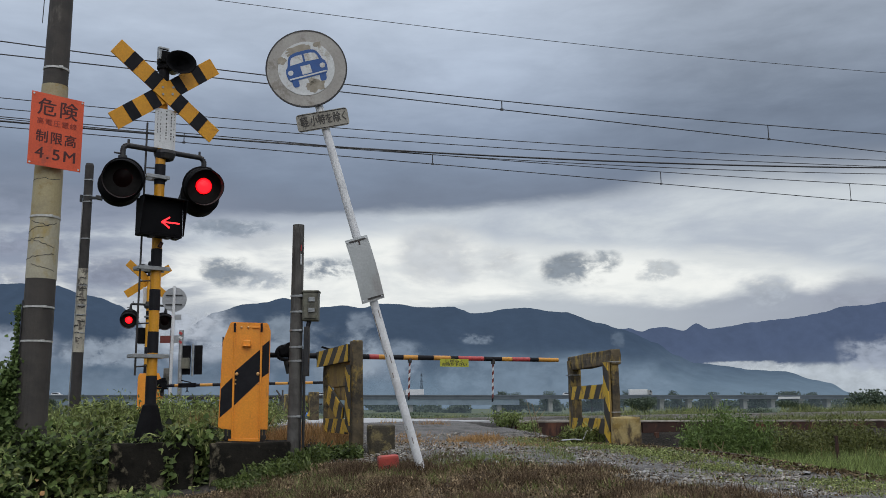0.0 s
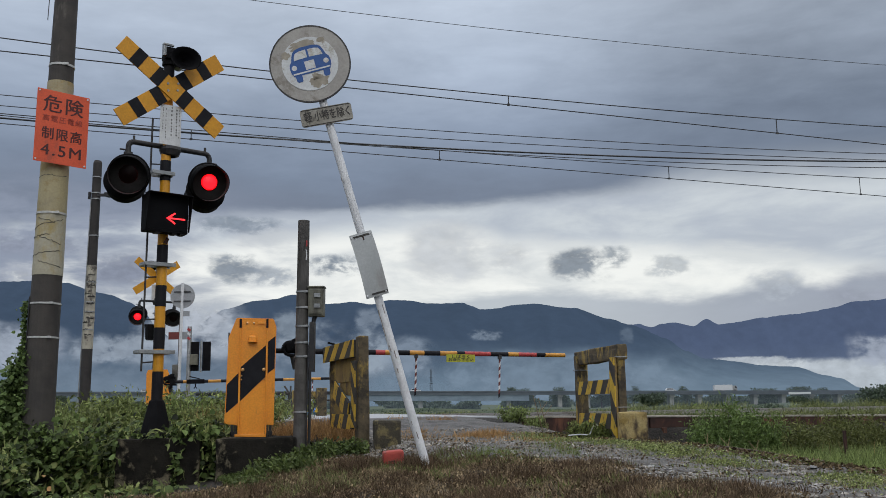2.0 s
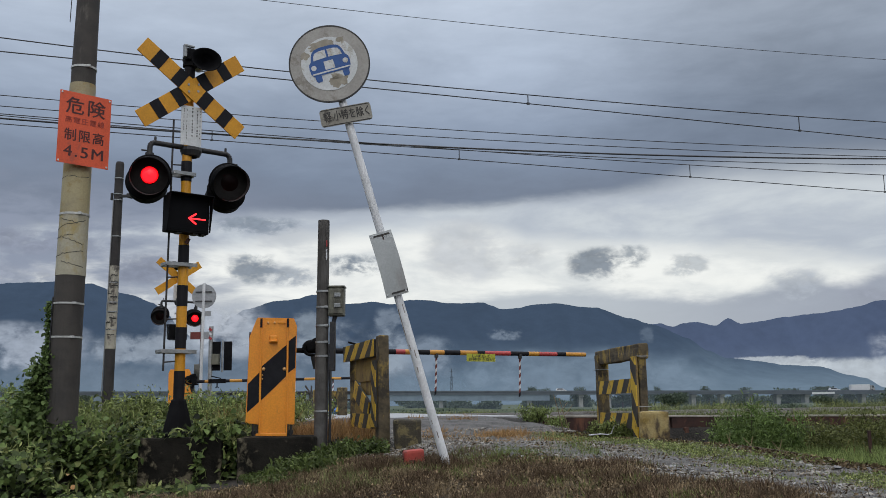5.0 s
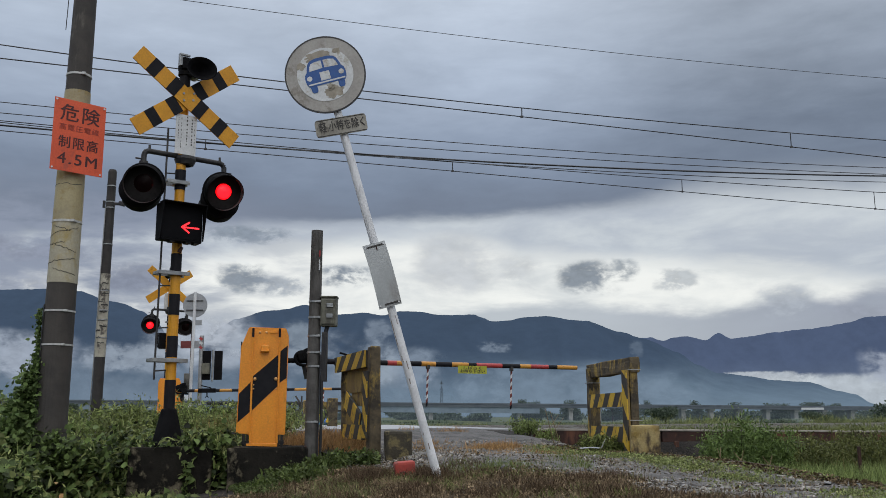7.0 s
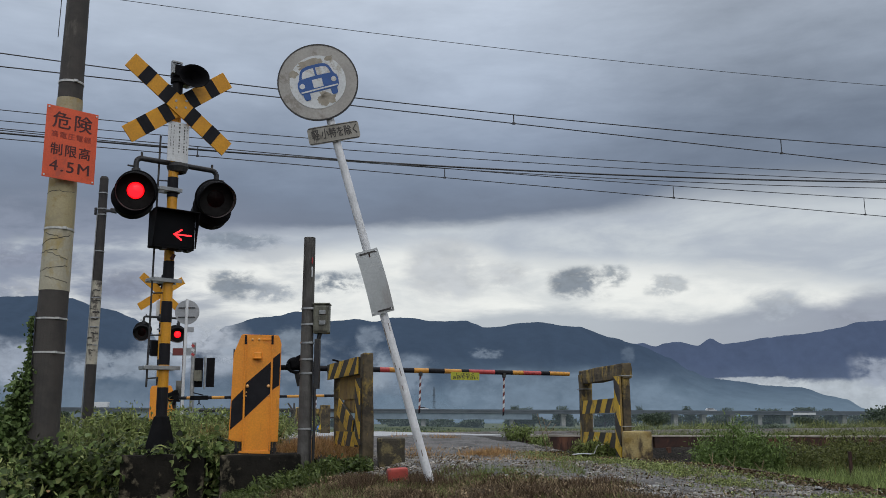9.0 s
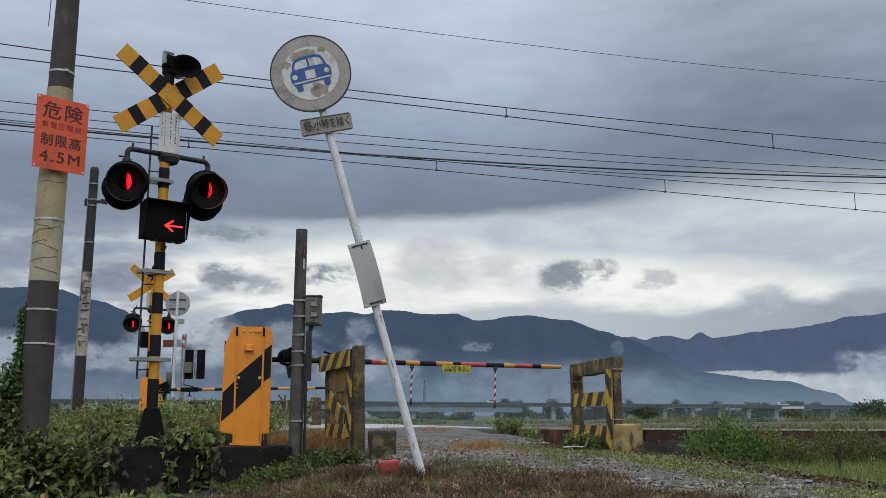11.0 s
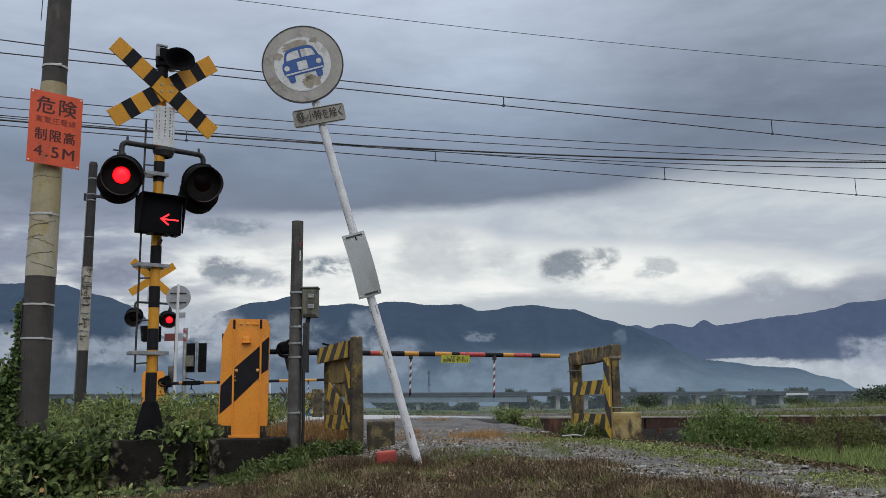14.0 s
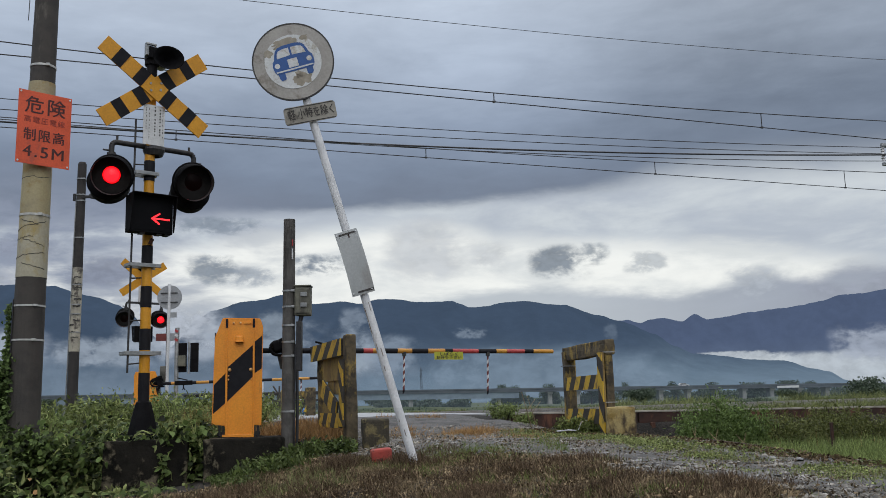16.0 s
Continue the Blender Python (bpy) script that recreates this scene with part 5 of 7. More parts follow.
OLDPOST = mat("worn_post_concrete", (0.11, 0.085, 0.05), (0.036, 0.030, 0.022), 9, 0.9, bump=0.7, dirt=(0.32, 0.22, 0.055), dirt_amt=0.34, dirt_scale=7, streak=2.4)
OCHRE = mat("flaking_ochre_panel", (0.27, 0.185, 0.05), (0.20, 0.13, 0.045), 6, 0.8, bump=0.4, dirt=(0.09, 0.06, 0.035), dirt_amt=0.3, dirt_scale=6, streak=2)
WARN_Y = mat("worn_warning_yellow", (0.62, 0.40, 0.03), (0.50, 0.31, 0.03), 7, 0.65, bump=0.2, dirt=(0.14, 0.095, 0.04), dirt_amt=0.22, dirt_scale=10)
WARN_K = mat("worn_warning_black", (0.03, 0.027, 0.024), (0.05, 0.042, 0.034), 8, 0.7, bump=0.2)
BRICKRED = mat("chalky_red_marker", (0.36, 0.055, 0.04), (0.27, 0.05, 0.04), 9, 0.75, bump=0.3, dirt=(0.18, 0.06, 0.05), dirt_amt=0.25, dirt_scale=12)

block("foundation", "dark stained concrete block under the signal", "foundation", pose(-2.53, 8.05, -0.62, 0, 0, 3), (0.74, 0.72, 0.735), STAINED, 1)
block("foundation", "dark stained concrete block under the barrier drive", "foundation", pose(-1.66, 7.98, -0.60, 0, 0, 4), (0.68, 0.74, 0.71), STAINED, 2)
block("kerb_block", "small mossy concrete block beside the guard frame", "block", pose(-0.50, 8.16, -0.08, 0, 0, 8), (0.25, 0.24, 0.32), OLDBLOCK, 3)
block("kerb_block", "flaking yellow concrete block at the foot of the guard frame", "block", pose(1.855, 8.40, -0.07, 0, 0, -6), (0.275, 0.24, 0.355), YELLOWED, 4)
block("foundation", "weathered concrete block under the far signal", "foundation", pose(-6.565, 20.45, -1.2, 0, 0, 30), (0.6, 0.6, 1.22), MOSSY, 9)
red = block("marker_block", "small chalky red marker block in dry grass", "marker", pose(-0.335, 6.32, -0.105, 3, -4, 10), (0.15, 0.12, 0.155), BRICKRED, 5, 0.02, 0.006)
for k, (x0, z0, wd, h) in enumerate(((-0.02, 0.085, 0.05, 0.012), (0.0, 0.06, 0.012, 0.04), (0.03, 0.045, 0.012, 0.05))):
    bm = B()
    box(bm, (x0, -0.068, z0), (wd, 0.006, h))
    part("worn_mark", bm, ARM_DARKRED, red)


# ---------------------------------------------------------------- guard frames of old concrete posts
def striped_plank(parent, c, length, height, axis_turn, n, lean=0.5, thick=0.02, phase=0):
    """A plank with slanting yellow and black fields, along local y, facing -x."""
    half, step_ = length / 2, length / n
    for k in range(-1, n + 1):
        y0, y1 = -half + k * step_, -half + (k + 1) * step_
        sh = lean * height / 2
        lo, hi = (y0 - sh, y1 - sh), (y0 + sh, y1 + sh)
        pts = [(max(-half, min(half, lo[0])), -height / 2), (max(-half, min(half, lo[1])), -height / 2), (max(-half, min(half, hi[1])), height / 2), (max(-half, min(half, hi[0])), height / 2)]
        if max(p[0] for p in pts) - min(p[0] for p in pts) < 0.01:
            continue
        uniq = []
        for p in pts:
            if not uniq or (Vector(p) - Vector(uniq[-1])).length > 0.004:
                uniq.append(p)
        if (Vector(uniq[0]) - Vector(uniq[-1])).length < 0.004:
            uniq.pop()
        if len(uniq) < 3:
            continue
        bm = B()
        prism(bm, uniq, -thick / 2, thick / 2)
        bmesh.ops.transform(bm, matrix=Matrix.Translation(c) @ axis_turn @ Matrix.Rotation(radians(-90), 4, "Z"), verts=bm.verts)
        part("stripe_field", bm, (WARN_Y, WARN_K)[(k + phase) % 2], parent)


def stone_bar(name, parent, c, size, material, seed):
    bm = B()
    box(bm, c, size, bevel=0.014)
    cut(bm, 4)
    ragged(bm, 0.009, 6, seed)
    ragged(bm, 0.007, 17, seed + 3)
    return part(name, bm, material, parent)


def build_guard_right():
    g = thing("guard_frame", pose(1.80, 8.56, 0.0, 0, 0, 8.4), "old concrete guard frame with worn yellow and black planks", "guard frame", "guard frames")
    W = 1.36
    stone_bar("post", g, (-0.015, 0, 0.42), (0.08, 0.14, 0.98), OLDPOST, 1)
    stone_bar("post", g, (0, W, 0.42), (0.12, 0.14, 0.98), OLDPOST, 2)
    stone_bar("top_beam", g, (0.0, W / 2, 0.872), (0.10, W + 0.16, 0.155), OLDPOST, 3)
    flat = Matrix()
    p = B()
    box(p, (-0.066, 0.62, 0.535), (0.02, 1.20, 0.14), bevel=0.003)
    pl = part("plank", p, WARN_K, g, "yellow and black striped plank")
    striped_plank(pl, (-0.082, 0.62, 0.535), 1.2, 0.142, flat, 7, 0.9, 0.012)
    p = B()
    box(p, (-0.066, 0.66, 0.19), (0.02, 1.18, 0.15), bevel=0.003)
    pl = part("plank", p, WARN_K, g, "yellow and black striped plank")
    striped_plank(pl, (-0.082, 0.66, 0.19), 1.18, 0.152, flat, 6, 0.9, 0.012)
    p = B()
    box(p, (-0.075, 0.0, 0.42), (0.02, 0.14, 0.80), bevel=0.003)
    pl = part("plank", p, OCHRE, g, "upright yellow and black striped plank")
    striped_plank(pl, (-0.091, 0.0, 0.42), 0.80, 0.14, Matrix.Rotation(radians(90), 4, "X"), 4, 1.2, 0.012, 1)
    for y, z in ((0, 0.82), (0, 0.33), (W, 0.74)):
        bm = B()
        box(bm, (-0.01, y, z), (0.125, 0.165, 0.008))
        part("wire_tie", bm, STEEL, g)


def build_guard_left():
    g = thing("guard_frame", pose(-0.745, 8.33, -0.05, 0, 0, 20), "old concrete guard frame with ochre panels and striped planks", "guard frame", "guard frames")
    W = 1.36
    stone_bar("post", g, (-0.005, 0, 0.54), (0.11, 0.14, 1.11), OLDPOST, 5)
    stone_bar("post", g, (0.02, W - 0.02, 0.50), (0.06, 0.07, 1.0), OLDPOST, 6)
    stone_bar("top_beam", g, (0.0, W / 2 + 0.02, 0.99), (0.10, W, 0.16), OLDPOST, 7)
    flat = Matrix()
    p = B()
    box(p, (-0.062, W / 2 + 0.05, 0.985), (0.02, W - 0.04, 0.165), bevel=0.003)
    pl = part("plank", p, WARN_K, g, "striped plank along the top")
    striped_plank(pl, (-0.078, W / 2 + 0.05, 0.985), W - 0.04, 0.167, flat, 6, 1.5, 0.012)
    for y, z, ly, lz, tilt, back in ((0.53, 0.785, 0.92, 0.235, 0, 0.0), (0.47, 0.60, 0.76, 0.135, 1, 0.012), (0.75, 0.395, 0.48, 0.20, -1, 0.0)):
        bm = B()
        box(bm, (-0.02 + back, y, z), (0.028, ly, lz), Matrix.Rotation(radians(tilt), 4, "X"), 0.006)
        cut(bm, 3)
        ragged(bm, 0.006, 9, y * 7)
        part("panel", bm, OCHRE, g, "flaking ochre panel")
    diag = Matrix.Rotation(radians(21), 4, "X")
    p = B()
    box(p, (-0.058, 0.60, 0.49), (0.018, 0.66, 0.18), diag, 0.003)
    pl = part("plank", p, WARN_K, g, "slanting striped plank")
    striped_plank(pl, (-0.072, 0.60, 0.49), 0.66, 0.182, diag, 4, 0.25, 0.012)
    p = B()
    box(p, (-0.062, 0.56, 0.275), (0.018, 0.90, 0.14), bevel=0.003)
    pl = part("plank", p, WARN_K, g, "striped plank along the foot")
    striped_plank(pl, (-0.077, 0.56, 0.275), 0.90, 0.142, flat, 5, 0.8, 0.012)
    up = Matrix.Rotation(radians(90), 4, "X")
    for y, ph, w in ((0.06, 0, 0.15),):
        p = B()
        box(p, (-0.066, y, 0.54), (0.016, w, 0.64), bevel=0.003)
        pl = part("plank", p, WARN_K, g, "upright striped plank")
        striped_plank(pl, (-0.079, y, 0.54), 0.64, w, up, 4, 1.3, 0.012, ph)


build_guard_right()
build_guard_left()


# ---------------------------------------------------------------- poles
CABLE = mat("black_cable", (0.018, 0.018, 0.02), (0.025, 0.025, 0.028), 9, 0.5, bump=0)


def steel_band(parent, r, z, h=0.022, material=None):
    bm = B()
    lathe(bm, [(r, z - h / 2), (r + 0.006, z - h / 2), (r + 0.006, z + h / 2), (r, z + h / 2)], 24)
    box(bm, (r * 0.75, -r * 0.85, z), (0.035, 0.02, h * 1.3), bevel=0.003)
    part("steel_band", bm, material or STEEL, parent)


def build_near_pole():
    p = thing("utility_pole", pose(-3.632, 7.76, -0.5, 0, 0.62), "tall brown-grey concrete utility pole with a cracked cream wrap", "utility pole", "utility poles")
    top = 9.6
    rad = lambda z: 0.150 - 0.0092 * z
    bm = B()
    rod(bm, (0, 0, 0), (0, 0, top), rad(0), rad(top), 28)
    part("shaft", bm, POLEGREY, p)
    bm = B()
    rod(bm, (0, 0, 2.10), (0, 0, 2.69), rad(2.10) + 0.004, rad(2.69) + 0.004, 28, False)
    wrap = part("cream_wrap", bm, CREAM, p, "cracked cream plastic wrap")
    bm = B()
    rod(bm, (0, 0, 2.68), (0, 0, 3.96), rad(2.68) + 0.005, rad(3.96) + 0.005, 28, False)
    part("cream_wrap", bm, mat("yellowed_cream_sheet", (0.40, 0.34, 0.19), (0.30, 0.26, 0.16), 2.2, 0.6, bump=0.12, dirt=(0.30, 0.22, 0.08), dirt_amt=0.32, dirt_scale=3.0, streak=0.6), p, "yellowed upper sheet of the wrap")
    # cracks in the wrap: thin dark gaps running round and slanting
    rng = random.Random(8)
    for z, slope, a0, a1 in ((2.30, 0.06, -2.9, -0.4), (2.42, -0.07, -1.9, -0.4), (2.46, 0.03, -2.7, -1.2), (2.57, 0.10, -2.9, -0.3), (2.61, -0.05, -2.2, -0.9), (2.20, -0.05, -1.9, -0.3), (3.03, 0.01, -2.9, -0.2), (3.24, 0.02, -2.9, -0.2)):
        pts = []
        for k in range(15):
            f = k / 14
            an = a0 + (a1 - a0) * f
            zz = z + slope * (f - 0.5) + rng.uniform(-0.008, 0.008)
            pts.append(((rad(zz) + 0.0045) * math.cos(an), (rad(zz) + 0.0045) * math.sin(an), zz))
        wire("crack", pts, 0.0028, INK, wrap)
    for z in (4.125, 2.68, 1.84, 1.53):
        steel_band(p, rad(z) + (0.004 if 2.1 < z < 4 else 0), z, 0.02 if z > 2 else 0.016, mat("bright_band", (0.55, 0.55, 0.53), (0.45, 0.45, 0.43), 20, 0.5, 0.2))
    wire("earth_wire", [(-0.16, -0.02, 4.6), (-0.152, -0.03, 4.9), (-0.15, -0.03, 5.2), (-0.135, -0.03, 6.5), (-0.12, -0.03, 9.4)], 0.004, CABLE, p)
    wire("earth_wire", [(-0.10, -0.10, 0.4), (-0.105, -0.10, 1.2), (-0.11, -0.09, 1.9)], 0.006, CABLE, p)


def build_far_pole():
    p = thing("utility_pole", pose(-7.42, 18.6, -0.6, 0, 0.35), "slim dark utility pole across the tracks with a pale worn wrap", "utility pole", "utility poles")
    rad = lambda z: 0.115 - 0.0040 * z
    bm = B()
    rod(bm, (0, 0, 0), (0, 0, 6.22), rad(0), rad(6.22), 18)
    lathe(bm, [(rad(6.22), 6.22), (rad(6.22) * 0.8, 6.27), (0.0, 6.29)], 18)
    part("shaft", bm, mat("dark_damp_pole", (0.036, 0.032, 0.03), (0.022, 0.02, 0.019), 5, 0.8, bump=0.3, dirt=(0.08, 0.075, 0.065), dirt_amt=0.12, streak=4), p)
    bm = B()
    rod(bm, (0, 0, 2.22), (0, 0, 3.98), rad(2.22) + 0.004, rad(3.98) + 0.004, 18, False)
    part("pale_wrap", bm, mat("ragged_pale_wrap", (0.42, 0.39, 0.31), (0.30, 0.28, 0.23), 5, 0.6, dirt=(0.07, 0.06, 0.05), dirt_amt=0.4, dirt_scale=7, streak=1.6), p, "ragged pale wrap")
    rng = random.Random(5)
    for k in range(11):
        z0 = 2.5 + 0.13 * k + rng.uniform(-0.04, 0.04)
        a0 = rng.uniform(-2.9, -1.6)
        pts = []
        for f in range(9):
            an = a0 + 0.16 * f
            zz = z0 + rng.uniform(-0.012, 0.012)
            pts.append(((rad(zz) + 0.005) * math.cos(an), (rad(zz) + 0.005) * math.sin(an), zz))
        wire("crack", pts, rng.uniform(0.008, 0.018), INK, p)
    for z in (5.9, 5.55, 5.42, 4.62, 3.2, 3.0, 2.62, 3.62):
        steel_band(p, rad(z) + 0.004, z, 0.02)
    bm = B()
    box(bm, (0.16, -0.05, 5.50), (0.30, 0.05, 0.06), bevel=0.01)
    box(bm, (0.27, -0.06, 5.50), (0.12, 0.12, 0.09), Matrix.Rotation(radians(12), 4, "Y"), 0.015)
    box(bm, (-0.13, -0.02, 5.50), (0.05, 0.05, 0.16), bevel=0.01)
    part("bracket", bm, DARKSTEEL, p)
    wire("conduit", [(-0.14, -0.02, 0.0), (-0.12, -0.03, 1.6), (-0.09, -0.07, 3.0), (-0.07, -0.08, 5.4)], 0.012, STEEL, p)


def build_cable_pole():
    p = thing("cable_pole", pose(-1.30, 8.02, -0.25, 0, 0.4), "short grey weathered post with steel bands and cable gear", "post")
    rad = lambda z: 0.064 - 0.004 * z
    bm = B()
    rod(bm, (0, 0, 0), (0, 0, 2.39), rad(0), rad(2.39), 18)
    part("shaft", bm, mat("grey_weathered_wood", (0.105, 0.10, 0.092), (0.065, 0.06, 0.056), 7, 0.85, bump=0.5, dirt=(0.04, 0.037, 0.033), dirt_amt=0.4, streak=8, dirt_scale=9), p)
    for z in (1.70, 1.55, 1.375, 1.22, 1.09, 0.58):
        steel_band(p, rad(z), z, 0.016)
    bm = B()
    box(bm, (0.135, 0.0, 1.60), (0.15, 0.13, 0.27), bevel=0.012)
    bx = part("junction_box", bm, mat("faded_olive_enamel", (0.15, 0.148, 0.11), (0.10, 0.098, 0.075), 8, 0.55, dirt=(0.05, 0.046, 0.036), dirt_amt=0.35, streak=4), p, "faded grey-green junction box")
    bm = B()
    box(bm, (0.135, -0.07, 1.60), (0.125, 0.015, 0.235), bevel=0.006)
    box(bm, (0.135, 0.0, 1.742), (0.16, 0.15, 0.016), bevel=0.004)
    part("lid", bm, MATS["faded_olive_enamel"], bx)
    for z in (1.66, 1.56):
        bm = B()
        box(bm, (0.15, -0.083, z), (0.06, 0.014, 0.04), bevel=0.004)
        part("catch", bm, STEEL, bx)
    bm = B()
    box(bm, (0.10, 0.0, 1.18), (0.05, 0.09, 0.46), bevel=0.006)
    part("channel", bm, DARKSTEEL, p)
    bm = B()
    rod(bm, (0.12, 0, 1.47), (0.10, 0, 1.38), 0.022, 0.018, 10)
    part("gland", bm, CABLE, p)
    wire("cable", [(0.085, -0.02, 0.1), (0.09, -0.03, 0.6), (0.085, -0.03, 1.0)], 0.014, CABLE, p)
    wire("cable", [(0.062, -0.05, 0.1), (0.068, -0.05, 0.6), (0.07, -0.05, 1.2)], 0.007, CABLE, p)
    for z, h in ((2.16, 0.06), (2.05, 0.10)):
        bm = B()
        box(bm, (0.036, -0.043, z), (0.012, 0.006, h), Matrix.Rotation(radians(40), 4, "Z"))
        part("tape_scrap", bm, ARM_RED if h < 0.08 else WHITEPOLE, p)


build_near_pole()
build_far_pole()
build_cable_pole()


# ---------------------------------------------------------------- signs
def build_danger_sign():
    sg = thing("danger_sign", pose(-3.492, 7.62, 2.97, -1.5, 0.8, 42), "orange-red danger sign with dark writing fixed to the utility pole", "sign")
    bm = B()
    box(bm, (0, 0, 0), (0.482, 0.004, 0.70), bevel=0.001)
    plate = part("plate", bm, REDORANGE, sg)
    ink = mat("dark_red_brown_ink", (0.05, 0.012, 0.012), (0.075, 0.016, 0.014), 14, 0.6, bump=0)
    pale = mat("faded_red_ink", (0.32, 0.05, 0.03), (0.38, 0.06, 0.03), 14, 0.6, bump=0)
    face = lambda z: Matrix.Translation((0, -0.0032, z)) @ Matrix.Rotation(radians(90), 4, "X")
    for body, z, size, wd, m in (("危険", 0.205, 0.175, 0.365, ink), ("高電圧電線", 0.072, 0.066, 0.365, pale), ("制限高", -0.078, 0.125, 0.365, ink), ("4.5M", -0.232, 0.148, 0.365, ink)):
        lettering("writing", body, size, m, plate, face(z), wd, spread=1.2)
    for x in (-0.222, 0.222):
        for z in (-0.33, 0.33):
            bm = B()
            rod(bm, (x, -0.007, z), (x, 0, z), 0.009, None, 10)
            part("rivet", bm, WHITEPOLE, plate)
    for z in (-0.2, 0.2):
        bm = B()
        box(bm, (-0.02, 0.035, z), (0.26, 0.06, 0.03), bevel=0.004)
        part("bracket", bm, STEEL, sg)


CAR_BLUE = mat("road_sign_blue", (0.006, 0.066, 0.25), (0.010, 0.078, 0.28), 8, 0.5, bump=0)
SIGN_RING = mat("faded_sign_ring", (0.36, 0.345, 0.315), (0.30, 0.285, 0.26), 5, 0.55, bump=0.03, dirt=(0.22, 0.20, 0.17), dirt_amt=0.2, dirt_scale=7)
SIGN_WHITE = mat("sign_white", (0.60, 0.62, 0.62), (0.52, 0.54, 0.54), 4, 0.5, bump=0.02, dirt=(0.34, 0.31, 0.25), dirt_amt=0.24, dirt_scale=5.5)
SIGN_DULL = mat("worn_sign_film", (0.27, 0.24, 0.185), (0.34, 0.31, 0.25), 16, 0.7, bump=0.05)


def disc(bm, r, y0, y1, seg=64, cx=0.0, cz=0.0):
    prism(bm, [(cx + r * math.cos(k * math.tau / seg), cz + r * math.sin(k * math.tau / seg)) for k in range(seg)], y0, y1)
    return bm


def build_road_sign():
    sg = thing("road_sign", pose(-0.065, 6.12, -0.12), "bent white pole leaning with a faded round car sign", "road sign")
    at = lambda x, z: Vector((x + 0.065, 0, z + 0.12))
    pts = [Vector((0.035, 0, -0.15)), at(-0.438, 1.18), at(-0.475, 1.33), at(-0.552, 1.62), at(-0.90, 2.84), at(-0.98, 3.10)]
    bm = B()
    for p, q in zip(pts, pts[1:]):
        rod(bm, p, q, 0.031, None, 20)
    part("pole", bm, WHITEPOLE, sg, "bent chalky white steel pole")
    scar = mat("thin_rust_stain", (0.22, 0.19, 0.17), (0.10, 0.075, 0.06), 30, 0.8)
    lean = Matrix.Rotation(math.atan2(pts[1].x - pts[0].x, pts[1].z - pts[0].z), 4, "Y")
    for f, side, ln, wd in ((0.30, 0.0, 0.05, 0.006), (0.36, -0.5, 0.03, 0.005), (0.62, -0.3, 0.04, 0.006), (0.70, 0.2, 0.06, 0.006), (0.73, -0.55, 0.05, 0.007), (0.86, -0.75, 0.20, 0.008), (0.93, 0.5, 0.07, 0.006)):
        p = pts[0].lerp(pts[1], f)
        bm = B()
        box(bm, p + Vector((side * 0.031, -0.0305 * math.cos(side * 1.2) - 0.0005, 0)), (wd, 0.004, ln), lean, 0.001)
        part("rust_scar", bm, scar, sg)
    # round sign; its own axes lean with the pole
    rd = Matrix.Translation(at(-0.950, 2.972)) @ pose(0, -0.05, 0, 0, -16, 3) @ Matrix.Diagonal((0.975, 1, 0.975, 1))

    def put(bm):
        bmesh.ops.transform(bm, matrix=rd, verts=bm.verts)
        return bm

    bm = B()
    disc(bm, 0.315, -0.006, 0.004)
    bmesh.ops.bevel(bm, geom=[e for e in bm.edges if abs(e.verts[0].co.y - e.verts[1].co.y) < 1e-4], offset=0.002, segments=1, affect="EDGES")
    plate = part("round_plate", put(bm), SIGN_RING, sg, "faded grey round plate")
    bm = B()
    lathe(bm, [(0.309, -0.006), (0.309, 0.008), (0.320, 0.008), (0.320, -0.006), (0.309, -0.006)], 64, Matrix.Rotation(radians(90), 4, "X"))
    part("rim", put(bm), DARKSTEEL, plate)
    part("white_field", put(disc(B(), 0.222, -0.0085, -0.006)), SIGN_WHITE, plate, "scuffed white field")
    for cx, cz, rx, rz_, seed in ((-0.015, 0.165, 0.105, 0.035, 1), (0.03, -0.155, 0.075, 0.05, 2), (0.13, 0.17, 0.03, 0.02, 3), (-0.17, 0.11, 0.035, 0.03, 4), (0.02, -0.115, 0.03, 0.03, 6)):
        pts2 = []
        for k in range(40):
            an = k * math.tau / 40
            rr = 1 + 0.55 * noise.noise((math.cos(an) * 2.2, math.sin(an) * 2.2, seed * 5.0)) + 0.3 * noise.noise((math.cos(an) * 7, math.sin(an) * 7, seed * 5.0))
            pts2.append((cx + rx * rr * math.cos(an), cz + rz_ * rr * math.sin(an)))
        part("worn_patch", put(prism(B(), pts2, -0.0098, -0.0085)), SIGN_DULL, plate)
    # the car
    y0, y1 = -0.0115, -0.0098
    half = [(0.145, -0.078), (0.160, -0.050), (0.164, -0.010), (0.158, 0.025), (0.140, 0.045), (0.130, 0.080), (0.116, 0.115), (0.092, 0.136), (0.050, 0.147)]
    body = [(-x, z) for x, z in half] + half[::-1]
    car = part("car_symbol", put(prism(B(), body, y0, y1)), CAR_BLUE, plate, "blue car symbol seen from the front")
    for s in (-1, 1):
        part("car_tyre", put(prism(B(), [(s * 0.085, -0.074), (s * 0.085, -0.118), (s * 0.092, -0.132), (s * 0.124, -0.132), (s * 0.134, -0.118), (s * 0.138, -0.074)], y0, y1)), CAR_BLUE, car)
        part("car_window", put(prism(B(), [(s * 0.008, 0.056), (s * 0.116, 0.050), (s * 0.108, 0.086), (s * 0.094, 0.108), (s * 0.060, 0.118), (s * 0.008, 0.120)], y0 - 0.0012, y0)), SIGN_WHITE, car)
        part("car_headlight", put(disc(B(), 0.021, y0 - 0.0012, y0, 20, s * 0.128, -0.008)), SIGN_WHITE, car)
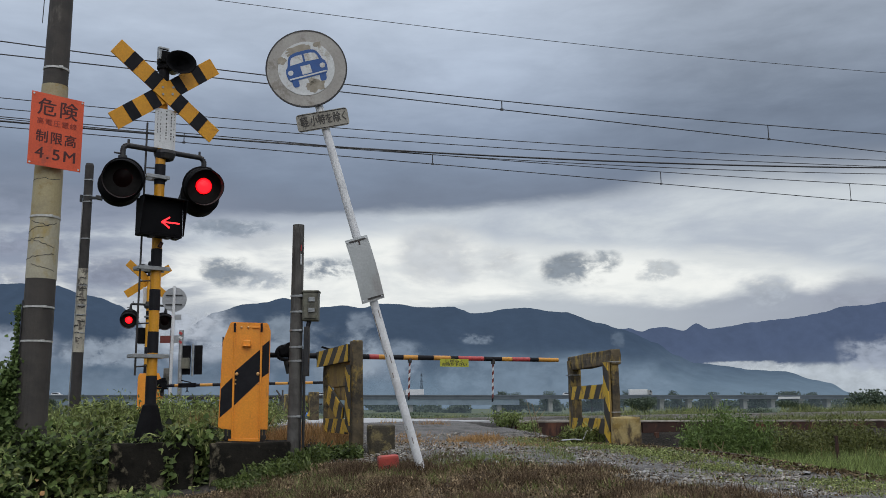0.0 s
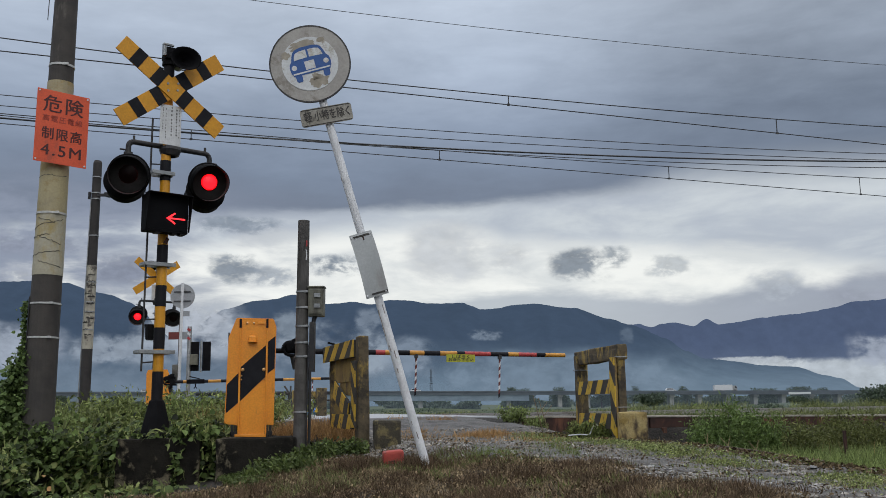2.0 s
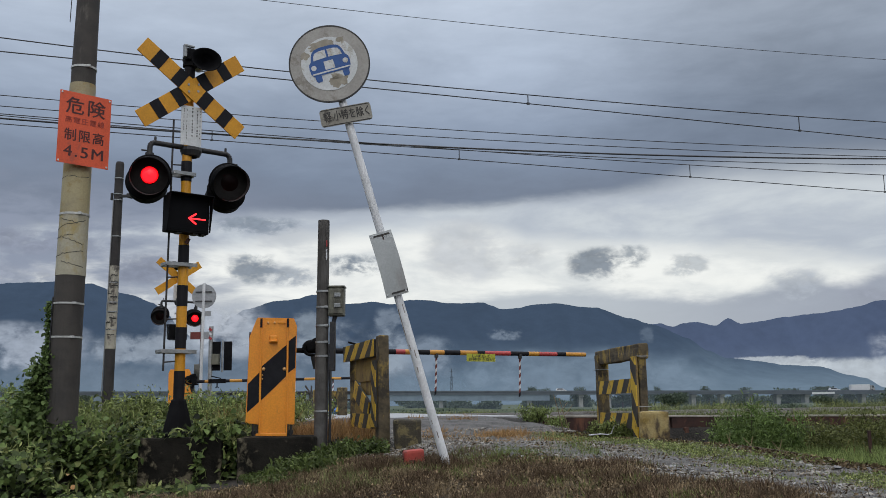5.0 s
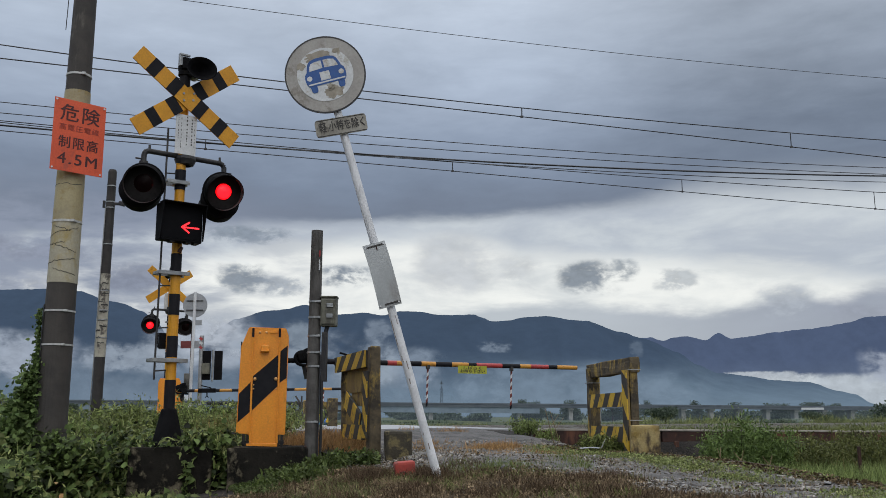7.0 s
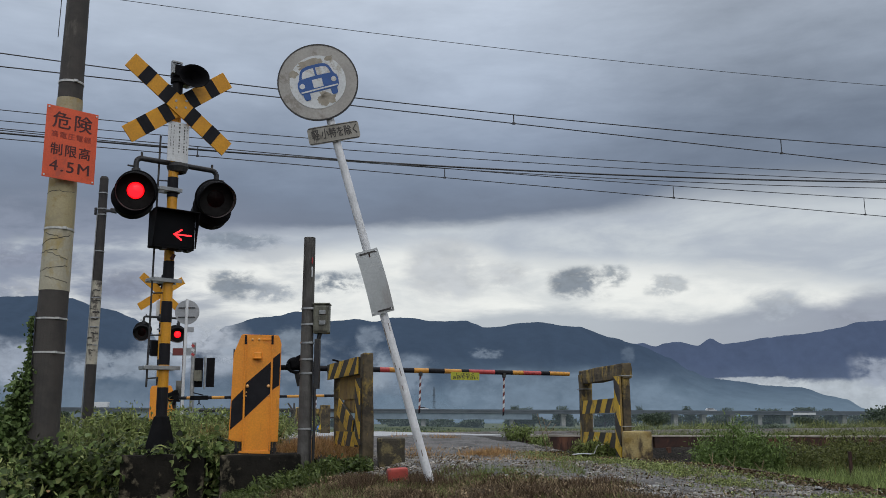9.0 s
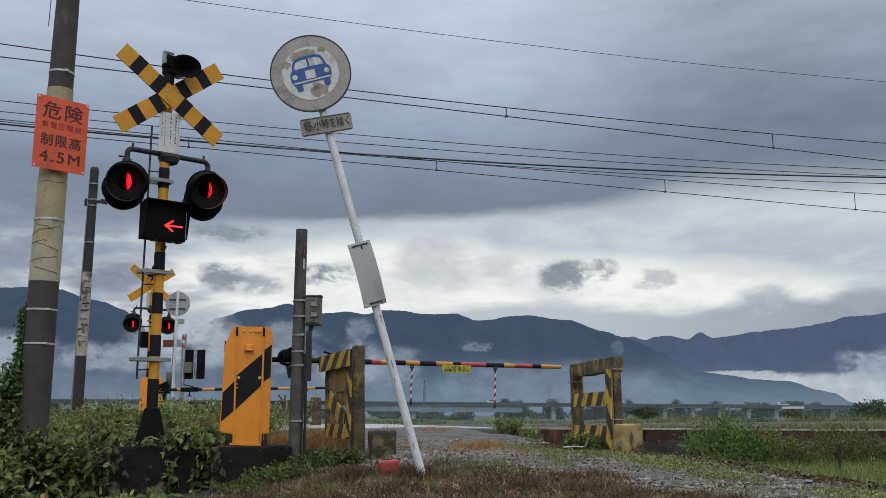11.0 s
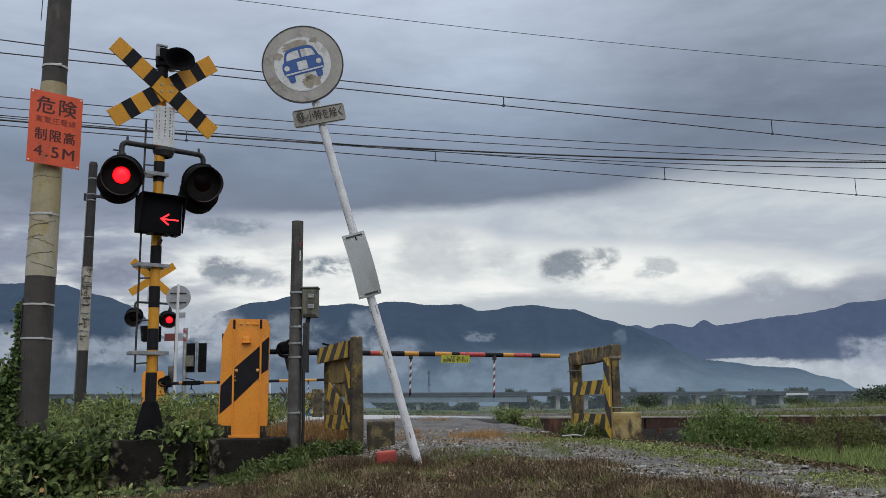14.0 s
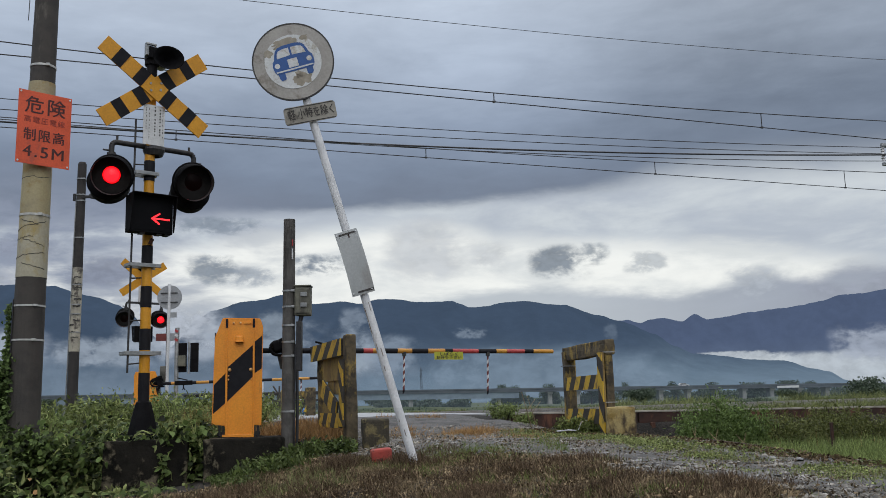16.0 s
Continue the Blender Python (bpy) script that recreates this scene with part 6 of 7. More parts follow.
    part("car_plate", put(prism(B(), [(-0.042, -0.045), (0.036, -0.045), (0.036, 0.025), (-0.042, 0.025)], y0 - 0.0012, y0)), SIGN_WHITE, car)
    part("car_bumper", put(prism(B(), [(-0.148, -0.066), (0.148, -0.066), (0.148, -0.054), (-0.148, -0.054)], y0 - 0.0012, y0)), SIGN_WHITE, car)
    # small plate under it
    sp = Matrix.Translation(at(-0.822, 2.563)) @ pose(0, -0.045, 0, 0, -10.5, 3)
    bm = B()
    wd, h, c = 0.197, 0.070, 0.022
    prism(bm, [(-wd + c, -h), (wd - c, -h), (wd - c * 0.3, -h + c * 0.3), (wd, -h + c), (wd, h - c), (wd - c * 0.3, h - c * 0.3), (wd - c, h), (-wd + c, h), (-wd + c * 0.3, h - c * 0.3), (-wd, h - c), (-wd, -h + c), (-wd + c * 0.3, -h + c * 0.3)], -0.002, 0.002)
    bmesh.ops.transform(bm, matrix=sp, verts=bm.verts)
    small = part("small_plate", bm, mat("grimy_small_plate", (0.30, 0.285, 0.245), (0.22, 0.205, 0.17), 8, 0.6, bump=0.05, dirt=(0.09, 0.08, 0.065), dirt_amt=0.3, dirt_scale=9), sg, "grimy oblong plate with black writing")
    lettering("writing", "軽 小特を除く", 0.085, INK, small, sp @ Matrix.Translation((0.005, -0.0035, 0)) @ Matrix.Rotation(radians(90), 4, "X"), 0.345)
    for s in (-1, 1):
        bm = B()
        for a, b in (((-wd + 0.01, s * (h - 0.008)), (wd - 0.01, s * (h - 0.008))),):
            rod(bm, (a[0], -0.003, a[1]), (b[0], -0.003, b[1]), 0.003, None, 6)
        bmesh.ops.transform(bm, matrix=sp, verts=bm.verts)
        part("border", bm, INK, small)
    # blank bent plate half-way down
    bp = Matrix.Translation(at(-0.500, 1.408)) @ pose(0, -0.05, 0, 0, -15.5, 2)
    bm = B()
    nx, nz = 6, 16
    for side in (0, 1):
        grid = []
        for j in range(nz + 1):
            f = j / nz * 2 - 1
            bend = 0.02 * (1 - f * f)
            grid.append([bm.verts.new((-0.085 + 0.17 * i / nx + bend * 0.35, -0.006 + 0.003 * side - bend * 0.6, f * 0.245)) for i in range(nx + 1)])
        for p, q in zip(grid, grid[1:]):
            for i in range(nx):
                fc = (p[i], p[i + 1], q[i + 1], q[i])
                bm.faces.new(fc if not side else fc[::-1])
    bmesh.ops.transform(bm, matrix=bp, verts=bm.verts)
    plate2 = part("blank_plate", bm, mat("dull_white_plate", (0.40, 0.42, 0.42), (0.35, 0.37, 0.37), 4, 0.5, bump=0.03, dirt=(0.30, 0.30, 0.29), dirt_amt=0.15, streak=3), sg, "blank bent white plate with rust stains")
    for x, z, wx, h, mt in ((0.0, 0.222, 0.12, 0.012, INK), (0.02, -0.222, 0.12, 0.012, INK), (0.0, -0.165, 0.09, 0.006, ARM_RED), (-0.02, -0.15, 0.01, 0.03, ARM_RED), (0.02, -0.13, 0.012, 0.006, ARM_DARKRED), (0.01, 0.20, 0.01, 0.03, RUST)):
        bm = B()
        box(bm, (x + 0.004, -0.0105, z), (wx, 0.003, h))
        bmesh.ops.transform(bm, matrix=bp, verts=bm.verts)
        part("stain" if mt is not INK else "fixing_strip", bm, mt, plate2)
    for x in (-0.07, 0.07):
        for z in (-0.225, 0.225):
            bm = B()
            rod(bm, (x, -0.014, z), (x, 0, z), 0.006, None, 8)
            bmesh.ops.transform(bm, matrix=bp, verts=bm.verts)
            part("rivet", bm, WHITEPOLE, plate2)


build_danger_sign()
build_road_sign()


# ---------------------------------------------------------------- things across the tracks
def build_far_things():
    t = thing("sign_post", pose(-5.585, 19.0, -0.5), "white post across the tracks, round sign seen from behind", "sign post")
    bm = B()
    rod(bm, (0, -0.02, 0), (0.02, -0.02, 3.53), 0.034, None, 10)
    part("pole", bm, WHITEPOLE, t)
    bm = B()
    disc(bm, 0.262, -0.01, 0.01, 40, 0.02, 3.25)
    part("round_plate", bm, mat("sign_back_grey", (0.34, 0.35, 0.36), (0.28, 0.29, 0.30), 4, 0.5, 0.3), t, "grey back of a round sign")
    for z in (3.14, 3.34):
        bm = B()
        box(bm, (0.02, -0.03, z), (0.36, 0.012, 0.022))
        part("rail", bm, DARKSTEEL, t)
    for x, z, wd, h in ((0.11, 2.87, 0.15, 0.11), (-0.05, 2.40, 0.40, 0.16)):
        bm = B()
        box(bm, (x, -0.02, z), (wd, 0.012, h))
        part("small_plate", bm, MATS["sign_back_grey"], t)
    bm = B()
    box(bm, (-0.13, -0.03, 2.40), (0.22, 0.008, 0.15))
    part("red_plate", bm, ARM_DARKRED, t)
    rp = thing("old_post", pose(-5.605, 19.06, -0.5), "rusted brown steel post beside the white sign post", "post")
    bm = B()
    rod(bm, (0, 0, 0), (0.0, 0, 2.80), 0.036, None, 8)
    part("shaft", bm, RUST, rp)
    bm = B()
    box(bm, (-0.05, -0.05, 1.62), (0.15, 0.09, 0.34), bevel=0.01)
    part("switch_box", bm, CONCRETE, rp, "grey switch box")
    # signal board with a relay box
    s = thing("signal_board", pose(-5.02, 18.5, -0.5), "dark board and grey relay box on a steel post", "signal board")
    bm = B()
    rod(bm, (-0.23, 0, 0), (-0.23, 0, 2.55), 0.045, None, 10)
    part("post", bm, STEEL, s)
    for x in (-0.10, 0.14):
        bm = B()
        box(bm, (x, -0.02, 1.93), (0.17, 0.02, 0.60), bevel=0.004)
        part("board", bm, HOOD, s)
    bm = B()
    rod(bm, (0.02, 0.0, 1.6), (0.02, 0, 2.25), 0.02, None, 8)
    part("stiffener", bm, STEEL, s)
    bm = B()
    box(bm, (-0.10, -0.08, 1.86), (0.15, 0.10, 0.22), bevel=0.01)
    part("relay_box", bm, MATS["faded_olive_enamel"], s, "pale relay box")
    for k in range(3):
        bm = B()
        box(bm, (-0.23, -0.055, 2.30 + 0.09 * k), (0.07, 0.012, 0.05), Matrix.Rotation(radians(35), 4, "Y"))
        part("chevron", bm, (ARM_RED, WHITEPOLE)[k % 2], s)
    # another guard frame and a bundle of gear beyond the far track
    g = thing("guard_frame", pose(-2.15, 15.9, -0.05, 0, 0, 20), "weathered guard frame across the tracks", "guard frame", "guard frames")
    stone_bar("post", g, (0, 0, 0.35), (0.16, 0.16, 0.80), OLDPOST, 12)
    stone_bar("post", g, (-0.35, 0.5, 0.35), (0.14, 0.14, 0.74), OLDPOST, 13)
    stone_bar("beam", g, (-0.18, 0.25, 0.62), (0.50, 0.12, 0.14), OLDPOST, 14)
    for k in range(4):
        bm = B()
        box(bm, (-0.06 - 0.07 * k, -0.04 + 0.09 * k, 0.42), (0.05, 0.02, 0.22), Matrix.Rotation(radians(25), 4, "Y"))
        part("stripe_field", bm, (WARN_Y, WARN_K)[k % 2], g)
    bmh = thing("cable_drum", pose(-3.0, 17.3, 0.55), "tangle of grey gear hung on the far barrier", "gear")
    bm = B()
    for k in range(7):
        an = k * 0.9
        rod(bm, (0.1 * math.cos(an), 0, 0.12 * math.sin(an)), (0.14 * math.cos(an + 2), 0.05, 0.24 * math.sin(an + 2)), 0.018, None, 6)
    part("loop", bm, POLEGREY, bmh)
    for x, z in ((-0.25, -0.15), (0.3, -0.1)):
        bm = B()
        rod(bm, (x, 0, z + 0.45), (x, 0, z - 0.25), 0.014, None, 6)
        part("rope", bm, WHITEPOLE, bmh)
    # rail fence of old rails by the far side, and a blue sheet
    f = thing("rail_fence", pose(-4.0, 19.6, -0.2, 0, 0, 6), "dark low fence of old rails across the tracks", "fence")
    bm = B()
    box(bm, (0.1, 0, 0.86), (2.9, 0.05, 0.06), bevel=0.01)
    part("top_rail", bm, DARKSTEEL, f)
    bm = B()
    box(bm, (0.1, 0, 0.70), (2.9, 0.04, 0.04), bevel=0.01)
    part("mid_rail", bm, DARKSTEEL, f)
    for k in range(5):
        bm = B()
        box(bm, (-1.2 + 0.62 * k, 0, 0.42), (0.08, 0.07, 0.9), bevel=0.01)
        part("post", bm, DARKSTEEL, f)
    bm = B()
    bmesh.ops.create_icosphere(bm, subdivisions=3, radius=0.2, matrix=Matrix.Diagonal((1.3, 0.8, 0.8, 1)))
    ragged(bm, 0.06, 4, 3)
    ob = part("plastic_sheet", bm, mat("bright_blue_sheet", (0.03, 0.22, 0.55), (0.05, 0.28, 0.6), 8, 0.45), smooth=True)
    ob.location = (-2.95, 19.2, 0.12)
    tagged(ob, "crumpled bright blue plastic sheet", "sheet")


build_far_things()


# ---------------------------------------------------------------- overhead wires
def hung(name, a, b, sag, r, label, ext=16.0):
    """A wire through two points, carried on past both and hanging by sag."""
    a, b = Vector(a), Vector(b)
    d = (b - a).normalized()
    p0, p1 = a - d * ext, b + d * ext
    pts = []
    for k in range(61):
        f = k / 60
        p = p0.lerp(p1, f)
        g = ((p - a).dot(d)) / (b - a).length
        p.z -= 4 * sag * g * (1 - g)
        pts.append(p)
    return tagged(wire(name, pts, r, CABLE), label, "overhead wire", "overhead wires")


def catenary(b, low, k2, u0, drops, label, slack=0.3):
    """Contact wire, its carrier above it, and the droppers between."""
    line = thing("contact_line", Matrix(), label, "overhead line", "overhead lines")
    lo = lambda a: 5.2 - 0.0035 * (a - 4)
    wire("contact_wire", [uv(a, b, lo(a)) for a in (-40, 0, 50)], 0.0085, CABLE, line)
    zc = lambda a: low + (k2 if a > u0 else k2 * slack) * (a - u0) ** 2
    wire("carrier_wire", [uv(a, b, min(zc(a), 6.3)) for a in np.linspace(-26, 36, 60)], 0.0085, CABLE, line)
    for a in drops:
        d = wire("dropper", [uv(a, b, lo(a)), uv(a, b, zc(a))], 0.009, CABLE, line)
        bm = B()
        box(bm, uv(a, b, lo(a)), (0.05, 0.02, 0.035))
        part("clip", bm, CABLE, line)


catenary(TRACK_A, 5.332, 0.0017, 3.0, (-4.6, 2.2, 5.68, 11.01, 16.2), "contact line over the near track", 1.9)
catenary(TRACK_B, 5.385, 0.0012, 4.0, (-4.2, 0.92, 5.72, 11.03, 16.3, 21.3), "contact line over the far track")
hung("feeder_wire", (-9.46, 18.67, 7.2), (12.95, 24.64, 7.2), 0.18, 0.010, "thin feeder wire high beside the tracks")
hung("feeder_wire", (-9.5, 18.81, 7.0), (12.9, 24.58, 7.0), 0.165, 0.010, "thin feeder wire high beside the tracks")
hung("feeder_wire", (-9.61, 19.07, 6.8), (12.57, 23.94, 6.8), 0.23, 0.021, "thick black feeder cable beside the tracks")
hung("feeder_wire", (-9.3, 18.25, 6.6), (12.51, 23.85, 6.6), 0.235, 0.010, "thin feeder wire beside the tracks")
hung("service_wire", (-3.52, 13.45, 7.0), (9.25, 17.07, 7.0), 0.09, 0.005, "thin grey service wire high over the crossing")


def build_mast_far():
    """Steel bracket and pole that carry the feeders further along the line."""
    p = thing("line_pole", pose(13.9, 24.4, -1.0), "concrete line pole carrying the feeder brackets", "utility pole", "utility poles")
    bm = B()
    rod(bm, (0, 0, 0), (0, 0, 9.5), 0.17, 0.12, 18)
    part("shaft", bm, CONCRETE, p)
    for z in (7.55, 8.1):
        bm = B()
        box(bm, (-0.62, -0.2, z), (1.35, 0.08, 0.09), Matrix.Rotation(radians(18), 4, "Z"), 0.01)
        part("crossarm", bm, STEEL, p)
    for x, z in ((-1.2, 7.75), (-1.2, 7.95), (-0.6, 8.3)):
        bm = B()
        lathe(bm, [(0.0, -0.1), (0.05, -0.1), (0.03, -0.05), (0.06, -0.02), (0.03, 0.02), (0.06, 0.05), (0.03, 0.1), (0.0, 0.1)], 12, Matrix.Translation((x, -0.35, z)))
        part("insulator", bm, WHITEPOLE, p)


build_mast_far()


# ---------------------------------------------------------------- plants
KUDZU = foliage("vine_leaf_green", (0.007, 0.017, 0.005), (0.125, 0.175, 0.052), 1.8, 0.55, 0.2)
VINE_LIGHT = foliage("young_leaf_green", (0.06, 0.095, 0.026), (0.36, 0.39, 0.15), 1.2, 0.55, 0.35)
WEED = foliage("weed_green", (0.040, 0.070, 0.018), (0.27, 0.31, 0.10), 1.2, 0.55)
TALL = foliage("tall_grass_green", (0.060, 0.090, 0.028), (0.30, 0.32, 0.13), 1.2, 0.6)
STRAW = foliage("dry_straw", (0.27, 0.14, 0.055), (0.42, 0.275, 0.125), 0.8, 0.7)
TWIG = foliage("dead_brush", (0.015, 0.0115, 0.008), (0.185, 0.135, 0.078), 1.2, 0.85, 0.1, 0.1)
BUSH = foliage("bush_leaf_green", (0.022, 0.045, 0.012), (0.22, 0.31, 0.095), 1.1, 0.6, 0.35)
OLIVE = foliage("olive_shrub_leaf", (0.026, 0.042, 0.012), (0.19, 0.20, 0.068), 0.9, 0.6, 0.35)
REDTWIG = foliage("reddish_dead_twigs", (0.008, 0.006, 0.0045), (0.19, 0.132, 0.084), 1.3, 0.85, 0.1, 0.1)
PALETWIG = foliage("pale_dead_twig", (0.11, 0.08, 0.045), (0.40, 0.305, 0.185), 1.0, 0.8, 0.1)
IVY = foliage("ivy_leaf_green", (0.022, 0.048, 0.015), (0.17, 0.24, 0.08), 1.2, 0.55, 0.35)
STRIPG = foliage("trodden_grass_green", (0.07, 0.10, 0.028), (0.31, 0.345, 0.125), 1.3, 0.6)
FRESH = foliage("fresh_weed_green", (0.06, 0.10, 0.026), (0.31, 0.37, 0.13), 1.1, 0.6, 0.35)
DITCH = foliage("ditch_grass_green", (0.022, 0.042, 0.011), (0.13, 0.165, 0.05), 1.0, 0.6)
MOSSG = foliage("low_grass_green", (0.08, 0.13, 0.03), (0.20, 0.23, 0.07), 0.9, 0.6)


def blades(name, label, xy, h, wd, rng, material, tilt=0.25, lift=None):
    """A stand of grass blades on the ground."""
    p = on_ground(xy)
    if lift is not None:
        p[:, 2] += lift
    n = len(p)
    hh = h * rng.uniform(0.5, 1.15, n)
    ob = strew(name, BLADE, p - (0, 0, 0.01), np.stack([wd * rng.uniform(0.6, 1.3, n), hh * rng.uniform(0.3, 1.0, n), hh], 1), turns(n, rng, tilt), material)
    return tagged(ob, label, "grass", kind="stuff")


def clumped(rng, n, x0, x1, y0, y1, clumps, spread):
    """Places in clumps, within a rectangle of the plan."""
    c = np.stack([rng.uniform(x0, x1, clumps), rng.uniform(y0, y1, clumps)], 1)
    p = c[rng.integers(0, clumps, n)] + rng.normal(0, spread, (n, 2))
    return p[(p[:, 0] > x0 - spread) & (p[:, 0] < x1 + spread)]


def in_uv(rng, n, a0, a1, b0, b1, keep=None, grain=0.5):
    """Places between two distances along the tracks and across them, thinned by noise."""
    a, b = rng.uniform(a0, a1, n), rng.uniform(b0, b1, n)
    x, y = a * U.x + b * V.x, a * U.y + b * V.y
    if keep is not None:
        k = np.array([noise.noise((p * grain * 2, q * grain * 2, 3.3)) for p, q in zip(x, y)])
        ok = k > keep
        x, y = x[ok], y[ok]
    return np.stack([x, y], 1)


def leaves(name, label, p, size, rng, material, tilt=0.55, category="vine", shape=None, lean=0.0, slim=1.0):
    n = len(p)
    s = size * rng.uniform(0.5, 1.3, n)
    rot = turns(n, rng, tilt)
    if lean:
        c, sn = math.cos(lean), math.sin(lean)
        rot = np.array([(1, 0, 0), (0, c, -sn), (0, sn, c)]) @ rot
    ob = strew(name, shape or LEAF, p, np.stack([s * slim, s * rng.uniform(0.9, 1.25, n), s], 1), rot, material)
    ob.data.polygons.foreach_set("use_smooth", [shape is not None] * len(ob.data.polygons))
    return tagged(ob, label, category, kind="stuff")


def vine_top(x, y):
    """Height of the creeper's uneven top."""
    deep = 1 - step(-3.5, -2.98, x)
    lump = noise.noise((x * 1.3, y * 1.3, 0)) * 0.5 + noise.noise((x * 3.4, y * 3.4, 5)) * 0.38
    return -0.34 + 0.36 * deep + lump * (0.13 + 0.26 * deep) + 0.06 * deep * step(6.2, 7.6, y)


def build_vines():
    rng = np.random.default_rng(21)

    def mat_places(n, depth):
        """Places in the mat beside the road, the most of them near its top."""
        x, y = rng.uniform(-6.5, -0.9, n), rng.uniform(2.6, 9.2, n)
        g = np.array([ground_z(a, b) for a, b in zip(x, y)])
        z = np.maximum(g + 0.01, np.array([vine_top(a, b) for a, b in zip(x, y)]) - rng.exponential(depth, n))
        edge = np.array([1 - step(-2.9, -1.7, a + 0.12 * (b - 6.0)) for a, b in zip(x, y)])
        clear = ~((x > -2.97) & (y > 7.5)) & (rng.uniform(0, 1, n) < 0.5 + 0.5 * np.clip((y - 5.2) / 1.6, 0, 1))
        hole = np.array([noise.noise((a * 2.2, b * 2.2, 1.7)) + 0.5 * noise.noise((a * 5.0, b * 5.0, 3.1)) for a, b in zip(x, y)])
        ok = (rng.uniform(0, 1, n) < edge * 0.95 + 0.02) & clear & ((hole > -0.08) | (rng.uniform(0, 1, n) < 0.12 + 0.6 * np.clip((y - 7.2) / 1.2, 0, 1)))
        return np.stack([x, y, z], 1)[ok]

    far_half = lambda p: p[p[:, 1] > 6.9 + rng.uniform(-0.9, 0.7, len(p))]
    leaves("creeper", "dense mat of broad three-part creeper leaves beside the road", mat_places(21000, 0.11), 0.088, rng, KUDZU, 0.55, shape=TREFOIL, lean=0.35)
    leaves("creeper", "single broad creeper leaves among the mat", mat_places(9000, 0.12), 0.060, rng, KUDZU, 0.8, shape=BROAD, lean=0.25)
    leaves("creeper", "young yellow-green leaves on the creeper's tips", far_half(mat_places(6500, 0.02)) + (0, 0, 0.03), 0.055, rng, VINE_LIGHT, 0.7, shape=BROAD, lean=0.3)
    leaves("weeds", "narrow weed leaves growing through the creeper", far_half(mat_places(11000, 0.03)) + (0, 0, 0.045), 0.085, rng, VINE_LIGHT, 0.9, "weeds", LANCE)
    p = mat_places(1500, 0.03)
    blades("creeper_stems", "thin arching stems above the creeper", p[:, :2], 0.20, 0.004, rng, VINE_LIGHT, 0.7, p[:, 2] - np.array([ground_z(a, b) for a, b in p[:, :2]]))
    # around and over the signal's block
    parts = []
    for cx, cy, cz, sx, sy, sz, k in ((-3.06, 7.9, 0.06, 0.11, 0.22, 0.10, 300), (-2.60, 7.92, 0.135, 0.24, 0.12, 0.022, 160), (-2.24, 7.86, 0.15, 0.09, 0.10, 0.045, 260), (-2.10, 8.0, 0.08, 0.05, 0.12, 0.10, 240),
                                     (-2.33, 7.665, -0.08, 0.03, 0.012, 0.13, 60), (-2.08, 7.85, -0.25, 0.035, 0.1, 0.2, 160), (-2.75, 8.35, 0.17, 0.35, 0.12, 0.07, 300), (-3.10, 7.6, -0.04, 0.10, 0.2, 0.12, 260)):
        parts.append(rng.normal(0, 1, (k, 3)) * (sx, sy, sz) + (cx, cy, cz))
    over = np.concatenate(parts)
    leaves("creeper", "green creeper spilling over the signal's concrete block", over, 0.050, rng, KUDZU, 0.7, shape=BROAD, lean=0.3)
    leaves("weeds", "narrow weeds on the signal's concrete block", over[::3] + (0, 0, 0.02), 0.085, rng, VINE_LIGHT, 0.8, "weeds", LANCE)
    # climbing the near pole and the tangle beside it
    parts = []
    for z in np.arange(0.05, 1.35, 0.007):
        k = 14 if z < 0.95 else 5
        an = rng.normal(-2.75, 0.32 if z < 0.9 else 0.15, k)
        r = 0.15 + rng.exponential(0.022 if z < 0.9 else 0.012, k)
        parts.append(np.stack([-3.62 + r * np.cos(an), 7.76 + r * np.sin(an), np.full(k, z) + rng.uniform(-0.02, 0.02, k)], 1))
    leaves("ivy", "ivy climbing the utility pole", np.concatenate(parts), 0.028, rng, IVY, 0.8, shape=BROAD, lean=0.9)
    parts = []
    for cx, cy, cz, sx, sy, sz, k in ((-3.90, 7.72, 0.22, 0.08, 0.12, 0.17, 2600), (-4.15, 7.8, 0.06, 0.20, 0.25, 0.14, 2600), (-3.84, 7.72, 0.58, 0.035, 0.06, 0.12, 800), (-4.5, 7.6, 0.05, 0.3, 0.3, 0.15, 1800)):
        parts.append(rng.normal(0, 1, (k, 3)) * (sx, sy, sz) + (cx, cy, cz))
    leaves("creeper", "tangle of creeper heaped against the utility pole", np.concatenate(parts), 0.040, rng, IVY, 0.7, shape=BROAD, lean=0.5)
    foot = rng.normal(0, 1, (1500, 3)) * (0.17, 0.10, 0.085) + (-3.50, 7.50, 0.03)
    leaves("creeper", "creeper heaped round the foot of the utility pole", foot, 0.070, rng, KUDZU, 0.7, shape=TREFOIL, lean=0.45)
    # a few dried brown leaves among the green
    p = mat_places(240, 0.01) + (0, 0, 0.035)
    leaves("creeper", "withered brown leaves among the creeper", p[::2], 0.042, rng, STRAW, 0.7, shape=BROAD, lean=0.4)


def tall_weeds(rng, centres, r, h, per, size):
    """Places for the leaves of upright weeds: along stems that fan out of each centre."""
    out = []
    for cx, cy in centres:
        rr, hh = r * rng.uniform(0.6, 1.4), h * rng.uniform(0.5, 1.25)
        stems = 9
        an, sp = rng.uniform(0, math.tau, stems), rng.uniform(0.2, 1.0, stems)
        k = rng.integers(0, stems, per)
        f = rng.uniform(0.15, 1.0, per) ** 0.7
        top = hh * (1.1 - 0.45 * sp[k] ** 2)
        x = cx + np.cos(an[k]) * sp[k] * rr * f + rng.normal(0, size * 0.8, per)
        y = cy + np.sin(an[k]) * sp[k] * rr * f + rng.normal(0, size * 0.8, per)
        out.append(np.stack([x, y, ground_z(cx, cy) + top * f + rng.normal(0, size * 0.4, per)], 1))
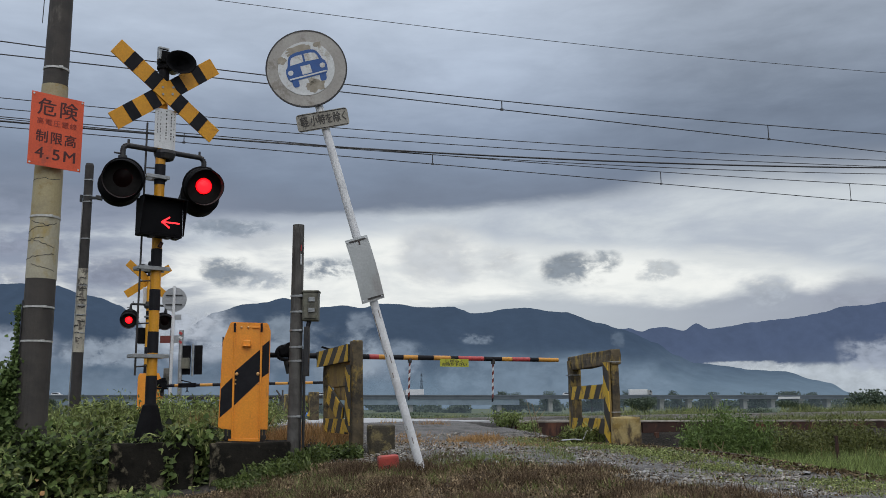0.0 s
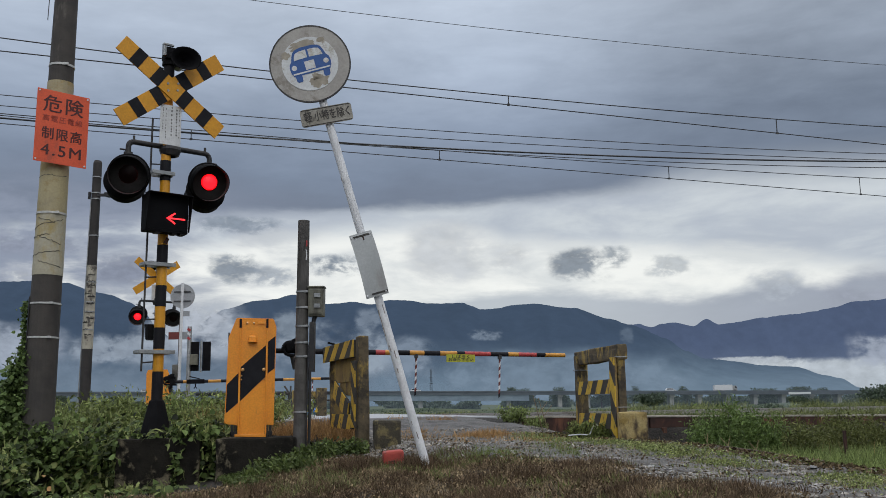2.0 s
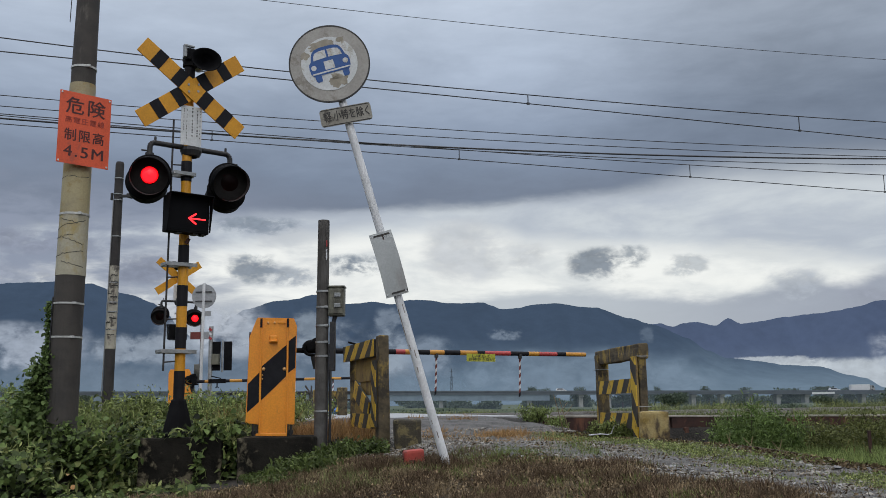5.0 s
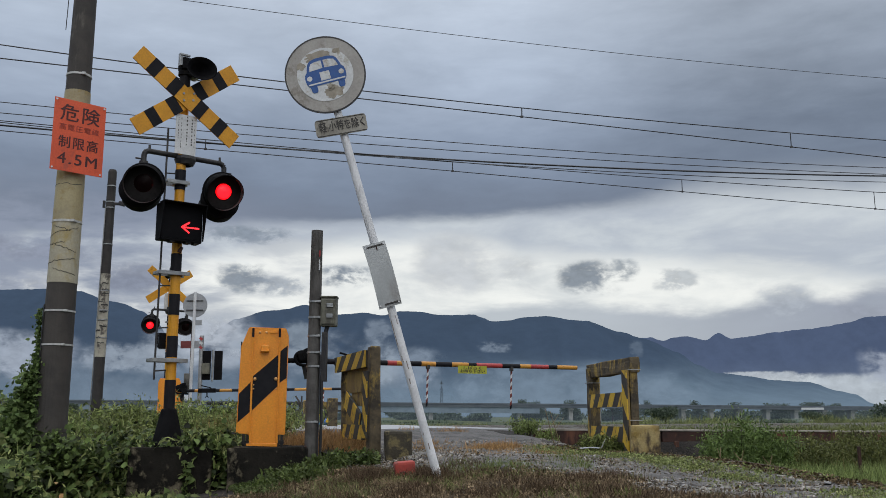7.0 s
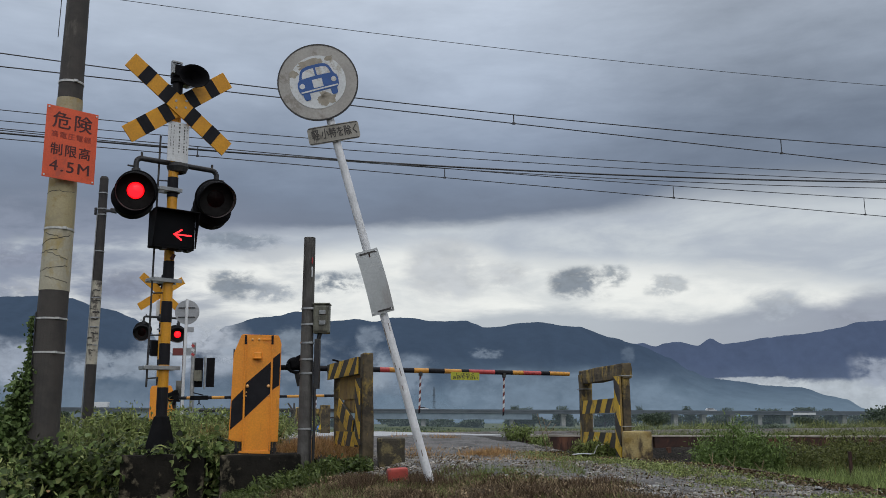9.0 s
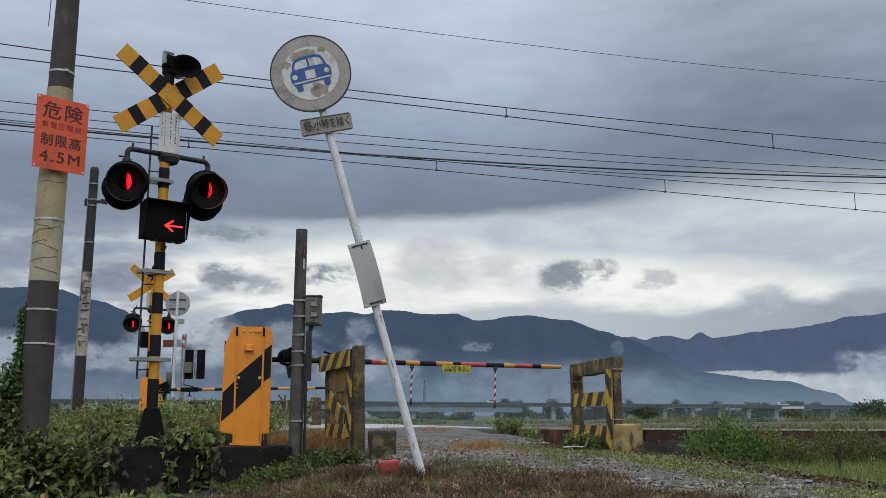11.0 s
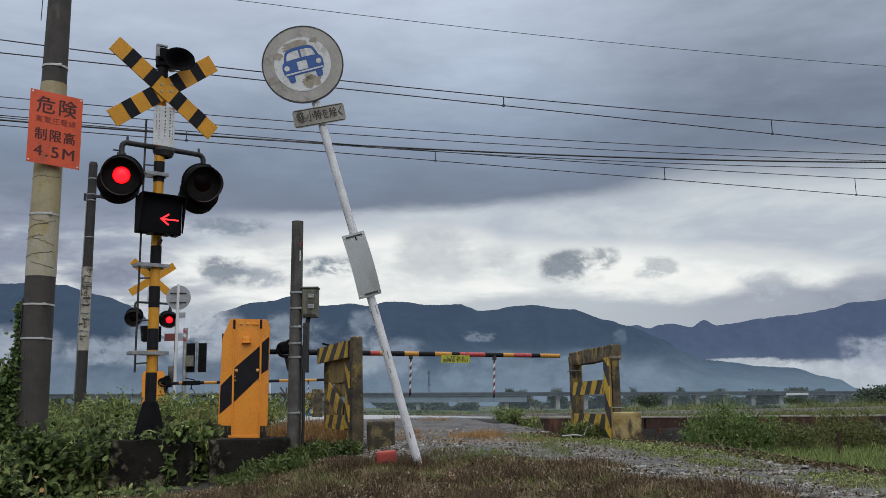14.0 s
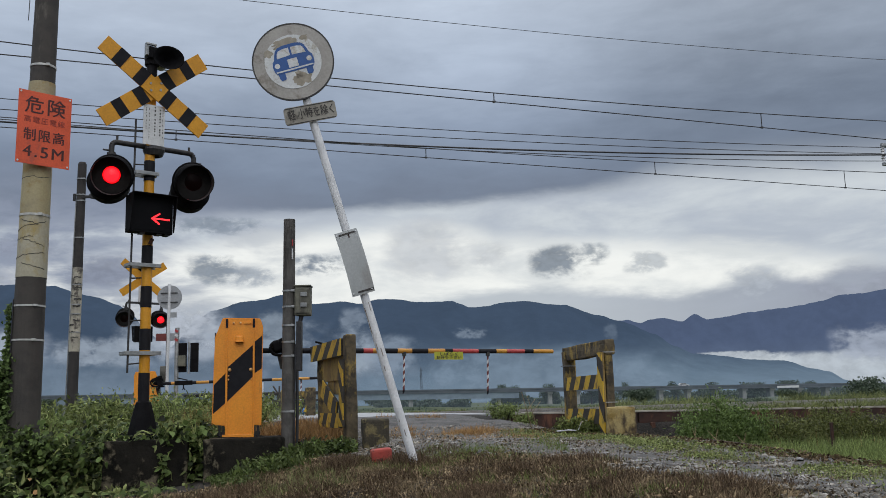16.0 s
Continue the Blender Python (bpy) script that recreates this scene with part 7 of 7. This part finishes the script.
    return np.concatenate(out)


def bank_edge(b):
    """How far the brush reaches towards the lane, along the tracks' way."""
    return 1.85 + 1.10 * (1 - np.clip((b - 4.4) / 1.9, 0, 1) ** 2) + 0.15 * np.sin(b * 4.1)


def build_grass():
    rng = np.random.default_rng(33)
    blades("tall_grass", "pale tall grass between the road and the tracks", clumped(rng, 11000, -9.5, -2.0, 8.8, 13.5, 170, 0.22), 0.36, 0.008, rng, TALL, 0.75)
    spots = np.stack([rng.uniform(-9.0, -1.95, 210), rng.uniform(8.75, 13.0, 210)], 1)
    leaves("weeds", "waist-high leafy weeds between the road and the tracks", tall_weeds(rng, spots, 0.22, 0.36, 120, 0.05), 0.062, rng, WEED, 0.8, "weeds", LANCE, slim=1.5)
    leaves("weeds", "pale tips of the weeds between the road and the tracks", tall_weeds(rng, spots[::2], 0.24, 0.42, 70, 0.05), 0.055, rng, VINE_LIGHT, 0.9, "weeds", LANCE, slim=1.3)
    seed = np.stack([rng.uniform(-2.75, -1.95, 26), rng.uniform(8.9, 10.0, 26)], 1)
    leaves("weeds", "tall seeding weeds behind the barrier drive", tall_weeds(rng, seed, 0.16, 0.50, 110, 0.03), 0.040, rng, VINE_LIGHT, 1.0, "weeds", LANCE, slim=1.2)
    blades("straw", "dry seed stalks behind the barrier drive", clumped(rng, 700, -2.6, -1.9, 9.0, 10.0, 14, 0.09), 0.50, 0.006, rng, STRAW, 0.25)
    blades("straw", "dry reddish straw at the foot of the posts", clumped(rng, 2600, -1.8, -0.95, 8.6, 9.6, 24, 0.10), 0.19, 0.010, rng, STRAW, 0.35)
    # dry tufts on the road
    for cx, cy, k, sp in ((0.55, 9.5, 300, 0.08), (0.42, 9.2, 240, 0.11), (0.35, 9.35, 160, 0.08), (-0.25, 9.6, 80, 0.08), (0.0, 11.2, 90, 0.07), (-0.55, 11.3, 40, 0.06), (0.9, 8.9, 50, 0.14), (-0.25, 9.0, 60, 0.08)):
        blades("straw", "tuft of dry orange straw in a crack of the road", rng.normal(0, sp, (k * 3, 2)) * (1.5, 0.9) + (cx, cy), 0.11, 0.007, rng, STRAW, 1.0)
    blades("straw", "dry straw lying along the road's edge", in_uv(rng, 8000, 2.6, 4.5, 6.9, 8.9, 0.1, 1.2), 0.065, 0.008, rng, STRAW, 1.3)
    # low green along the road
    def strip(n, half, keep, b0=2.0, b1=8.8):
        """Places along the green strip beside the wheel track."""
        b = rng.uniform(b0, b1, n)
        a = 3.72 + (b - 3.5) * 0.065 + 0.10 * np.sin(b * 2.3) + rng.normal(0, half, n)
        x, y = a * U.x + b * V.x, a * U.y + b * V.y
        ok = np.array([noise.noise((p * 2.1, q * 2.1, 8.3)) for p, q in zip(x, y)]) > keep
        return np.stack([x, y], 1)[ok]

    blades("low_grass", "green strip of low grass beside the wheel track", strip(60000, 0.17, -0.15), 0.048, 0.008, rng, STRIPG, 0.9)
    q = strip(16000, 0.16, -0.05)
    leaves("clover", "low clover along the green strip", np.column_stack([q, np.array([ground_z(a, b) for a, b in q]) + rng.uniform(0.015, 0.045, len(q))]), 0.011, rng, STRIPG, 0.6, "weeds", BROAD)
    leaves("leaf_litter", "brown leaf litter beside the ditch", on_ground(in_uv(rng, 26000, 4.2, 5.5, 2.5, 8.8, -0.3, 1.0)) + (0, 0, 0.024), 0.024, rng, TWIG, 0.5, "leaf litter")
    blades("low_grass", "low green grass along the gravel edge", in_uv(rng, 12000, 3.55, 4.95, 2.0, 8.2, 0.1, 0.9), 0.055, 0.009, rng, MOSSG, 0.6)
    blades("low_grass", "thin green grass in the gravel", in_uv(rng, 9000, 2.1, 4.6, 2.0, 8.0, 0.18, 1.1), 0.045, 0.008, rng, MOSSG, 0.6)
    leaves("clover", "small green weeds along the road's edge", (lambda q: np.column_stack([q, np.array([ground_z(a, b) for a, b in q]) + rng.uniform(0.015, 0.045, len(q))]))(in_uv(rng, 7000, 3.8, 5.0, 2.0, 8.2, 0.2, 0.9)), 0.020, rng, MOSSG, 0.5, "weeds")
    # green slope below the posts
    blades("low_grass", "bright green grass on the bank below the posts", in_uv(rng, 20000, 0.75, 1.5, 5.9, 8.3, -0.1, 0.8), 0.055, 0.008, rng, DITCH, 0.7)
    leaves("clover", "small green weeds on the bank below the posts", (lambda q: np.column_stack([q, np.array([ground_z(a, b) for a, b in q]) + rng.uniform(0.02, 0.06, len(q))]))(in_uv(rng, 9000, 0.7, 1.3, 6.3, 8.2, 0.0, 0.8)), 0.020, rng, DITCH, 0.5, "weeds")
    q = clumped(rng, 2400, -1.15, -0.74, 7.75, 8.1, 10, 0.08)
    leaves("weeds", "broad dark green weeds below the guard frame", np.column_stack([q, np.array([ground_z(a, b) for a, b in q]) + rng.uniform(0.0, 0.15, len(q)) * rng.uniform(0.3, 1, len(q))]), 0.034, rng, KUDZU, 0.7, "weeds")
    q = np.concatenate([clumped(rng, 3200, -1.55, -1.0, 6.9, 7.8, 16, 0.09), clumped(rng, 900, -0.86, -0.70, 7.75, 8.0, 4, 0.05)])
    leaves("weeds", "rank green weeds spreading down the bank below the guard frame", np.column_stack([q, np.array([ground_z(a, b) for a, b in q]) + rng.uniform(0.0, 0.15, len(q)) * rng.uniform(0.3, 1, len(q))]), 0.046, rng, DITCH, 0.8, "weeds", LANCE, slim=1.7)
    # dead brush in front: fine tufts on a low bank, with chips and straw lying between
    def bank(n, b0=2.3, b1=7.2, spread=0.0, clumps=0):
        """Places on the brush-covered bank; its edge swings out towards the near side."""
        m = clumps or n
        b = rng.uniform(b0, b1, m)
        a = -0.4 + (bank_edge(b) + 0.4) * rng.uniform(0, 1, m)
        if clumps:
            k = rng.integers(0, clumps, n)
            a, b = a[k] + rng.normal(0, spread, n), b[k] + rng.normal(0, spread, n)
        return np.stack([a * U.x + b * V.x, a * U.y + b * V.y], 1)

    blades("dead_brush", "fine tufts of dead brown brush on the bank", bank(80000, 2.6, 6.9, 0.050, 330), 0.090, 0.0038, rng, REDTWIG, 0.75)
    blades("dead_brush", "matted dead stems lying on the bank", bank(24000), 0.07, 0.0040, rng, TWIG, 1.5)
    leaves("leaf_litter", "brown leaf litter on the bank", on_ground(bank(22000)) + (0, 0, 0.02), 0.017, rng, TWIG, 0.5, "leaf litter")
    leaves("leaf_litter", "brown leaf litter over the lane's edge", on_ground(in_uv(rng, 15000, 1.6, 5.2, 2.0, 8.8, -0.15, 1.0)) + (0, 0, 0.022), 0.017, rng, TWIG, 0.5, "leaf litter")
    leaves("leaf_litter", "pale wood chips and dry leaves among the brush", on_ground(bank(9000)) + (0, 0, 0.03), 0.017, rng, PALETWIG, 1.0, "leaf litter")
    blades("straw", "pale broken straw among the dead brush", bank(27000), 0.080, 0.0042, rng, PALETWIG, 1.45)
    blades("straw", "pale straw in tufts among the dead brush", bank(15000, 2.6, 6.9, 0.05, 170), 0.085, 0.003, rng, PALETWIG, 0.7)
    blades("dead_brush", "tufts of dead grass round the sign's foot", clumped(rng, 5200, -0.75, 0.25, 6.05, 6.8, 40, 0.08), 0.085, 0.0035, rng, TWIG, 0.7)
    blades("dead_brush", "upright reddish brush before the red marker", clumped(rng, 2600, -0.66, -0.50, 6.0, 6.2, 7, 0.05), 0.13, 0.0035, rng, REDTWIG, 0.5)
    blades("dead_brush", "upright reddish brush between the red marker and the sign", clumped(rng, 2400, -0.22, -0.06, 5.95, 6.25, 7, 0.05), 0.13, 0.0035, rng, REDTWIG, 0.5)
    blades("low_grass", "yellow-green grass beside the red marker", clumped(rng, 2600, -1.15, -0.5, 5.4, 6.7, 30, 0.08), 0.085, 0.004, rng, TALL, 0.7)
    blades("low_grass", "yellow-green tufts along the brush's edge", clumped(rng, 2600, 0.0, 1.1, 6.2, 7.2, 26, 0.06), 0.075, 0.004, rng, MOSSG, 0.7)
    blades("low_grass", "green tufts among the dead brush", bank(5200, 3.2, 6.9, 0.045, 64), 0.075, 0.0045, rng, MOSSG, 0.5)
    blades("low_grass", "grey-green tufts round the sign's foot", clumped(rng, 2200, -0.7, 0.2, 5.9, 6.9, 26, 0.07), 0.085, 0.004, rng, MOSSG, 0.7)
    blades("dead_brush", "broken twigs and dry stems strewn over the lane", in_uv(rng, 7000, 1.9, 5.0, 2.0, 8.4, -0.1, 1.0), 0.07, 0.003, rng, PALETWIG, 1.5, 0.02)
    blades("dead_brush", "dark matted debris over the lane", in_uv(rng, 16000, 1.9, 5.1, 2.0, 7.6, 0.0, 1.2), 0.040, 0.005, rng, TWIG, 1.4, 0.014)
    # rank grass on the shoulders of the tracks
    far_edge = in_uv(rng, 17000, 11.0, 32, 17.8, 19.3, -0.1, 0.45)
    blades("field_grass", "fuzzy yellow-green grass on the far shoulder of the tracks", far_edge, 0.27, 0.010, rng, TALL, 0.9)
    blades("field_grass", "low yellow-green grass on the far shoulder of the tracks", in_uv(rng, 12000, -9, 11, 17.9, 19.3, -0.2, 0.45), 0.10, 0.010, rng, TALL, 0.6)
    blades("bank_grass", "short pale grass behind the retaining wall's cap", in_uv(rng, 16000, 6.0, 20, 10.95, 11.5, -0.35, 0.8), 0.15, 0.007, rng, TALL, 1.0)
    # ditch and bank on the other side
    blades("bank_grass", "rank green grass in the ditch", in_uv(rng, 44000, 5.6, 13.5, 7.2, 10.3, -0.35, 0.5), 0.25, 0.009, rng, DITCH, 0.6)
    blades("bank_grass", "bright green grass at the ditch's near edge", in_uv(rng, 46000, 5.4, 9.6, 4.4, 8.2, -0.35, 0.6), 0.22, 0.008, rng, FRESH, 0.7)
    blades("bank_grass", "brown seed grass in the ditch", in_uv(rng, 1200, 6.6, 13, 6.5, 10.4, 0.1, 0.6), 0.30, 0.004, rng, STRAW, 0.3)
    blades("field_grass", "clumps of pale tall grass beyond the rails", clumped(rng, 9000, 5.0, 26.0, 23.5, 32.0, 80, 0.4), 0.40, 0.009, rng, TALL, 0.45)
    blades("field_grass", "tall pale grass beyond the tracks", in_uv(rng, 34000, -16, 34, 20.5, 28, -0.1, 0.25), 0.36, 0.011, rng, TALL, 0.45)
    blades("field_grass", "field grass stretching beyond the tracks", in_uv(rng, 38000, -45, 75, 28, 70, -0.2, 0.08), 0.40, 0.03, rng, TALL, 0.45)


def build_scrub():
    """Low scrub and weeds over the fields between the tracks and the viaduct."""
    rng = np.random.default_rng(91)
    n = 26000
    y = 45 + 250 * rng.uniform(0, 1, n) ** 1.4
    x = rng.uniform(-0.55, 0.62, n) * (y + 5)
    lump = np.array([noise.noise((a * 0.05, b * 0.02, 2.2)) + 0.5 * noise.noise((a * 0.2, b * 0.08, 5.2)) for a, b in zip(x, y)])
    ok = lump > 0.02
    x, y, lump = x[ok], y[ok], lump[ok]
    k = len(x)
    z = np.array([ground_z(a, b) for a, b in zip(x, y)]) + rng.uniform(0, 1, k) * (0.25 + 1.3 * lump) * (0.5 + y / 220)
    s = rng.uniform(0.10, 0.26, k) * (0.6 + y / 160)
    ob = strew("scrub", LEAF, np.stack([x, y, z], 1), np.stack([s, s, s], 1), turns(k, rng, 0.9), CANOPY_FAR)
    tagged(ob, "low dark green scrub scattered over the fields", "scrub", kind="stuff")


def build_shrub(x, y, z, wd, h, n, seed, label, size=0.06, material=None):
    """A bush: thin stems and many small leaves in uneven clumps."""
    rng = np.random.default_rng(seed)
    sh = thing("shrub", Matrix.Translation((x, y, z)), label, "shrub", "shrubs")
    bm = B()
    tips = []
    for k in range(16):
        an, out_, up = rng.uniform(0, math.tau), rng.uniform(0.15, 0.5) * wd, h * rng.uniform(0.5, 1.0)
        a, b = Vector((0.12 * wd * math.cos(an), 0.12 * wd * math.sin(an), -0.05)), Vector((out_ * math.cos(an), out_ * math.sin(an), up * (1.05 - 0.5 * (out_ / wd) ** 2)))
        m = a.lerp(b, 0.5) + Vector((0, 0, h * 0.08))
        rod(bm, a, m, 0.008, 0.006, 5), rod(bm, m, b, 0.006, 0.003, 5)
        tips += [m, b, m.lerp(b, 0.5)]
    tagged(part("stems", bm, TREE_BARK, sh), kind="stuff")
    tips = np.array(tips)
    p = tips[rng.integers(0, len(tips), n)] + rng.normal(0, 1, (n, 3)) * (wd * 0.075, wd * 0.075, h * 0.10)
    p[:, 2] = np.maximum(p[:, 2], 0.0)
    s = size * rng.uniform(0.5, 1.25, n)
    strew("leaves", LANCE, p, np.stack([s * 1.5, s * 1.7, s], 1), turns(n, rng, 0.8), material or BUSH, sh)
    return sh


def build_shrubs():
    green, olive = "bushy green shrub growing from the ditch", "low olive shrub by the retaining wall"
    for a, b, wd, h, n, lab in ((7.20, 9.55, 0.95, 1.00, 11000, green), (7.80, 9.65, 0.85, 0.88, 9000, green), (6.95, 9.3, 0.55, 0.72, 4200, green), (8.40, 9.6, 1.0, 0.78, 7500, olive), (9.0, 9.75, 1.3, 0.76, 8000, olive), (9.7, 10.0, 1.2, 0.80, 8000, olive),
                                (10.4, 9.85, 1.4, 0.76, 8000, olive), (11.1, 10.1, 1.3, 0.80, 8000, olive), (11.9, 9.9, 1.5, 0.78, 8000, olive), (12.7, 10.1, 1.5, 0.80, 8000, olive), (13.6, 10.0, 1.5, 0.78, 8000, olive), (14.6, 10.0, 1.5, 0.80, 8000, olive)):
        p = uv(a, b)
        build_shrub(p.x, p.y, ground_z(p.x, p.y), wd, h, n, int(a * 10), lab, 0.040, OLIVE if "olive" in lab else BUSH)
    for a, b, wd, h, n in ((8.75, 8.6, 0.45, 0.52, 1800), (9.25, 8.9, 0.5, 0.55, 1800), (8.5, 8.2, 0.35, 0.40, 900), (10.3, 9.0, 0.6, 0.6, 1600)):
        p = uv(a, b)
        build_shrub(p.x, p.y, ground_z(p.x, p.y), wd, h, n, int(a * 10), "yellowing shrub in the ditch grass", 0.038, VINE_LIGHT)
    for x, y, wd, h, n in ((-3.2, 9.3, 0.6, 0.38, 1500), (-4.3, 9.6, 0.7, 0.40, 1500), (-2.9, 10.2, 0.6, 0.50, 1500), (-5.3, 10.5, 0.7, 0.45, 1500)):
        build_shrub(x, y, ground_z(x, y), wd, h, n, int(x * -100), "tall leafy weeds behind the signal", 0.038, FRESH)
    for x, y, wd, h, n, lab in ((0.92, 11.4, 0.42, 0.20, 1500, "leafy weeds at the corner of the crossing"), (1.18, 11.3, 0.34, 0.22, 1100, "leafy weeds at the corner of the crossing"), (1.45, 9.15, 0.36, 0.17, 1100, "leafy weeds at the foot of the guard frame"), (1.66, 8.95, 0.35, 0.2, 1200, "leafy weeds at the foot of the guard frame")):
        build_shrub(x, y, ground_z(x, y), wd, h, n, int(x * 100), lab, 0.028, FRESH if "crossing" in lab else WEED)


def build_litter():
    """Stones, a few broken twigs and a white scrap on the ground."""
    rng = np.random.default_rng(51)
    st = (np.array([(-.5, -.4, 0), (.5, -.45, 0), (.42, .5, 0), (-.45, .42, 0), (-.3, -.25, .5), (.32, -.2, .42), (.2, .3, .55), (-.28, .25, .45)]), np.array([(0, 1, 5, 4), (1, 2, 6, 5), (2, 3, 7, 6), (3, 0, 4, 7), (4, 5, 6, 7)]))
    grey = mat("loose_stone", (0.27, 0.255, 0.225), (0.034, 0.031, 0.027), 12, 0.9, bump=0.3, island=0.9)
    q = np.concatenate([in_uv(rng, 50000, 1.9, 5.0, 2.0, 9.4, -0.25, 1.3), in_uv(rng, 5000, 0.0, 2.0, 2.6, 7.5, -0.1, 1.0)])
    q = q[(q @ np.array([U.x, U.y])) > bank_edge(q @ np.array([V.x, V.y])) - 0.12]
    p = on_ground(q) + (0, 0, 0.016)
    s = np.minimum(rng.exponential(0.006, len(p)) + 0.005, 0.030)
    ob = strew("gravel", st, p, np.stack([s * rng.uniform(0.8, 1.6, len(p)), s, s * rng.uniform(0.4, 0.9, len(p))], 1), turns(len(p), rng, 0.25), grey)
    tagged(ob, "loose grey gravel strewn over the lane", "gravel", kind="stuff")
    q = np.concatenate([in_uv(rng, 900, 2.9, 3.5, 3.2, 5.6, -0.3, 1.0), in_uv(rng, 500, 2.4, 3.3, 5.6, 7.6, -0.2, 1.0), in_uv(rng, 500, 4.1, 4.7, 3.6, 6.8, -0.2, 1.0)])
    p = on_ground(q) + (0, 0, 0.012)
    s = np.minimum(rng.exponential(0.012, len(p)) + 0.014, 0.05)
    ob = strew("broken_stone", st, p, np.stack([s * rng.uniform(0.8, 1.6, len(p)), s, s * rng.uniform(0.25, 0.5, len(p))], 1), turns(len(p), rng, 0.25), mat("wet_grey_stone", (0.23, 0.23, 0.225), (0.05, 0.05, 0.052), 9, 0.6, bump=0.4, island=1.0))
    tagged(ob, "flat broken grey stones on the lane", "gravel", kind="stuff")
    bm = B()
    pts = [Vector((1.30, 8.92, 0.05)), Vector((1.42, 8.90, 0.06)), Vector((1.52, 8.93, 0.05)), Vector((1.56, 8.92, 0.14)), Vector((1.62, 8.92, 0.15))]
    for p, q in zip(pts, pts[1:]):
        rod(bm, p, q, 0.006, None, 6)
    tagged(part("rope_scrap", bm, WHITEPOLE), "scrap of white rope lying by the guard frame", "scrap")
    for k, (x, y, ln) in enumerate(((1.15, 9.9, 0.42), (1.22, 10.0, 0.38))):
        bm = B()
        z = ground_z(x, y)
        rod(bm, (x, y, z), (x - 0.10, y + 0.03, z + ln), 0.006, 0.003, 5)
        rod(bm, (x - 0.04, y, z + ln * 0.5), (x + 0.05, y, z + ln * 0.8), 0.004, 0.002, 5)
        tagged(part("dead_stalk", bm, PALETWIG), "bare pale dead stalk", "stalk", "dead stalks")
    bm = B()
    bmesh.ops.create_icosphere(bm, subdivisions=3, radius=1.0, matrix=Matrix.Translation((0, 0, 0.06)) @ Matrix.Diagonal((0.11, 0.09, 0.065, 1)))
    ragged(bm, 0.035, 14.0, 6)
    ob = part("tarpaulin", bm, mat("bright_blue_tarpaulin", (0.03, 0.16, 0.46), (0.02, 0.11, 0.34), 9, 0.5, bump=0.3))
    ob.location = (-2.64, 18.6, ground_z(-2.64, 18.6))
    tagged(ob, "small crumpled blue tarpaulin beyond the crossing", "tarpaulin")
    bm = B()
    box(bm, (0, 0, 0.155), (0.028, 0.028, 0.42), bevel=0.004)
    ob = part("marker_post", bm, RUST)
    ob.location = (4.0, 8.64, ground_z(4.0, 8.64))
    tagged(ob, "small rusty brown marker post in the ditch grass", "post")
    bm = B()
    pts = []
    for k in range(7):
        p = uv(4.56 + 0.02 * math.sin(k * 1.9), 4.75 + k * 0.34)
        pts.append(Vector((p.x, p.y, ground_z(p.x, p.y) + 0.03)))
    for p, q in zip(pts, pts[1:]):
        rod(bm, p, q, 0.012, None, 7)
    tagged(part("fallen_pole", bm, TREE_BARK), "thin dark pole lying along the ditch's edge", "pole")
    for a, b, turn in ((4.62, 5.85, 0.4), (4.66, 5.55, -0.5), (4.60, 6.15, 1.2)):
        bm = B()
        p = uv(a, b)
        z = ground_z(p.x, p.y)
        d = Vector((math.cos(turn), 0.3, 0))
        root = Vector((p.x, p.y, z + 0.01))
        fork = root - d * 0.05 + Vector((0, 0, 0.05))
        rod(bm, root, fork, 0.005, 0.004, 5), rod(bm, fork, fork - d * 0.07 + Vector((0, 0, 0.07)), 0.004, 0.002, 5), rod(bm, fork, fork + d * 0.03 + Vector((0, 0, 0.08)), 0.0035, 0.002, 5)
        tagged(part("dead_branch", bm, PALETWIG), "small pale forked dead branch at the ditch's edge", "branch", "dead branches")


build_vines()
build_scrub()
build_grass()
build_shrubs()
build_litter()


# ---------------------------------------------------------------- what moves
def motions():
    beat = 1.215
    for lens, first in LENSES:
        # lit face to the front at 0 degrees, dark face at 176
        flips = []
        k = -1
        while 0.095 + beat * k < 16.2:
            flips.append((0.095 + beat * k, 0 if first else 176))
            flips.append((0.69 + beat * k, 176 if first else 0))
            k += 1
        base = lens.location.copy()
        at = lambda deg: pose(base.x, base.y, base.z, 0, 0, deg)
        rows, now = [], None
        for t, to in flips:
            if t <= 0:
                now = to
                continue
            if not rows:
                rows.append((0.0, at(now)))
            f = max(1, math.floor(t * 30) - 1)
            if (f + 2) / 30 >= 16.0:
                break
            for j, d in enumerate((now, 88, to)):
                rows.append(((f + j) / 30, at(d)))
            now = to
        rows.append((16.0, at(now)))
        walk(lens, rows)
    for ob, x0, speed, lane, deck_z in TRAFFIC:
        walk(ob, [(t, pose(x0 + speed * t, 380 + lane, deck_z(x0 + speed * t), 0, 0, 0 if speed > 0 else 180)) for t in (0.0, 4.0, 8.0, 12.0, 16.0)])
    for ob, deg in DRIFTS:
        walk(ob, [(0.0, pose(0, 0, 0, 0, 0, -deg / 2)), (8.0, pose(0, 0, 0)), (16.0, pose(0, 0, 0, 0, 0, deg / 2))])


motions()
